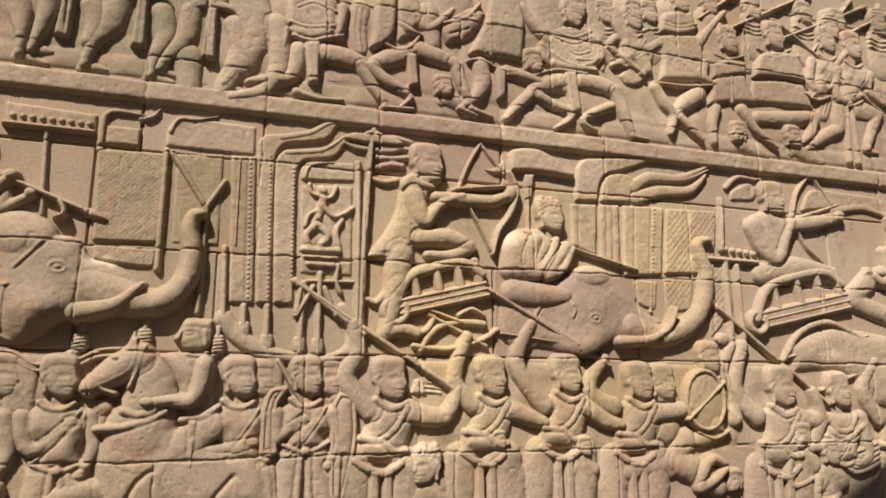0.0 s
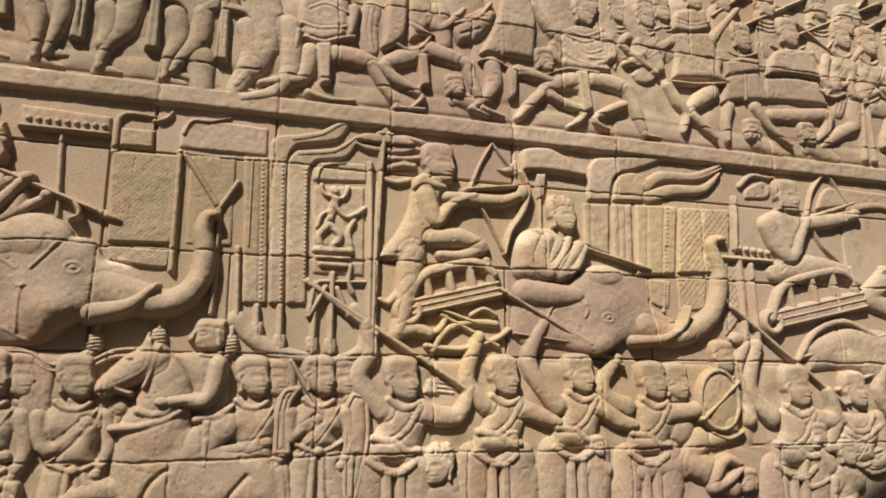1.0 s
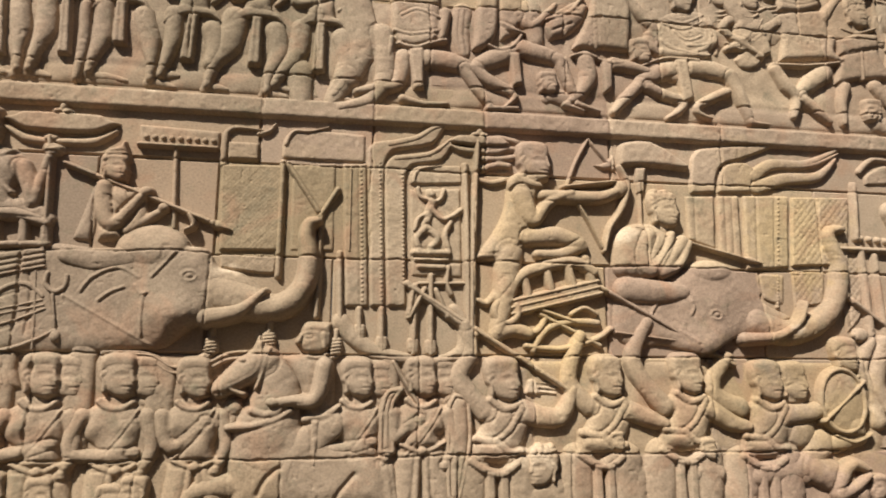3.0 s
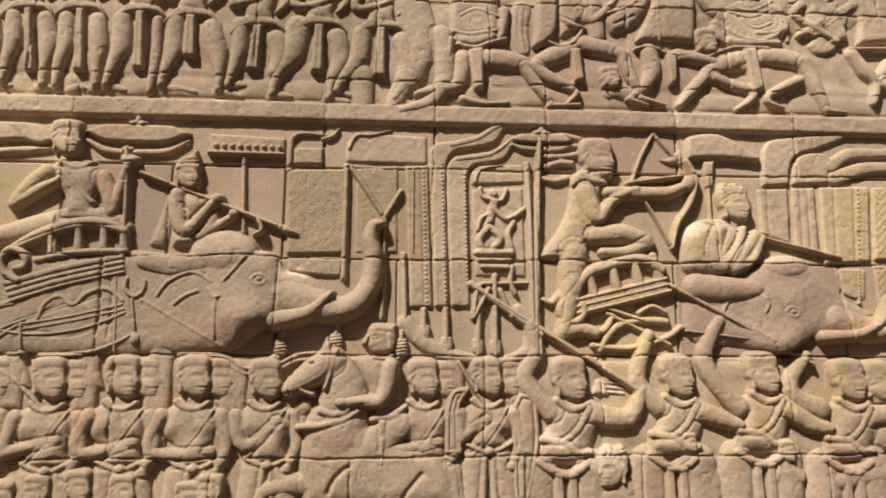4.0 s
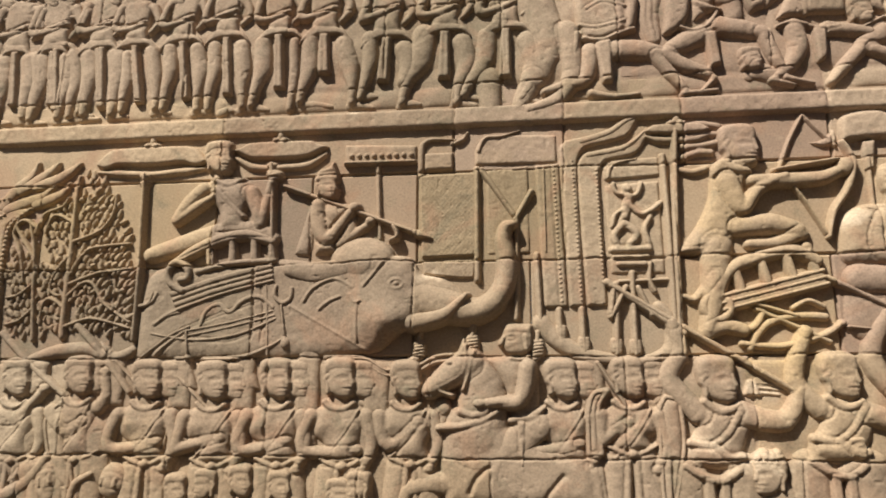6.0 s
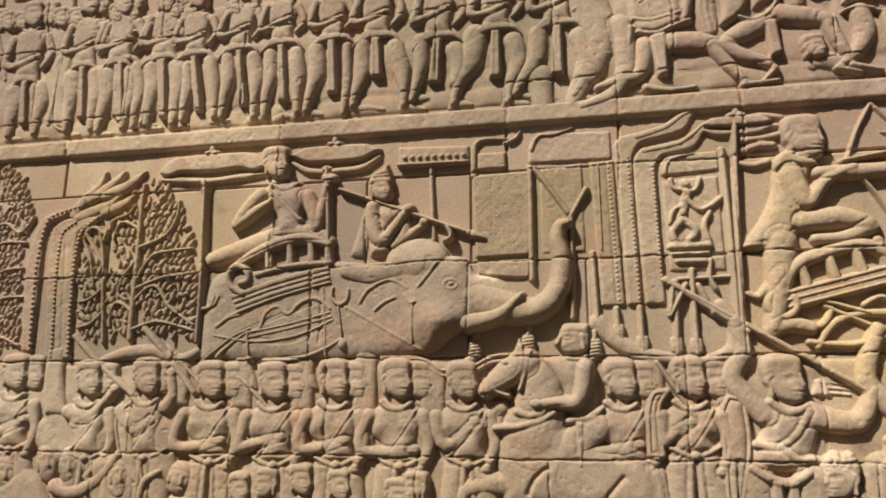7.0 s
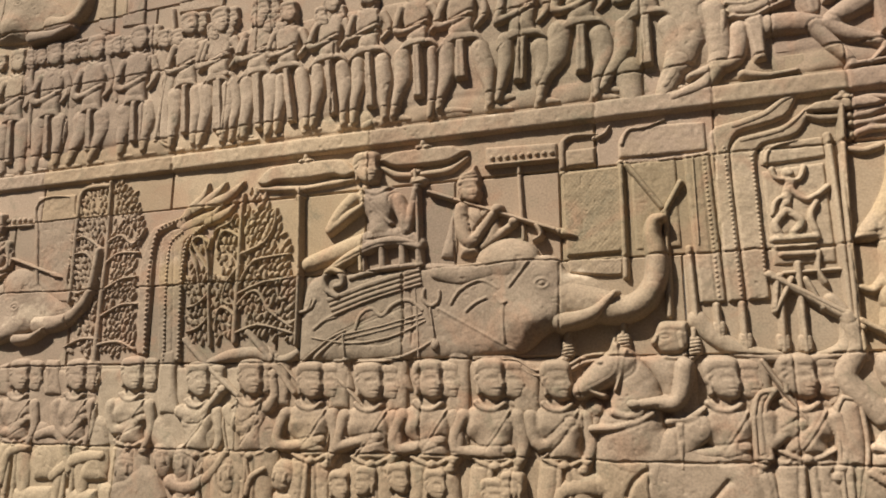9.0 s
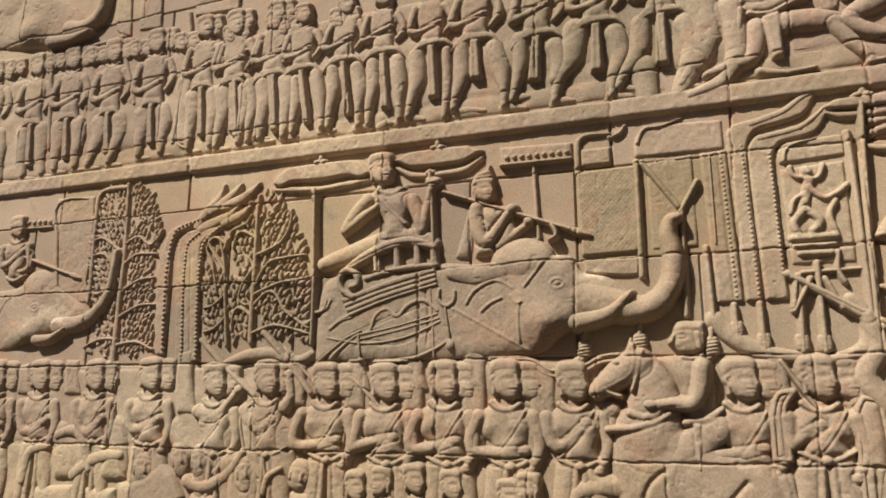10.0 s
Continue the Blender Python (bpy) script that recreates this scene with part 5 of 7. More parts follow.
tree("small ochre tree with sparse leaves between banner and trunk", [(-2.008, 1.887), (-2.026, 2.071), (-2.044, 2.254), (-2.080, 2.390)], 0.012,
     [(-2.142, 1.908), (-2.163, 2.182), (-2.155, 2.342), (-2.093, 2.364), (-2.020, 2.227), (-1.971, 2.068), (-1.964, 1.903)],
     ([(-2.039, 2.228), (-2.094, 2.297), (-2.138, 2.368), (-2.124, 2.421)], [(-2.030, 2.123), (-2.094, 2.073), (-2.146, 2.063)], [(-2.022, 2.019), (-2.076, 1.970), (-2.139, 1.951)], [(-2.050, 2.335), (-2.019, 2.413), (-1.938, 2.447), (-1.916, 2.485)], [(-2.052, 2.361), (-2.112, 2.393), (-2.149, 2.341), (-2.110, 2.258), (-2.080, 2.125)],), 5, 0.018, 0.036)
flames = ([(-2.214, 2.461), (-2.165, 2.529), (-2.099, 2.589), (-2.072, 2.648)], [(-2.145, 2.527), (-2.060, 2.574), (-2.006, 2.613), (-1.977, 2.643)], [(-2.070, 2.542), (-1.972, 2.571), (-1.919, 2.605), (-1.878, 2.639)], [(-2.196, 2.443), (-2.090, 2.478), (-2.029, 2.500), (-1.988, 2.540)], [(-2.064, 2.465), (-2.003, 2.482), (-1.949, 2.509), (-1.921, 2.550)])
banner([(-2.404, 1.854), (-2.434, 2.250), (-2.402, 2.385), (-2.369, 2.455), (-2.266, 2.480), (-2.164, 2.505), (-2.263, 2.452), (-2.345, 2.414), (-2.354, 2.245), (-2.352, 1.853)], beaded=(([(-2.360, 1.861), (-2.375, 2.192), (-2.362, 2.382), (-2.329, 2.452), (-2.188, 2.490)], 29),), base=0.012, bead=0.0125, label="tall banner with beaded edge and bent head")
banner([(-2.285, 1.821), (-2.321, 2.243), (-2.316, 2.393), (-2.261, 2.436), (-2.064, 2.447), (-2.124, 2.414), (-2.184, 2.369), (-2.186, 2.182), (-2.159, 1.819)], stripes=([(-2.243, 1.846), (-2.283, 2.322)], [(-2.205, 1.845), (-2.243, 2.347)]),
       beaded=(([(-2.248, 1.830), (-2.270, 2.186), (-2.262, 2.375), (-2.201, 2.420)], 28), ([(-2.170, 1.829), (-2.186, 2.182), (-2.171, 2.369), (-2.088, 2.438)], 29)),
       flames=tuple((f, 0.026) for f in flames), base=0.010, bead=0.0125, label="tall ochre banner with flaming crest and beaded stripes")
g = Carving().limb([(-2.842, 2.118), (-2.846, 2.360), (-2.849, 2.594), (-2.824, 2.687), (-2.665, 2.695)], 0.016, 0.026, 0.004)
tagged(g.build("carved_pole"), "bent pole beside a plain banner", "pole", "banner poles")
banner([(-3.104, 2.144), (-3.134, 2.681), (-2.881, 2.671), (-2.849, 2.119)], h=0.010, label="plain flat banner of pale stone", flames=(([(-3.063, 2.171), (-3.101, 2.466), (-3.121, 2.649), (-2.917, 2.660)], 0.014),))
elephant("small weathered elephant with raised trunk beside a tree", [(-3.613, 1.900), (-3.673, 2.200), (-3.348, 2.214), (-3.274, 2.240), (-3.127, 2.291), (-3.037, 2.199), (-2.917, 2.136), (-2.842, 2.071), (-2.933, 1.996), (-3.078, 1.978), (-3.222, 1.931), (-3.371, 1.895)],
         ((-3.185, 2.221), 0.10, 0.08), [(-3.021, 2.013), (-2.901, 2.017), (-2.792, 2.061), (-2.716, 2.154), (-2.692, 2.265), (-2.679, 2.363)], [0.050, 0.042, 0.036, 0.030, 0.025, 0.020], [(-3.139, 1.941), (-3.043, 1.949), (-2.961, 1.992)], (-3.166, 2.104), ((-3.269, 2.123), (-3.442, 2.071), (-3.229, 1.977)), h=0.040)
g = man((-3.374, 2.548), 0.12, 1, build=False, legs=False, sash=False, hip=(-3.353, 2.244), hand_l=(-3.304, 2.421), el_l=(-3.451, 2.340))
tagged(g.build("carved_rider"), "driver on the small elephant, badly worn", "relief figure", "elephant riders")
spear((-3.512, 2.448), (-2.988, 2.271), 0.010, 0.04, "thin goad above the small elephant")
fan = thing("carved_fan", "studded bar of a worn standard", "standard")
Carving().limb([(-3.405, 2.539), (-3.149, 2.530)], 0.010, 0.02, 0.006).build("bar", fan)
for t in np.linspace(0, 1, 7):
    Carving(0.003).oval(np.array((-3.394, 2.569)) * (1 - t) + np.array((-3.170, 2.562)) * t, 0.014, 0.014, 0.012, 0.008, moat=0.002).build("stud", fan)


tagged(Carving().limb([(-2.010, 1.802), (-1.915, 1.835), (-1.770, 1.847), (-1.641, 1.811), (-1.566, 1.843)], [0.022, 0.030, 0.026, 0.020], 0.026, 0.006).build("carved_bearer"), "outstretched ochre arm below the trees", "relief figure")
for path in ([(-2.142, 1.915), (-1.985, 1.779), (-1.836, 1.664)], [(-1.814, 1.942), (-1.683, 1.812), (-1.566, 1.678)]):
    tagged(Carving().limb(path, [0.014, 0.016, 0.012], 0.018, 0.016).build("carved_staff"), "slanting staff carried by a foot soldier", "staff", "slanting staffs")


# ---------------------------------------------------------------- lower register: foot soldiers, a horseman and spear throwers
SOLDIER = "bare-chested foot soldier with cropped hair holding his arm across his chest"
PAIR = "soldier with a second profile close behind him, wearing a collar"
RANK = "rank of foot soldiers"


def ranked(head, s=0.150, rear=0.53, label=PAIR, reach=0.40, lift=1.62, **own):
    x, z = head
    own.setdefault("hip", (x + 0.02, z - 2.25 * s))
    own.setdefault("el_l", (x - 0.90 * s, z - 1.74 * s))
    own.setdefault("hand_l", (x + reach * s, z - lift * s))
    own.setdefault("el_r", (x + 0.86 * s, z - 1.66 * s))
    own.setdefault("hand_r", (x + 0.62 * s, z - 2.25 * s))
    return man(head, s, 1, rear=rear, label=label, group=RANK, **own)


ranked((-3.691, 1.773), 0.150)
ranked((-3.387, 1.770), 0.150)
ranked((-3.096, 1.767), 0.150, el_l=(-3.163, 1.496), hand_l=(-3.012, 1.562))
ranked((-2.743, 1.764), 0.145, el_l=(-2.790, 1.497), hand_l=(-2.670, 1.570))
ranked((-2.414, 1.766), 0.150, el_l=(-2.490, 1.517), hand_l=(-2.335, 1.569))
ranked((-2.048, 1.738), 0.150, rear=0.5, sh_l=(-2.136, 1.600), el_l=(-2.035, 1.577), hand_l=(-1.920, 1.693), label="soldier lifting a hand to his companion's face")
ranked((-1.780, 1.745), 0.150, rear=0.5, el_l=(-1.816, 1.527), hand_l=(-1.741, 1.570), sh_r=(-1.688, 1.622), el_r=(-1.658, 1.669), hand_r=(-1.668, 1.759), label="soldier in a plain tunic raising one hand")
ranked((-1.493, 1.731), lift=1.60)
ranked((-1.223, 1.725), reach=0.30, lift=1.45)
ranked((-0.969, 1.731), reach=0.35, lift=1.55)
ranked((-0.717, 1.731), reach=0.48, lift=1.76)
ranked((-0.460, 1.723), 0.142, rear=0.0, label=SOLDIER, el_l=(-0.524, 1.484), hand_l=(-0.413, 1.573))
for pts in ([(-0.867, 1.465), (-0.880, 1.584), (-0.862, 1.684), (-0.817, 1.684), (-0.798, 1.583), (-0.801, 1.441)], [(-0.631, 1.441), (-0.649, 1.543), (-0.592, 1.619), (-0.554, 1.603), (-0.554, 1.523), (-0.566, 1.441)],
            [(-0.606, 1.664), (-0.590, 1.754), (-0.549, 1.754), (-0.528, 1.664)], [(-0.853, 1.664), (-0.853, 1.786), (-0.813, 1.803), (-0.791, 1.664)],
            [(-1.075, 1.684), (-1.111, 1.762), (-1.064, 1.786), (-1.030, 1.684)], [(-1.341, 1.684), (-1.340, 1.786), (-1.316, 1.794), (-1.284, 1.684)]):
    shield(pts, 0.0, "tall rounded shield between two soldiers", rim=False)
for pts in ([(-2.942, 1.669), (-2.954, 1.842), (-2.867, 1.841), (-2.828, 1.669)], [(-3.253, 1.669), (-3.263, 1.814), (-3.182, 1.835), (-3.140, 1.669)], [(-2.255, 1.582), (-2.279, 1.694), (-2.277, 1.872), (-2.178, 1.883), (-2.177, 1.744), (-2.138, 1.583)]):
    shield(pts, 0.0, "upright shield standing between worn soldiers", rim=False)
for x, z, wide, tall in ((-1.36, 1.74, 0.050, 0.13), (-1.10, 1.74, 0.046, 0.14), (-0.845, 1.75, 0.050, 0.15), (-0.575, 1.71, 0.052, 0.12), (-1.63, 1.74, 0.040, 0.12), (0.235, 1.74, 0.040, 0.11), (0.475, 1.73, 0.036, 0.10)):
    shield([(x - wide, z - tall), (x - wide, z + 0.5 * tall), (x - 0.4 * wide, z + 0.72 * tall), (x + 0.5 * wide, z + 0.66 * tall), (x + wide, z + 0.4 * tall), (x + wide, z - tall)], 0.0, "upright shield edge filling the rank", rim=False)
shield([(-1.751, 1.300), (-1.838, 1.342), (-1.900, 1.573), (-1.841, 1.640), (-1.795, 1.458)], 0.012, "large drooping shield held before a soldier")
spear((-1.262, 1.448), (-1.643, 1.811), 0.008, 0.036)
spear((-1.846, 1.669), (-2.143, 1.907), 0.007, 0.034, tip=False)
spear((-1.068, 1.453), (-1.319, 1.692), 0.008, 0.036)
spear((-1.409, 1.466), (-1.344, 1.786), 0.008, 0.02, tip=False)
g = Carving(0.003)
for q in (0.0, -0.020):
    g.limb([(x, z + q) for x, z in [(-0.781, 1.809), (-0.673, 1.810), (-0.609, 1.799), (-0.541, 1.761), (-0.421, 1.774), (-0.357, 1.806), (-0.289, 1.815)]], 0.008, 0.014, 0.014, 0.004)
tagged(g.build("carved_rope"), "slack double lead rope beneath the grey elephant", "rope")
for x, z, tall in ((-0.413, 1.837, 0.09), (-0.210, 1.856, 0.08), (0.033, 1.839, 0.06)):
    pole = thing("carved_pole", "short upright pole gripped by a hand", "pole", "banner poles")
    Carving(0.003).limb([(x - 0.004, z - 0.02), (x + 0.004, z + tall)], 0.012, 0.022, 0.008).build("shaft", pole)
    grip = Carving(0.0025).oval((x, z), 0.026, 0.036, 0.020, 0.018, power=3.0).limb([(x - 0.01, z - 0.03), (x - 0.05, z - 0.07)], [0.020, 0.022], 0.020, 0.008)
    for k in (-0.018, -0.006, 0.006, 0.018):
        grip.groove([(x - 0.03, z + k - 0.004), (x + 0.03, z + k + 0.004)], 0.0028, 0.006)
    grip.build("hand", pole)

horse("bridled horse with raised foreleg carved in sandstone",
      trunk=[(-0.322, 1.568), (-0.285, 1.638), (-0.246, 1.680), (-0.193, 1.780), (-0.145, 1.760), (-0.107, 1.621), (-0.068, 1.543), (0.058, 1.495), (0.181, 1.470), (0.235, 1.406), (0.254, 1.257), (-0.312, 1.275), (-0.337, 1.451)],
      legs=(([(-0.304, 1.354), (-0.399, 1.345), (-0.455, 1.318), (-0.461, 1.262)], [0.044, 0.040, 0.034, 0.030]), ([(0.215, 1.383), (0.238, 1.258)], [0.05, 0.045])),
      neck=([(-0.222, 1.789), (-0.176, 1.686), (-0.193, 1.524)], [0.050, 0.086, 0.118]), head=([(-0.222, 1.785), (-0.288, 1.744), (-0.370, 1.682)], [0.056, 0.052, 0.030]),
      ear=(-0.244, 1.839), eye=(-0.294, 1.785), mouth=[(-0.386, 1.669), (-0.340, 1.673), (-0.306, 1.690)],
      bridle=([(-0.357, 1.723), (-0.336, 1.686), (-0.285, 1.665)], [(-0.344, 1.690), (-0.252, 1.739), (-0.231, 1.797), (-0.235, 1.848)], [(-0.243, 1.686), (-0.222, 1.747), (-0.201, 1.827)]),
      straps=([(-0.336, 1.549), (-0.246, 1.556), (-0.171, 1.579), (-0.122, 1.606)], [(-0.256, 1.606), (-0.202, 1.595), (-0.157, 1.610), (-0.162, 1.629)]),
      folds=([(-0.222, 1.323), (-0.197, 1.374), (-0.156, 1.409)], [(0.028, 1.272), (0.061, 1.326), (0.111, 1.384)]))
g = Carving().oval((-0.321, 1.618), 0.038, 0.036, 0.024, 0.016).oval((-0.317, 1.615), 0.022, 0.020, 0.012, 0.030).limb([(-0.319, 1.584), (-0.331, 1.538)], 0.02, 0.02, 0.012)
tagged(g.build("carved_ornament"), "small coiled ornament under the horse's chin", "ornament")
g = Carving()
g.slab([(-0.172, 1.801), (-0.075, 1.813), (-0.004, 1.809), (0.029, 1.755), (0.034, 1.617), (0.021, 1.576), (-0.057, 1.568), (-0.080, 1.665), (-0.117, 1.739)], 0.028, 0.008, 0.04, 0.010)
g.swell((-0.078, 1.747), 0.04, 0.04, 0.006)
g.slab([(-0.048, 1.568), (0.042, 1.593), (0.049, 1.533), (0.024, 1.497), (-0.033, 1.473), (-0.045, 1.524)], 0.024, 0.022, 0.03, 0.008)
g.limb([(0.030, 1.558), (-0.050, 1.500), (-0.114, 1.444), (-0.129, 1.372)], [0.048, 0.054, 0.034, 0.018], 0.018, 0.036, 0.005)
g.slab([(-0.091, 1.902), (-0.074, 1.927), (0.015, 1.926), (0.018, 1.846), (-0.008, 1.817), (-0.071, 1.813), (-0.096, 1.839), (-0.095, 1.864)], 0.026, 0.024, 0.03, 0.010)
g.groove([(-0.091, 1.893), (-0.040, 1.897), (0.006, 1.888)], 0.003, 0.004).groove([(-0.087, 1.836), (-0.062, 1.836)], 0.002, 0.004)
g.limb([(-0.091, 1.880), (-0.100, 1.855)], [0.004, 0.009], 0.010, 0.040, 0.003).oval((-0.066, 1.872), 0.012, 0.006, 0.005, 0.044).limb([(-0.011, 1.884), (-0.007, 1.834)], [0.010, 0.008], 0.008, 0.044, 0.004)
g.limb([(-0.067, 1.801), (-0.033, 1.797), (0.005, 1.809)], 0.007, 0.006, 0.034, 0.003)
g.limb([(-0.004, 1.767), (-0.018, 1.685), (-0.043, 1.641), (-0.110, 1.641), (-0.176, 1.637)], [0.028, 0.028, 0.024, 0.021, 0.016], 0.024, 0.052, 0.016)
g.oval((-0.185, 1.637), 0.022, 0.016, 0.012, 0.066)
g.limb([(-0.069, 1.576), (-0.003, 1.588), (0.051, 1.621)], [0.012, 0.014, 0.008], 0.010, 0.040, 0.005)
g.slab([(-0.044, 1.572), (-0.020, 1.572), (-0.026, 1.414), (-0.038, 1.414)], 0.006, 0.050, 0.008)
tagged(g.build("carved_horseman"), "horseman with both arms at the reins", "relief figure")
ranked((0.117, 1.726), 0.142, rear=0.53, legs=False, sash=False)
ranked((0.354, 1.731), 0.144, rear=0.53, el_l=(0.254, 1.508), hand_l=(0.352, 1.575), hip=(0.358, 1.447))
spear((0.248, 1.784), (0.398, 1.539), 0.011, 0.050, tip=False)
shield([(0.206, 1.461), (0.210, 1.610), (0.233, 1.673), (0.279, 1.681), (0.247, 1.630), (0.251, 1.461)], 0.018, "narrow curved shield seen from its edge")
shield([(0.459, 1.299), (0.461, 1.620), (0.482, 1.661), (0.530, 1.652), (0.538, 1.517), (0.521, 1.396), (0.492, 1.279)], 0.014, "long shield before a spear thrower")

# spear throwers
WARRIOR = "spear thrower with corded chest raising one arm"


def thrower(head, s, **own):
    own.setdefault("cord", True)
    own.setdefault("collar", False)
    own.setdefault("broad", 1.32)
    own.setdefault("thick", 1.15)
    own.setdefault("label", WARRIOR)
    return man(head, s, 1, name="carved_warrior", group="spear throwers", cap="plain", **own)


def warrior(head, s, raised, fore, rear=0.0, label=WARRIOR):
    """A broad-chested man with twisted cords; raised and fore are the paths of his two arms."""
    x, z = head

    def at(a, b):
        return (x + a * s, z + b * s)
    g = Carving()
    if rear:
        carved_head(g, at(rear, -0.02), 0.97 * s, 1, 0.016, "plain")
        g.limb([at(rear, -0.5), at(rear + 0.05, -1.2)], [0.4 * s, 0.5 * s], 0.026, 0.004)
    for q, w in ((-0.78, 0.46), (0.42, 0.46)):
        g.limb([at(q, -2.0), at(q - 0.05, -2.7), at(q - 0.1, -3.6), at(q - 0.05, -5.0)], [w * s, (w + 0.05) * s, 0.34 * s, 0.2 * s], 0.038, 0.0, 0.012)
    g.slab([at(-0.58, -0.62), at(-0.25, -0.42), at(0.28, -0.44), at(0.66, -0.70), at(0.60, -1.15), at(0.30, -1.80), at(-0.10, -1.92), at(-0.78, -1.80), at(-0.80, -1.45), at(-0.52, -1.05)], 0.036, 0.006, 0.40 * s, 0.010)
    g.swell(at(-0.25, -1.62), 0.34 * s, 0.24 * s, 0.010).swell(at(-0.15, -0.95), 0.3 * s, 0.22 * s, 0.005)
    carved_head(g, head, s, 1, 0.024, "plain")
    g.groove([at(0.44, 0.40), at(0.45, -0.30)], 0.004, 0.004)
    g.limb([(q[0], q[1]) for q in raised], [0.27 * s, 0.23 * s, 0.16 * s], 0.028, 0.016, 0.012)
    g.limb([(q[0], q[1]) for q in fore], [0.27 * s, 0.22 * s, 0.14 * s], 0.028, 0.020, 0.012)
    g.oval(raised[-1], 0.17 * s, 0.15 * s, 0.014, 0.026)
    for path, n in (([at(-0.30, -0.48), at(0.0, -0.70), at(0.40, -0.58)], 11), ([at(-0.68, -1.36), at(-0.22, -1.40), at(0.12, -1.16), at(0.44, -0.66)], 16), ([at(-0.20, -1.40), at(0.14, -1.66), at(0.40, -1.64)], 9),
                    ([at(-0.80, -1.84), at(-0.45, -2.06), at(-0.05, -2.14), at(0.30, -1.92)], 15)):
        g.limb(path, 0.070 * s, 0.007, 0.038, 0.006)
        g.beads(path, n, 0.076 * s, 0.005, 0.042)
    for q in (-0.42, -0.10):
        g.slab([at(q, -2.1), at(q + 0.2, -2.1), at(q + 0.22, -3.3), at(q - 0.04, -3.3)], 0.010, 0.030, 0.010, 0.009)
    return tagged(g.build("carved_warrior"), label, "relief figure", "spear throwers")


warrior((0.667, 1.722), 0.162, [(0.595, 1.605), (0.498, 1.725), (0.543, 1.822), (0.523, 1.928)], [(0.743, 1.604), (0.888, 1.578), (0.944, 1.685)])
warrior((1.083, 1.734), 0.158, [(1.005, 1.624), (0.930, 1.715), (0.984, 1.888)], [(1.149, 1.611), (1.261, 1.570), (1.315, 1.552)])
warrior((1.420, 1.746), 0.158, [(1.318, 1.619), (1.197, 1.789), (1.267, 1.946)], [(1.498, 1.622), (1.606, 1.553), (1.669, 1.539)])
warrior((1.764, 1.720), 0.160, [(1.641, 1.612), (1.527, 1.682), (1.604, 1.809)], [(1.838, 1.583), (1.964, 1.596), (2.115, 1.649)], rear=0.74, label="spear thrower and companion, one reaching for a round shield")
shield_root = thing("carved_shield", "round shield with raised rim and cord grip", "shield", "carved shields")
Carving().oval((2.091, 1.639), 0.098, 0.125, 0.018, 0.034, power=2.2).build("face", shield_root)
Carving().limb([((2.091, 1.639)[0] + 0.098 * math.cos(a), (2.091, 1.639)[1] + 0.125 * math.sin(a)) for a in np.linspace(0, 2 * math.pi, 22)], 0.011, 0.012, 0.040).build("rim", shield_root)
Carving().limb([(1.996, 1.558), (2.194, 1.718)], 0.008, 0.008, 0.050).build("grip", shield_root)
man((2.132, 1.827), 0.14, 1, legs=False, arms="", sash=False, label="soldier half hidden behind a round shield", group=RANK)
warrior((2.518, 1.699), 0.186, [(2.375, 1.569), (2.270, 1.683), (2.329, 1.881)], [(2.579, 1.567), (2.722, 1.556), (2.699, 1.679)])
thrower((2.855, 1.685), 0.165, sh_l=(2.748, 1.555), el_l=(2.665, 1.430), hand_l=(2.864, 1.426), sh_r=(2.987, 1.553), hip=(2.849, 1.326), legs=False, sash=False)
thrower((3.256, 1.658), 0.190, sh_l=(3.093, 1.552), el_l=(3.009, 1.685), hand_l=(3.102, 1.820), hip=(3.186, 1.264))
g = Carving().limb([(2.257, 1.560), (2.240, 1.683), (2.204, 1.758), (2.273, 1.885)], [0.045, 0.04, 0.036, 0.026], 0.03, 0.006)
g.oval((2.226, 1.909), 0.04, 0.03, 0.02, 0.014)
tagged(g.build("carved_bearer"), "upraised arm grasping a spear shaft", "relief figure")
spear((0.944, 1.672), (0.309, 2.070), 0.015, 0.052, tip=False, label="heavy throwing spear with dark shadow under it")
spear((1.629, 1.781), (1.079, 2.084), 0.014, 0.052, tip=False, label="heavy throwing spear crossing an elephant")
spear((2.791, 1.617), (2.191, 2.062), 0.016, 0.046, label="heavy throwing spear pointing up past a lattice")
spear((0.965, 1.946), (0.777, 2.007), 0.012, 0.040)
spear((1.467, 1.867), (1.135, 1.906), 0.008, 0.040, tip=False)
g = Carving().slab([(0.767, 1.723), (0.801, 1.727), (0.820, 1.663), (0.752, 1.663)], 0.016, 0.006, 0.012)
for a, b in (((0.806, 1.710), (0.884, 1.704)), ((0.810, 1.693), (0.888, 1.685)), ((0.815, 1.676), (0.879, 1.668))):
    g.limb([a, b], 0.006, 0.01, 0.006, 0.002)
tagged(g.build("carved_tassel"), "hanging bell-shaped tassel beside a head", "tassel")

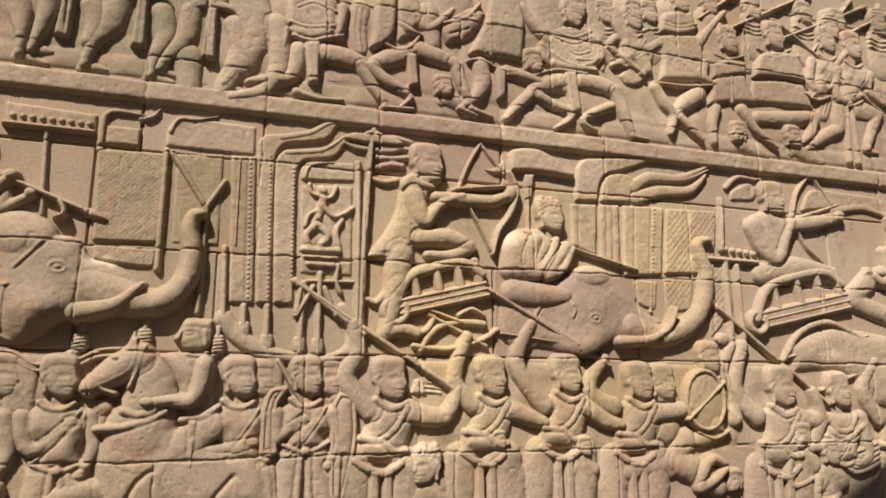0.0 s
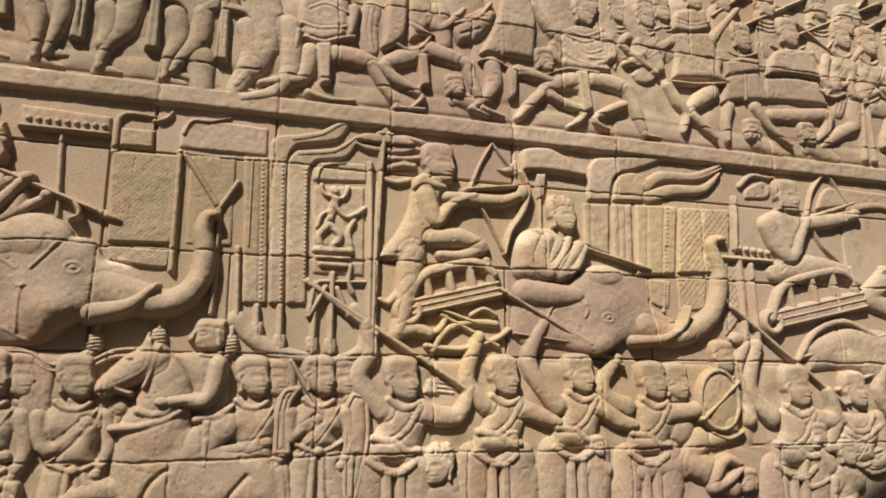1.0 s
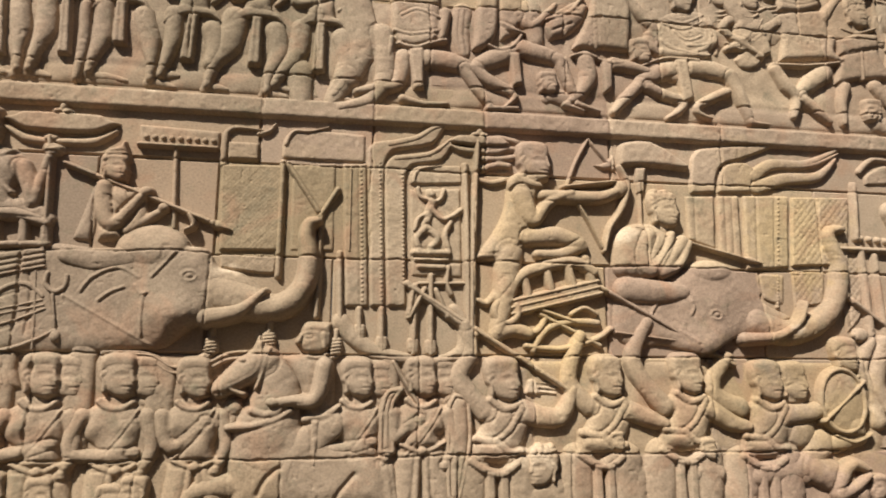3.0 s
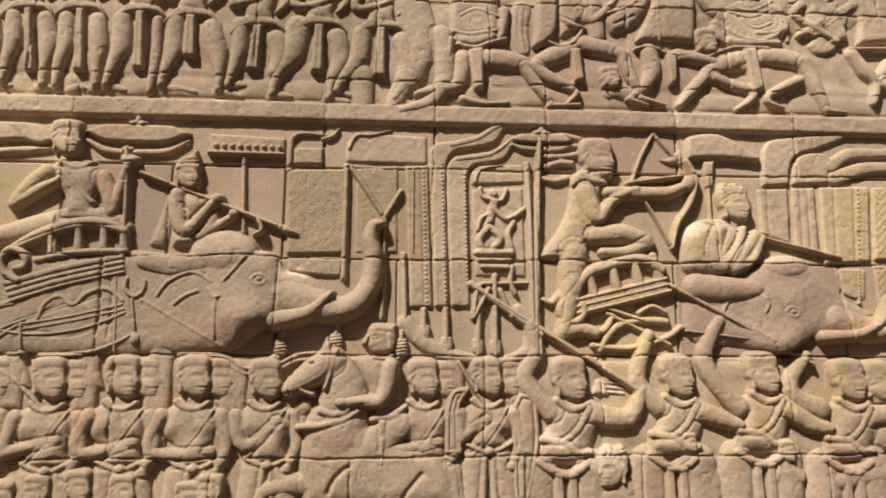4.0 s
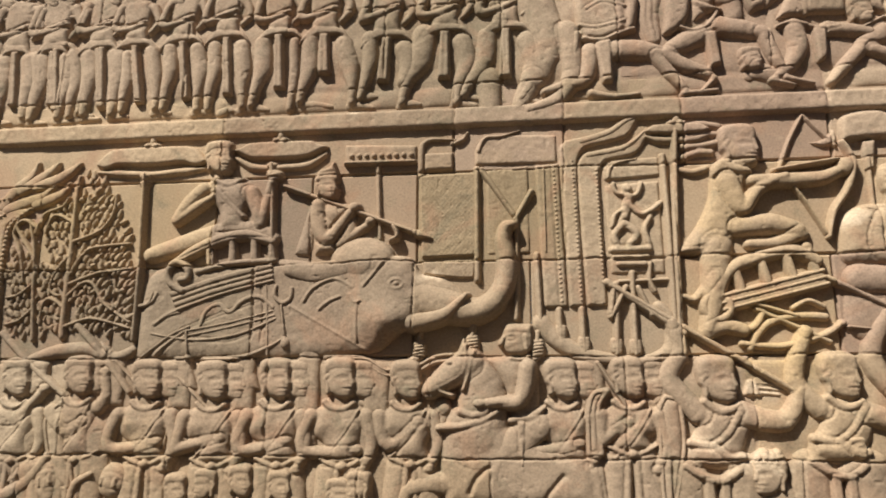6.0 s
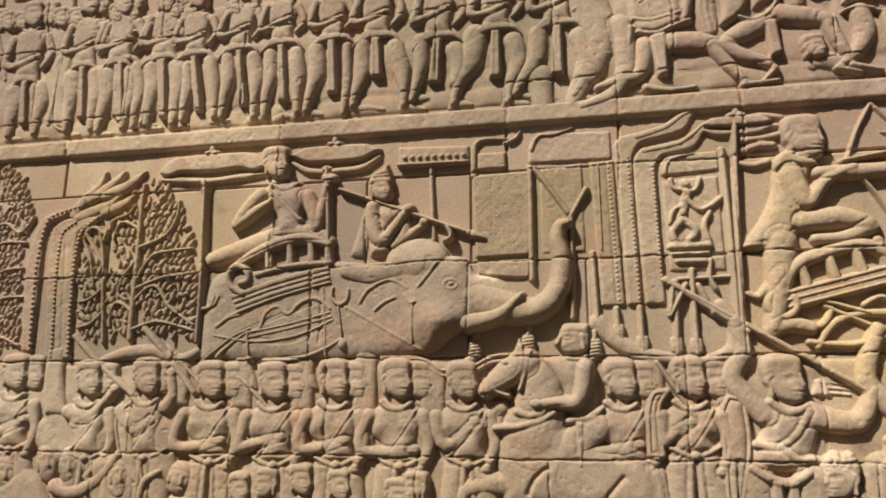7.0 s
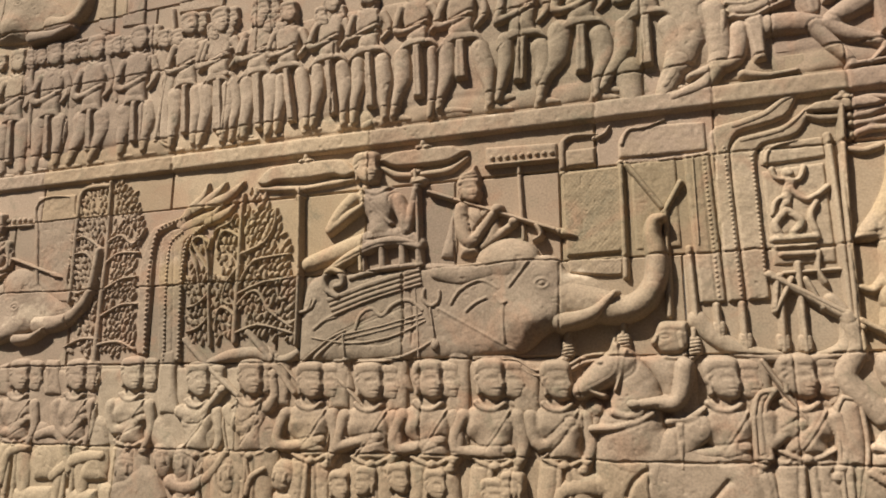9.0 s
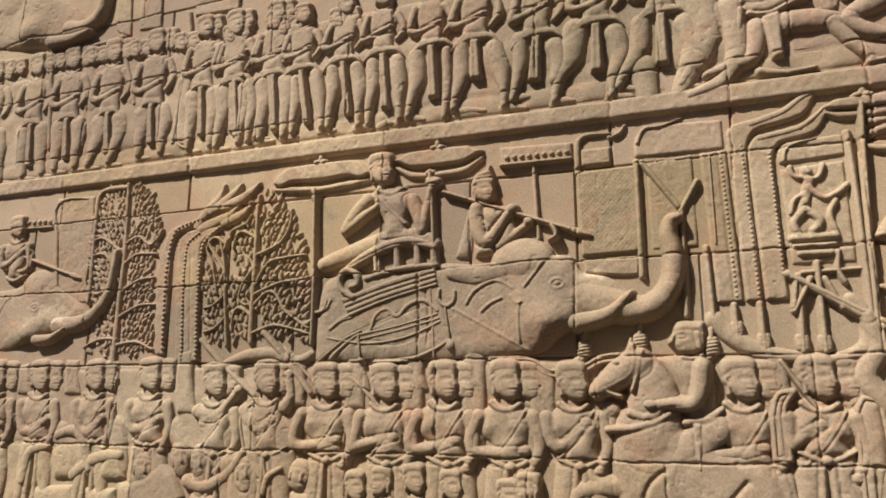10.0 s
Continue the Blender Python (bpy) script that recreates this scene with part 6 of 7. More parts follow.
# crouching and fallen men along the lower edge
def bust(c, s, f=1, cap="hair", spread=1.0, label="crouching captive's head and shoulders, worn smooth"):
    g = Carving()
    x, z = c
    g.limb([(x - 0.55 * s * spread, z - 1.15 * s), (x, z - 0.75 * s), (x + 0.55 * s * spread, z - 1.1 * s)], [0.4 * s, 0.45 * s, 0.4 * s], 0.030, 0.006)
    g.limb([(x, z - 0.9 * s), (x + 0.05 * s * f, z - 1.9 * s)], [0.6 * s, 0.5 * s], 0.030, 0.004, 0.0)
    if s > 0.1:
        g.limb([(x - 0.65 * s * spread, z - 1.0 * s), (x - 0.7 * s, z - 1.8 * s), (x + 0.3 * s, z - 1.6 * s)], [0.2 * s, 0.17 * s, 0.12 * s], 0.022, 0.022)
    carved_head(g, c, s, f, 0.022, cap)
    return tagged(g.build("carved_captive"), label, "relief figure", "crouching captives")


bust((0.816, 1.400), 0.140, -1, "curls", label="captive with a flower-like headdress under a warrior's arm")
bust((1.112, 1.490), 0.075, 1, "hair", label="small round-headed figure between two warriors")
bust((1.485, 1.456), 0.085, 1, "hair", label="small round-headed figure beside a warrior's hip")
bust((2.607, 1.482), 0.12, -1, "hair")
bust((2.760, 1.403), 0.12, 1, "hair")
def worn_head(g, c, rx, rz, turn=0.0, bearded=False):
    """A battered head: a long oval with a cut hairline, sunk eyes, nose and mouth."""
    a = radians(turn)

    def at(u, v):
        return (c[0] + rx * u * math.cos(a) - rz * v * math.sin(a), c[1] + rx * u * math.sin(a) + rz * v * math.cos(a))
    g.oval(c, rx, rz, 0.030, 0.018, turn, 2.4, 0.010)
    g.groove([at(-0.85, 0.35), at(0.0, 0.52), at(0.85, 0.38)], 0.004, 0.004)
    g.swell(at(0.0, 0.14), 0.30 * rx, 0.12 * rz, -0.004).swell(at(0.62, 0.14), 0.22 * rx, 0.12 * rz, -0.004)
    g.limb([at(0.34, 0.20), at(0.38, -0.18)], [0.10 * rx, 0.17 * rx], 0.010, 0.042, 0.003)
    g.groove([at(0.02, -0.42), at(0.70, -0.40)], 0.003, 0.004)
    g.limb([at(-0.60, 0.10), at(-0.62, -0.30)], 0.13 * rx, 0.008, 0.040, 0.004)
    if bearded:
        for u in (-0.6, -0.3, 0.0, 0.3, 0.6):
            g.groove([at(u, -0.55), at(0.85 * u, -0.92)], 0.003, 0.004)


def fallen(label, masses=(), limbs=(), heads=()):
    g = Carving()
    for plate in masses:
        g.slab(plate, 0.034, 0.008, 0.05, 0.008)
    for path, rr in limbs:
        g.limb(path, rr, 0.026, 0.020, 0.010)
    for c, rx, rz, turn, bearded in heads:
        worn_head(g, c, rx, rz, turn, bearded)
    return tagged(g.build("carved_captive"), label, "relief figure", "crouching captives")


fallen("bearded captive sitting upright with a broad face", [[(-2.501, 1.293), (-2.314, 1.312), (-2.254, 1.184), (-2.519, 1.171)]], heads=[((-2.409, 1.350), 0.062, 0.078, 0, True)])
fallen("captive lying on his side with head raised", [[(-2.561, 1.276), (-2.424, 1.315), (-2.312, 1.385), (-2.239, 1.332), (-2.174, 1.235), (-2.223, 1.174), (-2.535, 1.170)]], [([(-2.820, 1.306), (-2.694, 1.381), (-2.547, 1.400)], [0.030, 0.034, 0.026])], [((-2.208, 1.395), 0.050, 0.082, 14, False)])
fallen("captive bending an arm across a neighbour", [[(-2.141, 1.260), (-1.993, 1.252), (-1.945, 1.189), (-2.163, 1.177)]], [([(-2.160, 1.301), (-2.054, 1.282), (-1.943, 1.347), (-1.878, 1.432)], [0.034, 0.032, 0.030, 0.022])], [((-2.105, 1.384), 0.046, 0.076, 8, False)])
fallen("captive bowing with a rounded back", [[(-2.052, 1.329), (-1.992, 1.417), (-1.899, 1.441), (-1.822, 1.406), (-1.811, 1.319), (-1.819, 1.195), (-1.959, 1.188), (-1.964, 1.314)]], heads=[((-1.864, 1.349), 0.046, 0.078, 6, False)])
fallen("captive with head turned up between two soldiers", [[(-1.647, 1.277), (-1.542, 1.290), (-1.499, 1.211), (-1.656, 1.203)]], [([(-1.763, 1.272), (-1.745, 1.333), (-1.687, 1.369)], [0.020, 0.020, 0.016])], [((-1.600, 1.345), 0.056, 0.066, -12, False)])
fallen("worn heap of bodies with rubbed surfaces", [[(-2.975, 1.404), (-2.897, 1.471), (-2.818, 1.408), (-2.765, 1.283), (-2.937, 1.277)], [(-2.670, 1.324), (-2.615, 1.413), (-2.533, 1.415), (-2.501, 1.293), (-2.647, 1.283)]], [([(-2.934, 1.483), (-2.813, 1.498), (-2.722, 1.335)], [0.026, 0.030, 0.024]), ([(-3.134, 1.269), (-3.101, 1.401), (-2.997, 1.430)], [0.030, 0.032, 0.024])])
fallen("worn crouching figure along the lower edge", [[(-3.057, 1.246), (-2.813, 1.261), (-2.763, 1.147), (-3.056, 1.131)], [(-2.744, 1.254), (-2.561, 1.254), (-2.540, 1.158), (-2.729, 1.148)]])
for c, f in (((-1.224, 1.338), -1), ((-1.086, 1.353), 1), ((-0.933, 1.337), 1), ((-0.708, 1.310), 1), ((-1.340, 1.316), 1), ((-0.637, 1.336), -1)):
    bust(c, 0.115, f, "hair", label="round head emerging before the soldiers' legs")
g = Carving().limb([(1.685, 1.348), (1.817, 1.371), (1.946, 1.381)], [0.046, 0.052, 0.056], 0.034, 0.006)
g.limb([(1.940, 1.372), (2.040, 1.336), (2.138, 1.273)], [0.056, 0.064, 0.048], 0.036, 0.008)
g.limb([(2.034, 1.277), (2.057, 1.341), (2.109, 1.390), (2.171, 1.365)], [0.026, 0.028, 0.024, 0.016], 0.024, 0.034, 0.014)
g.limb([(2.034, 1.272), (2.100, 1.297), (2.169, 1.346)], [0.024, 0.022, 0.014], 0.022, 0.036, 0.012)
carved_head(g, (2.218, 1.298), 0.10, -1, 0.016, "hair")
tagged(g.build("carved_captive"), "fallen man lying on his side beneath the warriors", "relief figure", "crouching captives")
g = Carving()
for k in range(5):
    g.limb([(2.787, 1.403), ((2.903, 1.344)[0], (2.903, 1.344)[1] - 0.022 * k + 0.05), ((3.067, 1.396)[0], (3.067, 1.396)[1] - 0.022 * k + 0.04)], 0.012, 0.018, 0.016)
tagged(g.build("carved_folds"), "stacked cloth folds hanging at a warrior's hip", "cloth")
# bodies and cloth that close the gaps behind the throwers
for a, b, r in (((1.159, 1.335), (1.154, 1.107), 0.09), ((1.468, 1.324), (1.457, 1.089), 0.09), ((0.847, 1.306), (0.836, 1.127), 0.08), ((1.994, 1.468), (1.899, 1.355), 0.06), ((2.052, 1.467), (2.172, 1.489), 0.04),
                ((-2.928, 1.484), (-2.733, 1.335), 0.07), ((-2.589, 1.515), (-2.550, 1.341), 0.07), ((-2.267, 1.520), (-2.166, 1.425), 0.06), ((-2.008, 1.500), (-2.044, 1.405), 0.09), ((-1.737, 1.505), (-1.701, 1.369), 0.10)):
    tagged(Carving().limb([a, b], [r, r * 0.8], 0.034, 0.0).build("carved_drapery"), "rounded worn mass of a body behind the front row", "relief figure")


# ---------------------------------------------------------------- upper register: marching column and the melee
trooper((-2.054, 3.189), 0.118, (([(-1.973, 3.147), (-1.948, 3.028), (-1.959, 2.932), (-1.962, 2.856)], [0.037, 0.042, 0.028, 0.020]), ([(-2.152, 3.141), (-2.125, 3.022), (-2.136, 2.918), (-2.139, 2.861)], [0.037, 0.039, 0.026, 0.020]),),
        ((-2.054, 3.177), (-2.024, 2.875), 0.018), lean=-0.06, lift=0.00, feet=([(-1.979, 2.856), (-1.946, 2.860), (-1.911, 2.849)],))
trooper((-1.852, 3.176), 0.118, (([(-1.895, 3.139), (-1.890, 3.013), (-1.907, 2.923), (-1.918, 2.869)], [0.037, 0.039, 0.026, 0.020]), ([(-1.778, 3.134), (-1.754, 3.013), (-1.765, 2.931), (-1.767, 2.854)], [0.039, 0.044, 0.031, 0.022]),),
        ((-1.852, 3.164), (-1.812, 2.881), 0.018), lean=0.05, lift=0.12, feet=([(-1.932, 2.860), (-1.894, 2.863), (-1.854, 2.852)], [(-1.771, 2.844), (-1.732, 2.851), (-1.691, 2.842)],))
trooper((-1.683, 3.179), 0.118, (([(-1.714, 3.126), (-1.709, 3.011), (-1.718, 2.929), (-1.718, 2.863)], [0.031, 0.039, 0.026, 0.018]), ([(-1.607, 3.138), (-1.584, 3.032), (-1.570, 2.944), (-1.566, 2.873)], [0.037, 0.039, 0.028, 0.022]),),
        ((-1.683, 3.167), (-1.640, 2.896), 0.018), lean=0.00, lift=-0.06, feet=([(-1.581, 2.853), (-1.539, 2.858), (-1.495, 2.848)],))
trooper((-1.465, 3.186), 0.118, (([(-1.522, 3.145), (-1.512, 3.038), (-1.524, 2.948), (-1.531, 2.867)], [0.035, 0.039, 0.028, 0.020]), ([(-1.397, 3.134), (-1.375, 3.025), (-1.378, 2.943), (-1.378, 2.856)], [0.039, 0.044, 0.026, 0.022]),),
        ((-1.465, 3.174), (-1.431, 2.906), 0.018), lean=0.08, lift=0.00, feet=([(-1.396, 2.842), (-1.358, 2.847), (-1.318, 2.837)],))
trooper((-1.264, 3.191), 0.118, (([(-1.318, 3.142), (-1.312, 3.030), (-1.327, 2.941), (-1.327, 2.855)], [0.035, 0.039, 0.026, 0.020]), ([(-1.197, 3.137), (-1.184, 3.025), (-1.183, 2.941), (-1.175, 2.860)], [0.039, 0.044, 0.024, 0.020]),),
        ((-1.264, 3.179), (-1.244, 2.912), 0.020), lean=-0.04, lift=0.12, feet=([(-1.275, 2.838), (-1.245, 2.850), (-1.215, 2.846)], [(-1.191, 2.845), (-1.151, 2.850), (-1.111, 2.840)],))
trooper((-1.030, 3.189), 0.118, (([(-1.102, 3.148), (-1.097, 3.029), (-1.122, 2.939), (-1.137, 2.863)], [0.039, 0.046, 0.026, 0.020]), ([(-0.960, 3.142), (-0.954, 2.991), (-0.961, 2.903), (-0.967, 2.838)], [0.026, 0.028, 0.024, 0.020]),),
        ((-1.030, 3.177), (-1.020, 2.930), 0.022), lean=-0.06, lift=-0.06, feet=([(-1.145, 2.849), (-1.105, 2.852), (-1.063, 2.841)],))
trooper((-0.830, 3.178), 0.128, (([(-0.892, 3.150), (-0.893, 3.014), (-0.915, 2.931), (-0.926, 2.871)], [0.042, 0.044, 0.026, 0.020]), ([(-0.746, 3.123), (-0.718, 3.020), (-0.703, 2.931), (-0.703, 2.854)], [0.044, 0.046, 0.026, 0.020]),),
        ((-0.830, 3.166), (-0.825, 2.988), 0.024), lean=0.05, lift=0.00, feet=([(-0.935, 2.857), (-0.861, 2.857), (-0.787, 2.842)], [(-0.712, 2.842), (-0.663, 2.842), (-0.613, 2.828)],))
trooper((-0.560, 3.148), 0.128, (([(-0.634, 3.139), (-0.633, 3.029), (-0.654, 2.929), (-0.668, 2.872)], [0.039, 0.037, 0.024, 0.018]), ([(-0.488, 3.082), (-0.467, 3.005), (-0.485, 2.936)], [0.044, 0.044, 0.031]),),
        ((-0.560, 3.136), (-0.576, 2.939), 0.024), lean=0.00, lift=0.12, feet=([(-0.657, 2.872), (-0.629, 2.881), (-0.600, 2.875)],))
trooper((-0.314, 3.158), 0.128, (([(-0.403, 3.140), (-0.421, 3.028), (-0.471, 2.935), (-0.492, 2.842)], [0.055, 0.055, 0.028, 0.020]), ([(-0.243, 3.097), (-0.224, 3.006), (-0.257, 2.912), (-0.268, 2.834)], [0.046, 0.044, 0.028, 0.022]),),
        ((-0.314, 3.146), (-0.319, 2.939), 0.024), lean=0.08, lift=-0.06, feet=([(-0.501, 2.832), (-0.459, 2.841), (-0.418, 2.834)], [(-0.279, 2.825), (-0.233, 2.828), (-0.188, 2.817)],))
trooper((-0.064, 3.153), 0.128, (([(-0.141, 3.118), (-0.155, 3.011), (-0.215, 2.911), (-0.240, 2.863)], [0.044, 0.046, 0.028, 0.020]), ([(0.026, 3.091), (0.052, 2.985), (0.032, 2.897), (-0.005, 2.835)], [0.048, 0.048, 0.031, 0.022]),),
        ((-0.064, 3.141), (-0.068, 2.930), 0.024), lean=-0.04, lift=0.00, feet=([(-0.247, 2.853), (-0.208, 2.857), (-0.169, 2.845)], [(-0.015, 2.826), (0.027, 2.829), (0.069, 2.818)],))
# the worn end of the column
for hip, feet, s, rear in (
        ((-1.835, 3.178), (-1.816, 2.879), 0.136, 0.40),
        ((-2.068, 3.174), (-2.067, 2.871), 0.136, 0.40),
        ((-2.252, 3.179), (-2.231, 2.880), 0.136, 0.40),
        ((-2.561, 3.134), (-2.533, 2.882), 0.146, 0.55),
        ((-2.843, 3.128), (-2.865, 2.867), 0.146, 0.55),
        ((-3.126, 3.136), (-3.094, 2.869), 0.146, 0.55),
        ((-3.386, 3.139), (-3.322, 2.856), 0.146, 0.55),
        ((-3.698, 3.148), (-3.629, 2.851), 0.146, 0.55),
        ((-3.989, 3.152), (-3.904, 2.847), 0.146, 0.55),
        ((-4.270, 3.153), (-4.174, 2.831), 0.146, 0.55)):
    (hx, hz), (fx, fz) = hip, feet
    fz -= 0.035
    drop = hz - fz
    trooper(hip, s, [([(hx + q * s, hz - 0.05), (hx + (q + 0.10) * s, hz - 0.40 * drop), ((hx + fx) / 2 + (q - 0.05) * s, hz - 0.72 * drop), (fx + (q - 0.12) * s, fz + 0.02)], [0.36 * s, 0.38 * s, 0.25 * s, 0.18 * s]) for q in (-0.46, 0.50)],
            ((hx, hz - 0.01), (hx + 0.02, hz - 0.8 * drop), 0.14 * s), rear=rear, lift=0.3 * (hx * 7 % 1) - 0.1, kilt=0.62,
            feet=[[(fx + (q - 0.2) * s, fz), (fx + (q + 0.4) * s, fz - 0.006)] for q in (-0.46, 0.50)], label="badly worn soldier of the marching column with crossed arms")
for k in range(8):
    x, z = -3.60 + 0.30 * k, 3.50 - 0.014 * k
    g = Carving()
    carved_head(g, (x, z), 0.11, 1, 0.010)
    carved_head(g, (x + 0.075, z - 0.004), 0.105, 1, 0.004)
    g.limb([(x - 0.02, z - 0.08), (x + 0.02, z - 0.26)], [0.055, 0.07], 0.018, 0.0)
    tagged(g.build("carved_soldier"), "pair of worn heads in the rear rank of the column", "relief figure", "marching soldiers")
for a, b in (((-2.408, 2.901), (-2.370, 3.288)), ((-3.235, 2.973), (-3.292, 3.441)), ((-2.808, 3.556), (-2.677, 3.150)), ((-2.372, 3.602), (-2.326, 3.342))):
    tagged(Carving().limb([a, b], 0.016, 0.022, 0.006).build("carved_pole"), "upright pole carried in the marching column", "pole", "column poles")
shield([(-2.387, 2.899), (-2.396, 3.200), (-2.370, 3.288), (-2.305, 3.262), (-2.324, 3.098), (-2.301, 2.859)], 0.0, "long shield at the side of the marching column")
elephant("worn elephant in the upper marching column", [(-4.267, 3.751), (-4.147, 4.106), (-3.769, 4.100), (-3.484, 4.002), (-3.156, 3.792), (-3.057, 3.670), (-3.209, 3.596), (-3.373, 3.585), (-3.684, 3.629)], ((-3.648, 3.927), 0.14, 0.12),
         [(-3.177, 3.658), (-3.055, 3.652), (-2.961, 3.719), (-2.938, 3.851)], [0.06, 0.05, 0.045, 0.04], [(-3.291, 3.594), (-3.126, 3.588), (-3.009, 3.610)], (-3.412, 3.826), ((-3.589, 3.843), (-3.793, 3.738), (-3.512, 3.651)))
banner([(-2.851, 3.597), (-2.859, 3.971), (-2.779, 3.953), (-2.746, 3.544)], label="narrow upright banner of the upper column")
banner([(-2.696, 3.568), (-2.716, 3.939), (-2.565, 3.905), (-2.547, 3.556)], label="narrow upright banner of the upper column")
banner([(-2.334, 3.579), (-2.342, 3.855), (-2.042, 3.788), (-2.066, 3.567)], hatch=0.03, label="lattice banner of the upper column")
for a, b in (((-3.238, 3.516), (-2.788, 3.546)), ((-2.347, 3.340), (-1.977, 3.327))):
    tagged(Carving().limb([a, b], 0.014, 0.022, 0.008).build("carved_staff"), "staff carried level above the heads", "staff")

g = Carving().limb([(0.053, 3.268), (0.097, 3.066), (0.040, 2.912)], [0.085, 0.08, 0.05], 0.036, 0.004).limb([(0.040, 2.912), (-0.009, 2.792), (0.029, 2.748)], [0.05, 0.035, 0.028], 0.03, 0.004)
g.limb([(0.185, 3.119), (0.201, 2.930), (0.140, 2.826), (0.021, 2.785)], [0.05, 0.042, 0.032, 0.022], 0.030, 0.010)
tagged(g.build("carved_horse"), "hind legs of a horse among the soldiers", "horse")


def fighter(head, s, label="fighter lunging in the crowded melee", **own):
    own.setdefault("group", "fighters of the melee")
    return man(head, s, own.pop("f", 1), name="carved_fighter", label=label, **own)


def melee(label, torso=(), limbs=(), sashes=(), lines=(), head=None, size=0.13, cap="hair", f=1):
    """A fighter put together from plates of dress, bare limbs and hanging sashes."""
    g = Carving()
    for path, rr in limbs:
        g.limb(path, rr, 0.034, 0.006, 0.009)
    for plate, lift in torso:
        g.slab(plate, 0.026, lift, 0.026, 0.010)
    for strip in sashes:
        g.slab(strip, 0.014, 0.028, 0.012, 0.009)
    for path in lines:
        g.limb(path, 0.007, 0.006, 0.032, 0.005)
    if head:
        carved_head(g, head, size, f, 0.022, cap)
    return tagged(g.build("carved_fighter"), label, "relief figure", "fighters of the melee")


melee("kneeling fighter with a broad belt and hanging sash", [([(0.223, 3.326), (0.425, 3.367), (0.425, 3.212), (0.414, 3.113), (0.342, 3.076), (0.251, 3.075), (0.226, 3.150)], 0.010)],
      [([(0.276, 3.025), (0.265, 2.955), (0.241, 2.898), (0.151, 2.875), (0.088, 2.857)], [0.040, 0.040, 0.032, 0.026, 0.018]), ([(0.371, 3.026), (0.463, 3.021), (0.543, 2.998)], [0.046, 0.046, 0.036]), ([(0.534, 2.982), (0.588, 2.900), (0.637, 2.832)], [0.030, 0.028, 0.018]),
       ([(0.627, 2.821), (0.752, 2.827)], [0.016, 0.012]), ([(0.448, 3.236), (0.440, 3.173), (0.432, 3.121)], [0.030, 0.028, 0.022]), ([(0.224, 3.100), (0.210, 3.015), (0.199, 2.950)], [0.020, 0.022, 0.020]), ([(0.274, 2.841), (0.351, 2.822), (0.455, 2.827)], [0.022, 0.018, 0.012])],
      [[(0.297, 3.058), (0.356, 3.068), (0.357, 2.886), (0.317, 2.880)]], [[(0.235, 3.137), (0.306, 3.125), (0.413, 3.146)], [(0.264, 3.207), (0.327, 3.239), (0.420, 3.211)], [(0.251, 3.080), (0.324, 3.068), (0.396, 3.095), (0.451, 3.109)]], (0.329, 3.447))
melee("fighter in a short cloak striding with bent knees", [([(0.561, 3.077), (0.582, 3.240), (0.589, 3.389), (0.683, 3.407), (0.675, 3.204), (0.652, 3.128), (0.594, 3.077)], 0.018), ([(0.678, 3.374), (0.769, 3.354), (0.790, 3.278), (0.745, 3.164), (0.681, 3.127)], 0.006),
                                                            ([(0.680, 3.221), (0.745, 3.196), (0.805, 3.169), (0.725, 3.166)], 0.022)],
      [([(0.726, 3.073), (0.643, 3.044), (0.577, 3.003)], [0.044, 0.044, 0.032]), ([(0.562, 2.996), (0.640, 2.942), (0.718, 2.908), (0.742, 2.876)], [0.030, 0.032, 0.026, 0.016]), ([(0.747, 2.877), (0.689, 2.819)], [0.016, 0.010]),
       ([(0.775, 3.106), (0.871, 3.085), (0.953, 3.061)], [0.046, 0.042, 0.030]), ([(0.943, 3.060), (0.973, 2.975), (1.008, 2.887)], [0.034, 0.032, 0.020]), ([(1.008, 2.866), (1.107, 2.838)], [0.018, 0.012]),
       ([(0.769, 3.263), (0.820, 3.209), (0.928, 3.314)], [0.030, 0.028, 0.018])],
      [[(0.721, 3.072), (0.765, 3.079), (0.776, 2.937), (0.732, 2.925)]], [[(0.633, 3.104), (0.681, 3.086), (0.735, 3.105), (0.775, 3.159)]], (0.707, 3.505))
melee("fighter in a stiff knee-length tunic slit in front", [([(0.995, 3.115), (1.076, 3.286), (1.106, 3.446), (1.244, 3.456), (1.275, 3.338), (1.258, 3.125), (1.144, 3.128)], 0.014)],
      [([(1.058, 3.077), (1.067, 2.994), (1.029, 2.916), (0.957, 2.859)], [0.046, 0.044, 0.030, 0.016]), ([(1.186, 3.065), (1.267, 3.055), (1.338, 3.039)], [0.034, 0.030, 0.022]), ([(0.957, 2.859), (1.039, 2.834)], [0.016, 0.010])],
      [[(1.127, 3.072), (1.175, 3.079), (1.167, 2.945), (1.135, 2.925)]], [[(1.104, 3.324), (1.106, 3.128)], [(1.000, 3.084), (1.058, 3.099), (1.116, 3.081)], [(1.121, 3.077), (1.175, 3.063), (1.224, 3.071)]], (1.169, 3.578), 0.14)
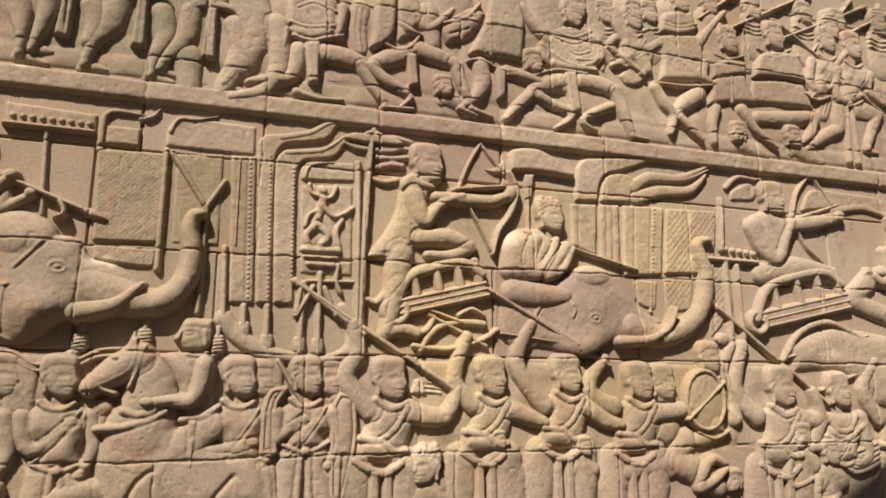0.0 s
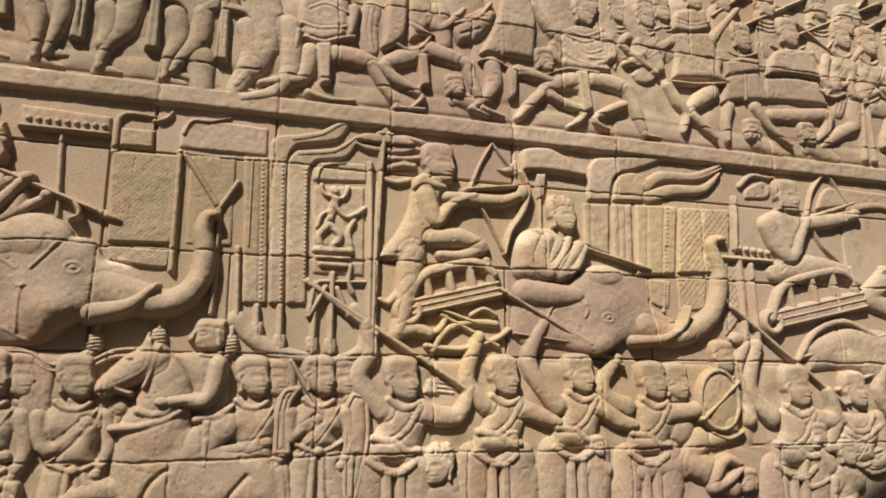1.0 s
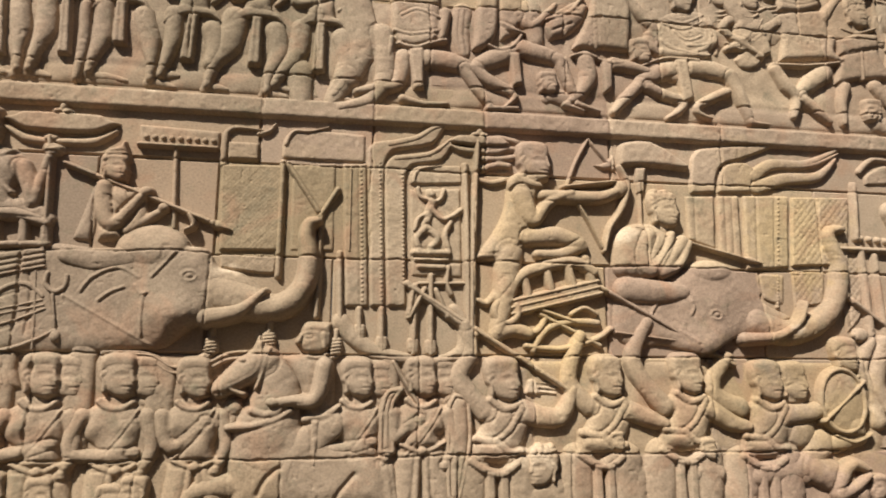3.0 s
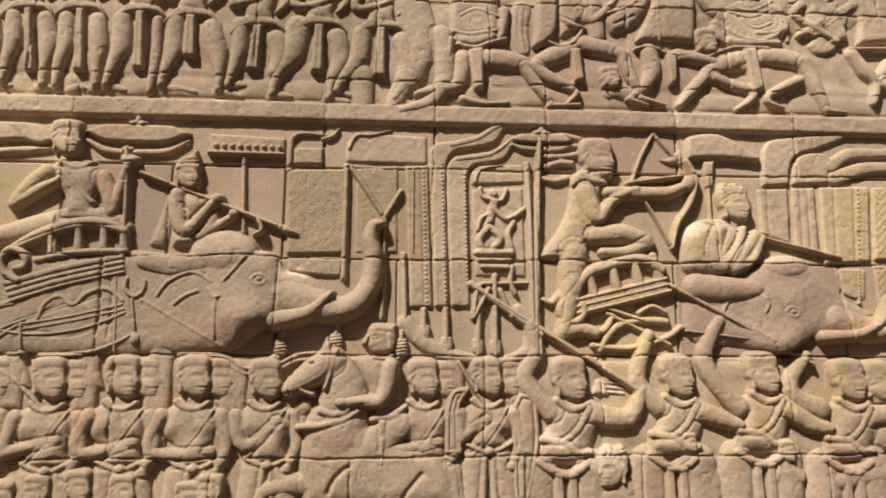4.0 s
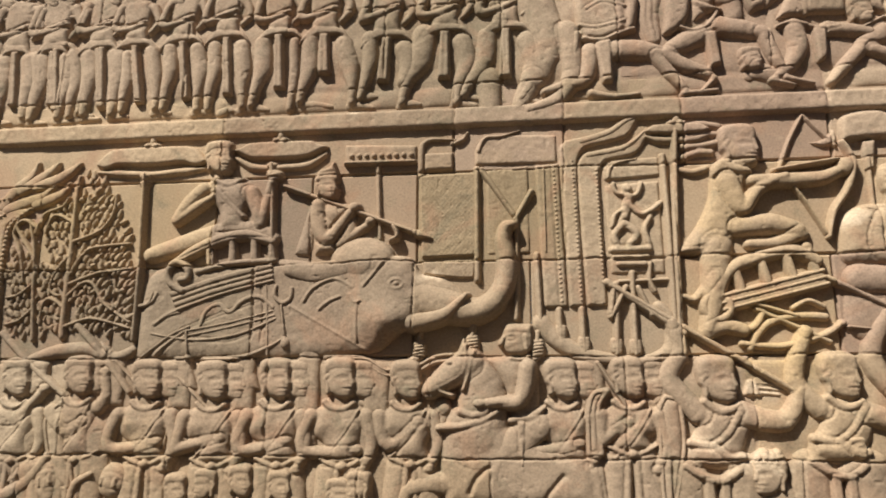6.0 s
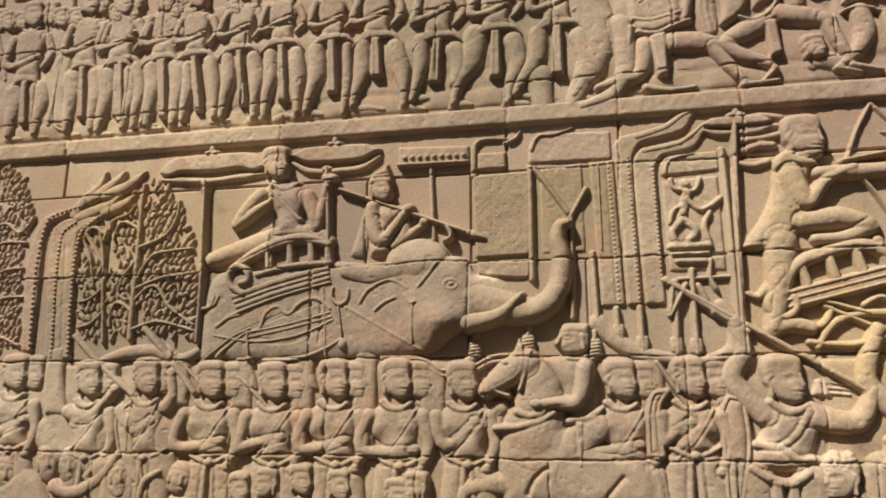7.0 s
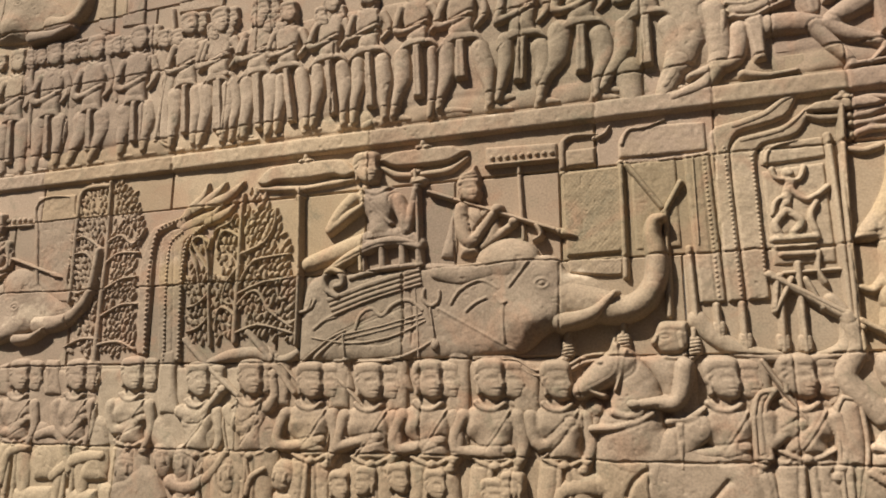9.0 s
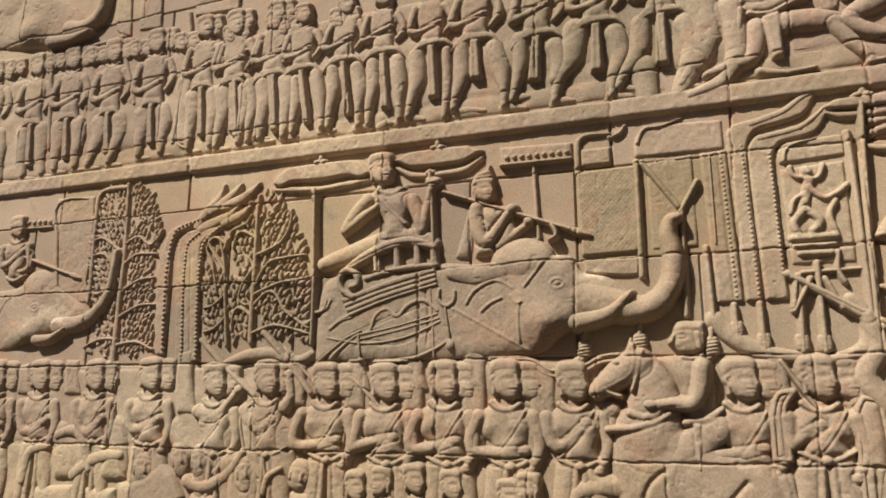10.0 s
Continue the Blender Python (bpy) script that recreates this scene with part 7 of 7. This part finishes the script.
melee("lunging fighter with a hanging sash and crossed straps", [([(1.375, 3.276), (1.439, 3.327), (1.623, 3.359), (1.658, 3.233), (1.635, 3.127), (1.494, 3.111), (1.399, 3.163)], 0.008)],
      [([(1.504, 3.068), (1.394, 3.042), (1.309, 2.991)], [0.046, 0.046, 0.034]), ([(1.298, 2.974), (1.230, 2.906), (1.175, 2.841)], [0.030, 0.028, 0.016]), ([(1.336, 2.968), (1.419, 2.936), (1.496, 2.898), (1.420, 2.829)], [0.026, 0.028, 0.024, 0.012]),
       ([(1.550, 3.075), (1.650, 3.073), (1.732, 3.051)], [0.046, 0.046, 0.038]), ([(1.737, 3.035), (1.784, 2.924), (1.809, 2.838)], [0.040, 0.034, 0.020]), ([(1.808, 2.833), (1.892, 2.826)], [0.016, 0.010]), ([(1.703, 2.969), (1.595, 2.916), (1.552, 2.873), (1.620, 2.838)], [0.026, 0.022, 0.018, 0.010]),
       ([(1.361, 3.218), (1.467, 3.152), (1.635, 3.133)], [0.024, 0.024, 0.016]), ([(1.626, 3.296), (1.663, 3.205), (1.526, 3.172)], [0.028, 0.024, 0.016])],
      [[(1.465, 3.101), (1.523, 3.110), (1.543, 2.926), (1.491, 2.903)]], [[(1.306, 3.056), (1.419, 3.106), (1.581, 3.108)]], (1.532, 3.453), 0.14)
melee("broad-backed fighter with thick hair seen from behind", [([(1.975, 3.367), (2.094, 3.405), (2.240, 3.412), (2.243, 3.297), (2.225, 3.168), (1.977, 3.138), (1.999, 3.258)], 0.010), ([(1.990, 3.387), (2.017, 3.494), (2.191, 3.532), (2.208, 3.424), (2.106, 3.389)], 0.020),
                                                               ([(1.754, 3.128), (1.833, 3.209), (1.906, 3.191), (1.881, 3.107), (1.794, 3.083)], 0.004)],
      [([(1.956, 3.100), (2.000, 3.026), (2.046, 2.969), (2.020, 2.875)], [0.032, 0.034, 0.030, 0.018]), ([(2.199, 3.099), (2.122, 3.042), (2.067, 2.989)], [0.050, 0.044, 0.026]), ([(2.078, 2.967), (2.143, 2.912), (2.197, 2.861)], [0.030, 0.028, 0.018]),
       ([(1.986, 3.333), (1.860, 3.254), (1.721, 3.174)], [0.034, 0.028, 0.018]), ([(2.223, 3.372), (2.300, 3.471), (2.392, 3.568)], [0.034, 0.028, 0.018])],
      (), [[(1.945, 3.121), (2.084, 3.124), (2.276, 3.152)], [(2.006, 3.438), (2.110, 3.432), (2.212, 3.468)]], (2.121, 3.575), 0.12, "curls")
melee("fighter in a flaring skirt with a ringed collar", [([(2.296, 3.220), (2.483, 3.248), (2.541, 3.087), (2.397, 3.079), (2.247, 3.047)], 0.010), ([(2.280, 3.266), (2.372, 3.305), (2.497, 3.312), (2.489, 3.237), (2.280, 3.188)], 0.018)],
      [([(2.298, 3.036), (2.271, 2.963), (2.268, 2.858)], [0.034, 0.030, 0.020]), ([(2.455, 3.051), (2.526, 2.953), (2.641, 2.872)], [0.038, 0.028, 0.016]), ([(2.254, 3.268), (2.240, 3.194), (2.291, 3.166)], [0.028, 0.026, 0.018])],
      (), [[(2.306, 3.325), (2.379, 3.306), (2.486, 3.341)], [(2.397, 3.211), (2.390, 3.078)]], (2.390, 3.412), 0.15, "curls")
melee("heavily built fighter in a two-tiered cape", [([(2.528, 3.218), (2.694, 3.243), (2.861, 3.242), (2.917, 3.112), (2.677, 3.105), (2.493, 3.086)], 0.006), ([(2.587, 3.363), (2.713, 3.402), (2.823, 3.401), (2.877, 3.250), (2.709, 3.251), (2.530, 3.231)], 0.020)],
      [([(2.548, 3.021), (2.711, 3.036), (2.889, 3.065)], [0.040, 0.044, 0.040]), ([(2.910, 3.055), (2.869, 2.970), (2.779, 2.899)], [0.038, 0.030, 0.016])],
      (), [[(2.577, 3.399), (2.674, 3.377), (2.789, 3.421)]], (2.687, 3.487), 0.16)
melee("fighter with a ringed collar swinging an arm forward", [([(1.371, 3.266), (1.474, 3.323), (1.622, 3.343), (1.652, 3.233), (1.606, 3.135), (1.422, 3.101), (1.312, 3.161)], 0.010)],
      [([(1.391, 3.246), (1.319, 3.318), (1.263, 3.398)], [0.036, 0.032, 0.022]), ([(1.326, 3.175), (1.423, 3.135), (1.612, 3.136)], [0.034, 0.030, 0.020]), ([(1.635, 3.299), (1.651, 3.204), (1.553, 3.138)], [0.034, 0.030, 0.020])], (), [[(1.430, 3.298), (1.516, 3.279), (1.616, 3.330)], [(1.414, 3.273), (1.515, 3.250), (1.626, 3.309)], [(1.471, 3.237), (1.527, 3.198), (1.601, 3.225)]], (1.512, 3.398), 0.13, "curls")
cleaver = thing("carved_cleaver", "broad heavy cleaver raised between two fighters", "cleaver")
Carving().slab([(1.664, 3.455), (1.752, 3.489), (1.844, 3.375), (1.928, 3.236), (1.943, 3.174), (1.859, 3.133), (1.804, 3.240), (1.732, 3.356)], 0.022, 0.016, 0.012, 0.006).build("blade", cleaver)
Carving().limb([(1.708, 3.475), (1.663, 3.544)], 0.014, 0.016, 0.016).build("handle", cleaver)
melee("fighter seen between two others with bent arm", [([(1.771, 3.398), (1.934, 3.409), (1.994, 3.347), (1.919, 3.188), (1.794, 3.169)], 0.006)], [([(1.959, 3.312), (1.827, 3.209), (1.728, 3.182)], [0.026, 0.026, 0.018])], (), [[(1.813, 3.382), (1.868, 3.367), (1.933, 3.396)]], (1.844, 3.476), 0.12, "hair")
melee("fighter in the crowd holding a lance", [([(2.955, 3.540), (3.198, 3.608), (3.254, 3.457), (3.148, 3.278), (2.957, 3.282)], 0.006)], [([(3.178, 3.478), (3.039, 3.326), (2.906, 3.180)], [0.028, 0.026, 0.018])], (), [[(3.001, 3.541), (3.087, 3.523), (3.186, 3.579)]], (3.078, 3.594), 0.13, "crest")
fighter((3.214, 3.516), 0.165, hip=(3.150, 3.149), knee_l=(3.070, 3.025), foot_l=(2.835, 2.887), knee_r=(3.361, 3.144), foot_r=(3.247, 2.933), el_r=(3.301, 3.266), hand_r=(3.448, 3.188), label="crouching fighter grasping a lance")
fighter((3.769, 3.572), 0.18, hip=(3.598, 3.109))
fighter((1.841, 3.439), 0.13, hip=(1.793, 3.168), legs=False, sash=False, arms="l", el_l=(1.708, 3.270), hand_l=(1.885, 3.153), label="fighter leaning forward behind others")
fighter((3.035, 3.520), 0.15, hip=(2.938, 3.152), legs=False, sash=False, cap="curls", label="curly-headed fighter pressed in the crowd")
for c, s, f in (((1.308, 3.132), 0.115, 1), ((0.886, 2.952), 0.10, 1), ((2.414, 2.928), 0.11, -1), ((2.746, 2.943), 0.12, 1)):
    g = Carving()
    carved_head(g, c, s, f, 0.018)
    g.limb([(c[0] + 0.3 * s, c[1] - 0.5 * s), (c[0] + 0.9 * s, c[1] - 0.7 * s), (c[0] + 1.5 * s, c[1] - 0.95 * s)], [0.4 * s, 0.4 * s, 0.2 * s], 0.026, 0.004)
    tagged(g.build("carved_fallen"), "fallen man's head and shoulder on the ledge", "relief figure", "fallen men")
spear((2.403, 3.476), (2.906, 3.748), 0.011, 0.044)
spear((2.753, 3.485), (3.298, 3.747), 0.011, 0.048)
spear((3.377, 3.146), (2.774, 3.540), 0.012, 0.050)
spear((1.857, 3.207), (1.712, 3.445), 0.022, 0.040, tip=False, label="broad club raised behind a fighter")
spear((3.192, 3.579), (3.645, 3.831), 0.011, 0.040)
for c in ((-0.145, 2.929), (3.086, 3.661), (0.820, 3.283)):
    tagged(Carving().limb([c, (c[0] + 0.02, c[1] - 0.14)], [0.06, 0.04], 0.03, 0.004).build("carved_drapery"), "rounded worn mass of a body behind the front row", "relief figure")
for k in range(7):
    x = (0.923, 3.329)[0] + 0.23 * k
    g = Carving()
    carved_head(g, (x, (0.925, 3.606)[1] + 0.02 * (k % 3)), 0.13, 1, 0.01, "curls" if k % 2 else "crest")
    g.limb([(x, (0.925, 3.606)[1] - 0.1), (x + 0.02, (0.925, 3.606)[1] - 0.3)], [0.09, 0.10], 0.03, 0.002)
    tagged(g.build("carved_fighter"), "helmeted fighter in the packed rear rank", "relief figure", "fighters of the melee")

# worn figures that close the ranks
g = Carving().slab([(0.876, 3.224), (0.923, 3.291), (1.029, 3.349), (1.088, 3.326), (1.055, 3.249), (0.975, 3.176), (0.902, 3.153)], 0.030, 0.012, 0.05)
g.groove([(0.912, 3.192), (1.001, 3.235)], 0.005, 0.008).oval((1.023, 3.304), 0.014, 0.010, 0.008, 0.036).limb([(0.887, 3.242), (0.991, 3.287), (1.056, 3.365)], 0.008, 0.008, 0.034)
tagged(g.build("carved_horse"), "bridled horse head among the fighters", "horse")
for path, rr in (([(0.524, 3.255), (0.516, 3.151), (0.528, 3.066)], [0.045, 0.045, 0.03]), ([(2.578, 3.475), (2.517, 3.371), (2.521, 3.279)], [0.03, 0.035, 0.03]), ([(3.008, 3.385), (3.024, 3.227), (2.974, 3.094)], [0.06, 0.06, 0.045]),
                 ([(3.161, 3.376), (3.261, 3.260), (3.377, 3.244)], [0.05, 0.05, 0.04]), ([(1.747, 3.305), (1.693, 3.221), (1.672, 3.155)], [0.03, 0.03, 0.02])):
    g = Carving().limb(path, rr, 0.024, 0.0)
    for q in (-0.012, 0.012):
        g.groove([(path[0][0] + q, path[0][1]), (path[1][0] + q, path[1][1]), (path[2][0] + q, path[2][1])], 0.004, 0.005)
    tagged(g.build("carved_garment"), "folded garment of a fighter in the rear rank", "garment", "garments in the melee")
for a, b in (((2.784, 3.382), (2.938, 3.152)), ((2.853, 3.406), (3.018, 3.188)), ((2.925, 3.436), (3.086, 3.236))):
    tagged(Carving().limb([a, b], 0.014, 0.018, 0.010).build("carved_strap"), "stiff strap hanging from a fighter's shoulder", "strap", "hanging straps")

for c, s, cap in (((2.573, 3.621), 0.13, "crest"), ((2.910, 3.662), 0.14, "curls"), ((3.141, 3.657), 0.14, "hair"), ((3.436, 3.689), 0.15, "crest"), ((1.687, 3.441), 0.12, "crest"), ((1.939, 3.486), 0.12, "crest")):
    g = Carving()
    g.limb([(c[0], c[1] - 0.5 * s), (c[0] + 0.1 * s, c[1] - 1.6 * s)], [0.55 * s, 0.7 * s], 0.026, 0.0)
    carved_head(g, c, s, 1, 0.012, cap)
    for q in (0.62, 0.80, 0.98):
        g.limb([(c[0] - 0.45 * s, c[1] - q * s), (c[0], c[1] - (q + 0.12) * s), (c[0] + 0.45 * s, c[1] - q * s)], 0.05 * s, 0.006, 0.024, 0.004)
    tagged(g.build("carved_fighter"), "fighter with a ringed collar in the packed rear rank", "relief figure", "fighters of the melee")
spear((2.236, 3.509), (2.575, 3.763), 0.010, 0.050)
spear((2.940, 3.439), (3.218, 3.753), 0.009, 0.050)


# ---------------------------------------------------------------- ground and the stones of the wall
def ground():
    bm = bmesh.new()
    v = [bm.verts.new(p) for p in ((-900, -900, 0), (900, -900, 0), (900, 900, 0), (-900, 900, 0))]
    bm.faces.new(v)
    me = bpy.data.meshes.new("ground")
    bm.to_mesh(me)
    me.materials.append(EARTH)
    tagged(new("ground", me), "trodden earth before the wall, darkened to bounce less light", "ground", kind="structure")


def stone_block(x0, x1, z0, z1, tint, parent, r):
    """A squared stone with chipped arrises; its face stands at the wall's plane."""
    c, back = r.uniform(0.004, 0.009), 0.45
    x0, x1, z0, z1 = x0 + 0.0015, x1 - 0.0015, z0 + 0.0015, z1 - 0.0015
    nx, nz = 2, 2
    xs = np.r_[x0, np.linspace(x0 + c, x1 - c, nx), x1]
    zs = np.r_[z0, np.linspace(z0 + c, z1 - c, nz), z1]
    x, z = np.meshgrid(xs, zs, indexing="ij")
    y = np.full(x.shape, FACE)
    y[[0, -1], :] = FACE + c * 1.2
    y[:, [0, -1]] = FACE + c * 1.2
    x = np.pad(x, 1, mode="edge")
    z = np.pad(z, 1, mode="edge")
    y = np.pad(y, 1, constant_values=FACE + back)
    ids = np.arange(x.size).reshape(x.shape)
    quads = np.stack([ids[:-1, :-1], ids[1:, :-1], ids[1:, 1:], ids[:-1, 1:]], -1).reshape(-1, 4)
    ob = sheet("stone_block", np.stack([x.ravel(), y.ravel(), z.ravel()], 1), quads, np.tile(tint, (x.size, 1)), parent)
    ob.data.shade_flat()
    return ob


def sky_block_wall():
    """Plain masonry behind the walkway, unseen and added to block low sky light."""
    bm = bmesh.new()
    bmesh.ops.create_cube(bm, size=1.0, matrix=Matrix.Translation((0, -7.5, 2.6)) @ Matrix.Diagonal((40, 0.8, 5.2, 1)))
    bmesh.ops.bevel(bm, geom=bm.edges[:], offset=0.03, segments=2, affect="EDGES")
    me = bpy.data.meshes.new("wall_sky_blocker")
    bm.to_mesh(me)
    me.materials.append(STONE)
    tagged(new("wall_sky_blocker", me), "unseen plain weathered sandstone wall added to block low sky light", "wall", kind="structure")


def pillar(x, y, half, top):
    """A squared pillar with a slanting head, unseen; added to shade the wall's lower end."""
    bm = bmesh.new()
    bmesh.ops.create_cube(bm, size=1.0, matrix=Matrix.Translation((x, y, top / 2)) @ Matrix.Diagonal((2 * half, 2 * half, top, 1)))
    for v in bm.verts:
        if v.co.z > top / 2:
            v.co.z += 0.14 * (v.co.x - x) / half
    bmesh.ops.bevel(bm, geom=bm.edges[:], offset=0.025, segments=2, affect="EDGES")
    me = bpy.data.meshes.new("pillar")
    bm.to_mesh(me)
    me.materials.append(STONE)
    return tagged(new("pillar", me), "unseen square sandstone pillar added to shade the wall's lower end", "pillar", kind="structure")


ground()
sky_block_wall()
pillar(1.233, 0.35, 0.30, 4.66)
wall = tagged(new("wall_north"), "tall wall of squared tan sandstone blocks with thin joints", "wall", kind="structure")
chip = random.Random(11)
for i, low in enumerate(beds):
    high = beds[i + 1] if i + 1 < len(beds) else TOP + 0.4
    row = uprights[i]
    for k in range(len(row) - 1):
        stone_block(row[k], row[k + 1], low, high, np.clip(stone_tints[i][k], 0, 1), wall, chip)
